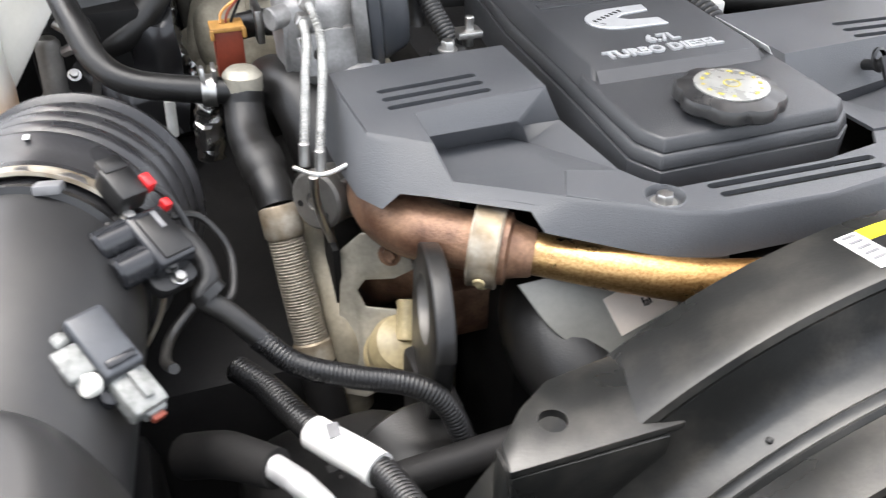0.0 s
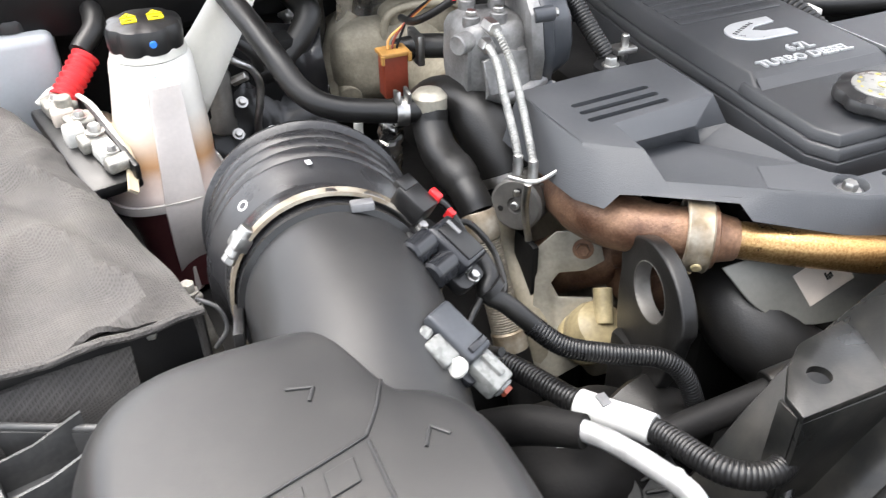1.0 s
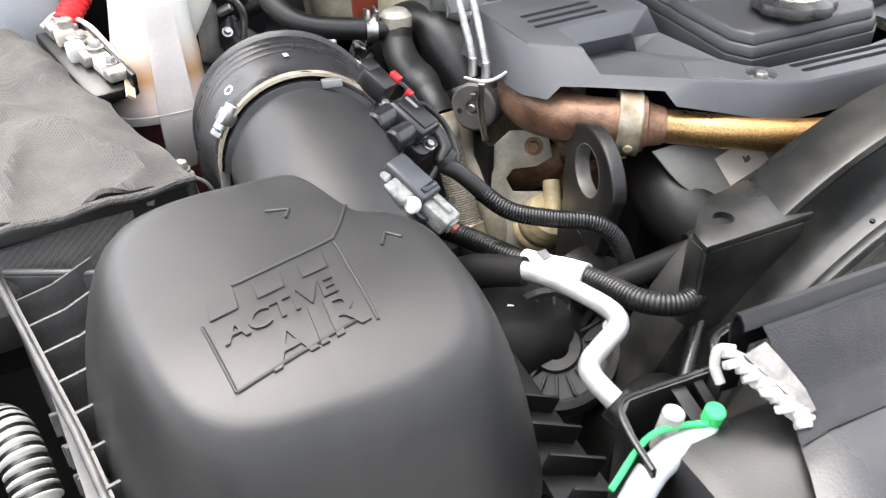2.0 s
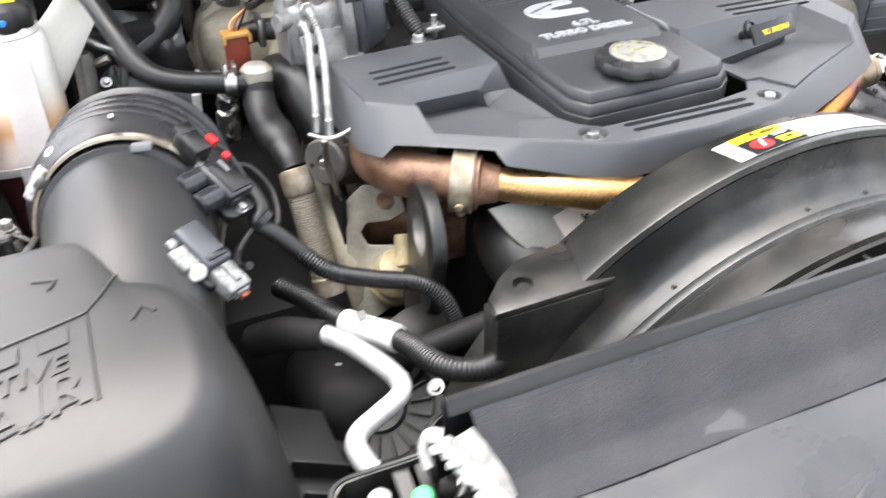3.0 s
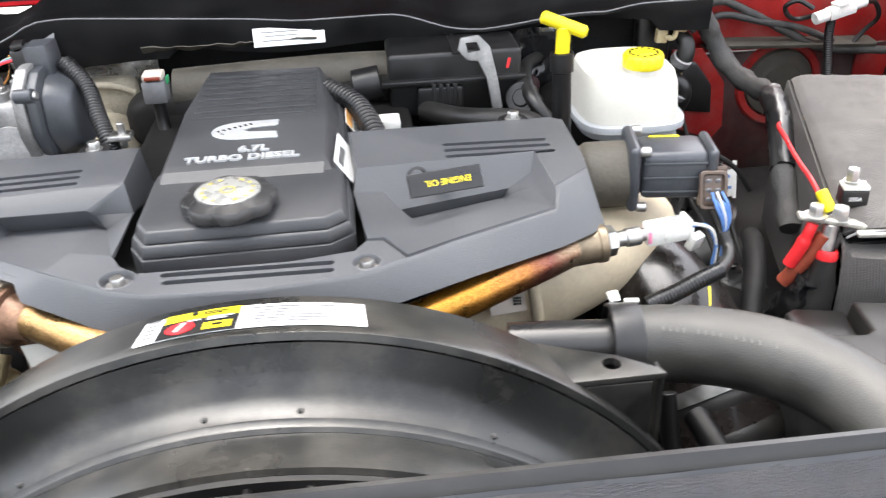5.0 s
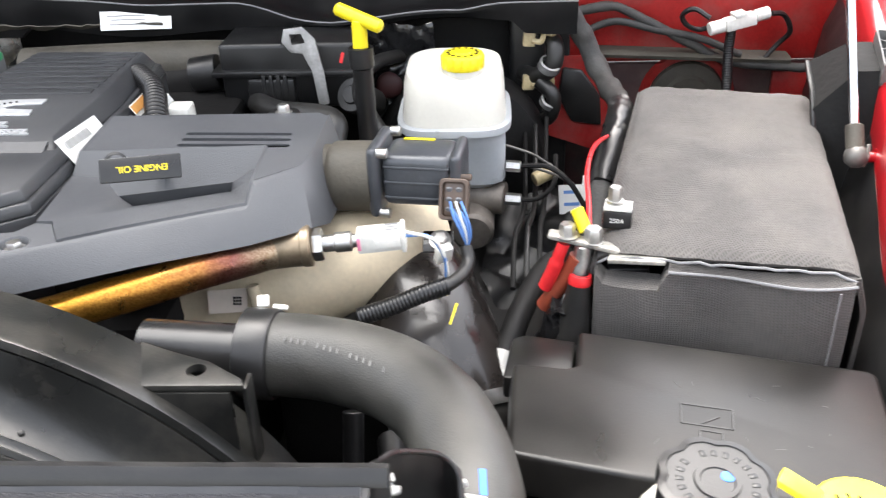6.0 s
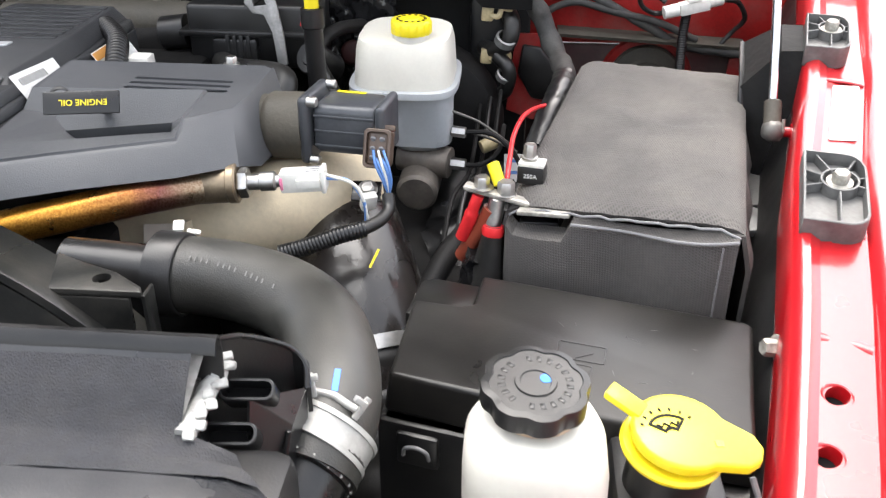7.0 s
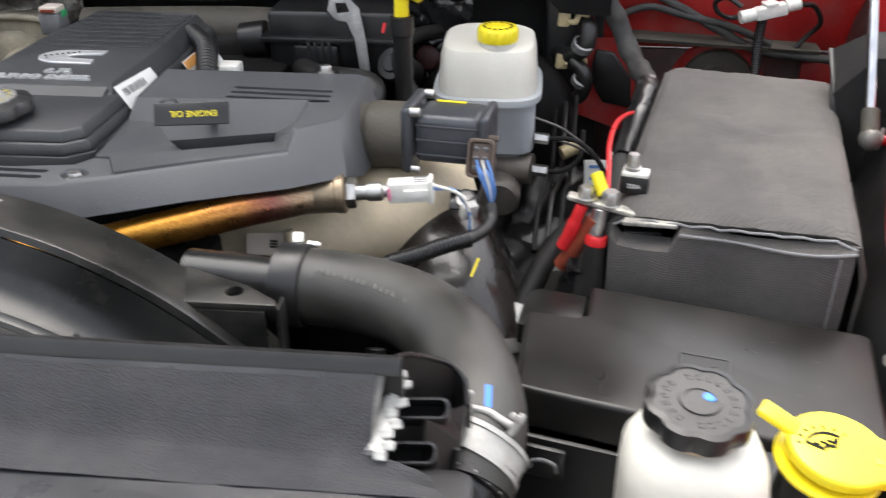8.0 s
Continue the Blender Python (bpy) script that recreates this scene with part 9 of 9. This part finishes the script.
sa, sdv = Vector((1.268, 0.649, 1.156)), Vector((0.045, 0.62, 0.78)).normalized()
part("rod", rod(sa + sdv * 0.02, sa + sdv * 0.62, 0.0047, 18), CHROME, strut)
part("socket", rod(sa - sdv * 0.004, sa + sdv * 0.026, 0.0088, 18), OLIVE, strut)
part("socket_ball", lathe([(0, -0.011), (0.007, -0.009), (0.0115, -0.003), (0.0115, 0.004), (0.008, 0.010), (0, 0.011)], axis_at(sa - sdv * 0.006, (1, 0, 0)), 20), CAN, strut)
part("spring_clip", sweep([sa + Vector((0.008, -0.009, 0.010)), sa + Vector((0.009, -0.011, -0.002)), sa + Vector((0.006, -0.010, -0.013))], 0.0016, 8), LUG, strut)
part("ball_stud", join(rod(sa - sdv * 0.006, sa + Vector((0.022, -0.004, -0.006)), 0.0055, 14), rod(sa + Vector((0.018, -0.004, -0.006)), sa + Vector((0.034, -0.004, -0.006)), 0.0095, 14)), RED, strut)
gl = thing("ground_bolt", (1.215, 0.343, 1.05), "galvanised bolt on a bracket at the inner fender", "bolt")
part("head", hexbolt((1.212, 0.343, 1.087), (-1, -0.2, 0.15), 0.0072, 0.012, 1.5), LUG, gl)
part("bracket", local_box(0.006, 0.03, 0.10, pose(1.209, 0.325, 1.045, 0, 6, -12), 0.002), DUSTY, gl)
tr = thing("battery_tray", (1.23, 0.56, 1.0), "black plastic battery tray edge with bolt holes", "tray")
part("ledge", plate([(1.236, 0.55), (1.300, 0.57), (1.290, 0.62), (1.318, 0.73), (1.272, 0.745)], [slot(1.256, 0.606, 1.266, 0.608, 0.0045)], 1.075, 1.083, 0.001), GREYBASE, tr)
part("wall", box(1.0, 1.24, 0.44, 0.80, 0.82, 0.95, 0.01), BLACK, tr)
for k in range(2):
    single("grommet", lathe([(0.010, 0.0), (0.013, 0.002), (0.013, 0.004), (0.009, 0.006), (0, 0.006)], axis_at((1.372 + 0.02 * k, 0.86 + 0.09 * k, 1.275), (0, -0.2, 1)), 20), INK, "dark hole plug in the red fender", "plug")

# ---- along the firewall ----
tape = thing("cowl_tape", (0.15, 0.94, 1.23), "strip of grey tape across the black cowl", "tape")
part("strip", local_box(0.017, 0.060, 0.0012, pose(0.150, 0.9425, 1.236, 62, 0, -18), 0.0004, 1), GREYPL, tape)
lampc = thing("drain_plug", (0.05, 0.93, 1.23), "white oval cowl drain plug with a red tip", "plug")
part("body", lathe([(0, 0.014), (0.008, 0.013), (0.011, 0.008), (0.012, 0.0)], axis_at((0.044, 0.937, 1.246), (-0.25, -1, 0.3)) @ Matrix.Diagonal((1.7, 1, 1, 1)), 24), NATURAL, lampc)
part("tip", lathe([(0, 0.006), (0.004, 0.005), (0.005, 0.0)], axis_at((0.052, 0.930, 1.236), (0.1, -1, 0)), 14), REDPL, lampc, "red tip")
seam_foil = lumpy(loft([[(0.262 + 0.009 * i, 0.952 - 0.004 * j, 1.214 + 0.003 * j) for j in range(4)] for i in range(26)], thick=0.0015), 0.004, 60)
single("foil_blanket", seam_foil, OLIVE, "crinkled dull foil edge along the cowl", "insulation")
pip = thing("foil_pipe", (0.04, 1.0, 1.1), "crumpled foil-wrapped pipe beside the turbocharger", "pipe")
part("wrap", lumpy(lumpy(hose([(0.034, 1.005, 1.175), (0.036, 1.0, 1.150), (0.040, 1.0, 1.114), (0.047, 1.0, 1.080), (0.056, 0.995, 1.050)], lambda s: 0.017 + 0.003 * math.sin(s * 70), 28, 14), 0.006, 55), 0.003, 150), FOIL, pip)
part("dark_pipe", hose([(0.062, 1.01, 1.185), (0.064, 1.01, 1.15), (0.070, 1.01, 1.10), (0.085, 1.0, 1.06)], 0.010, 14), OLIVE, pip)
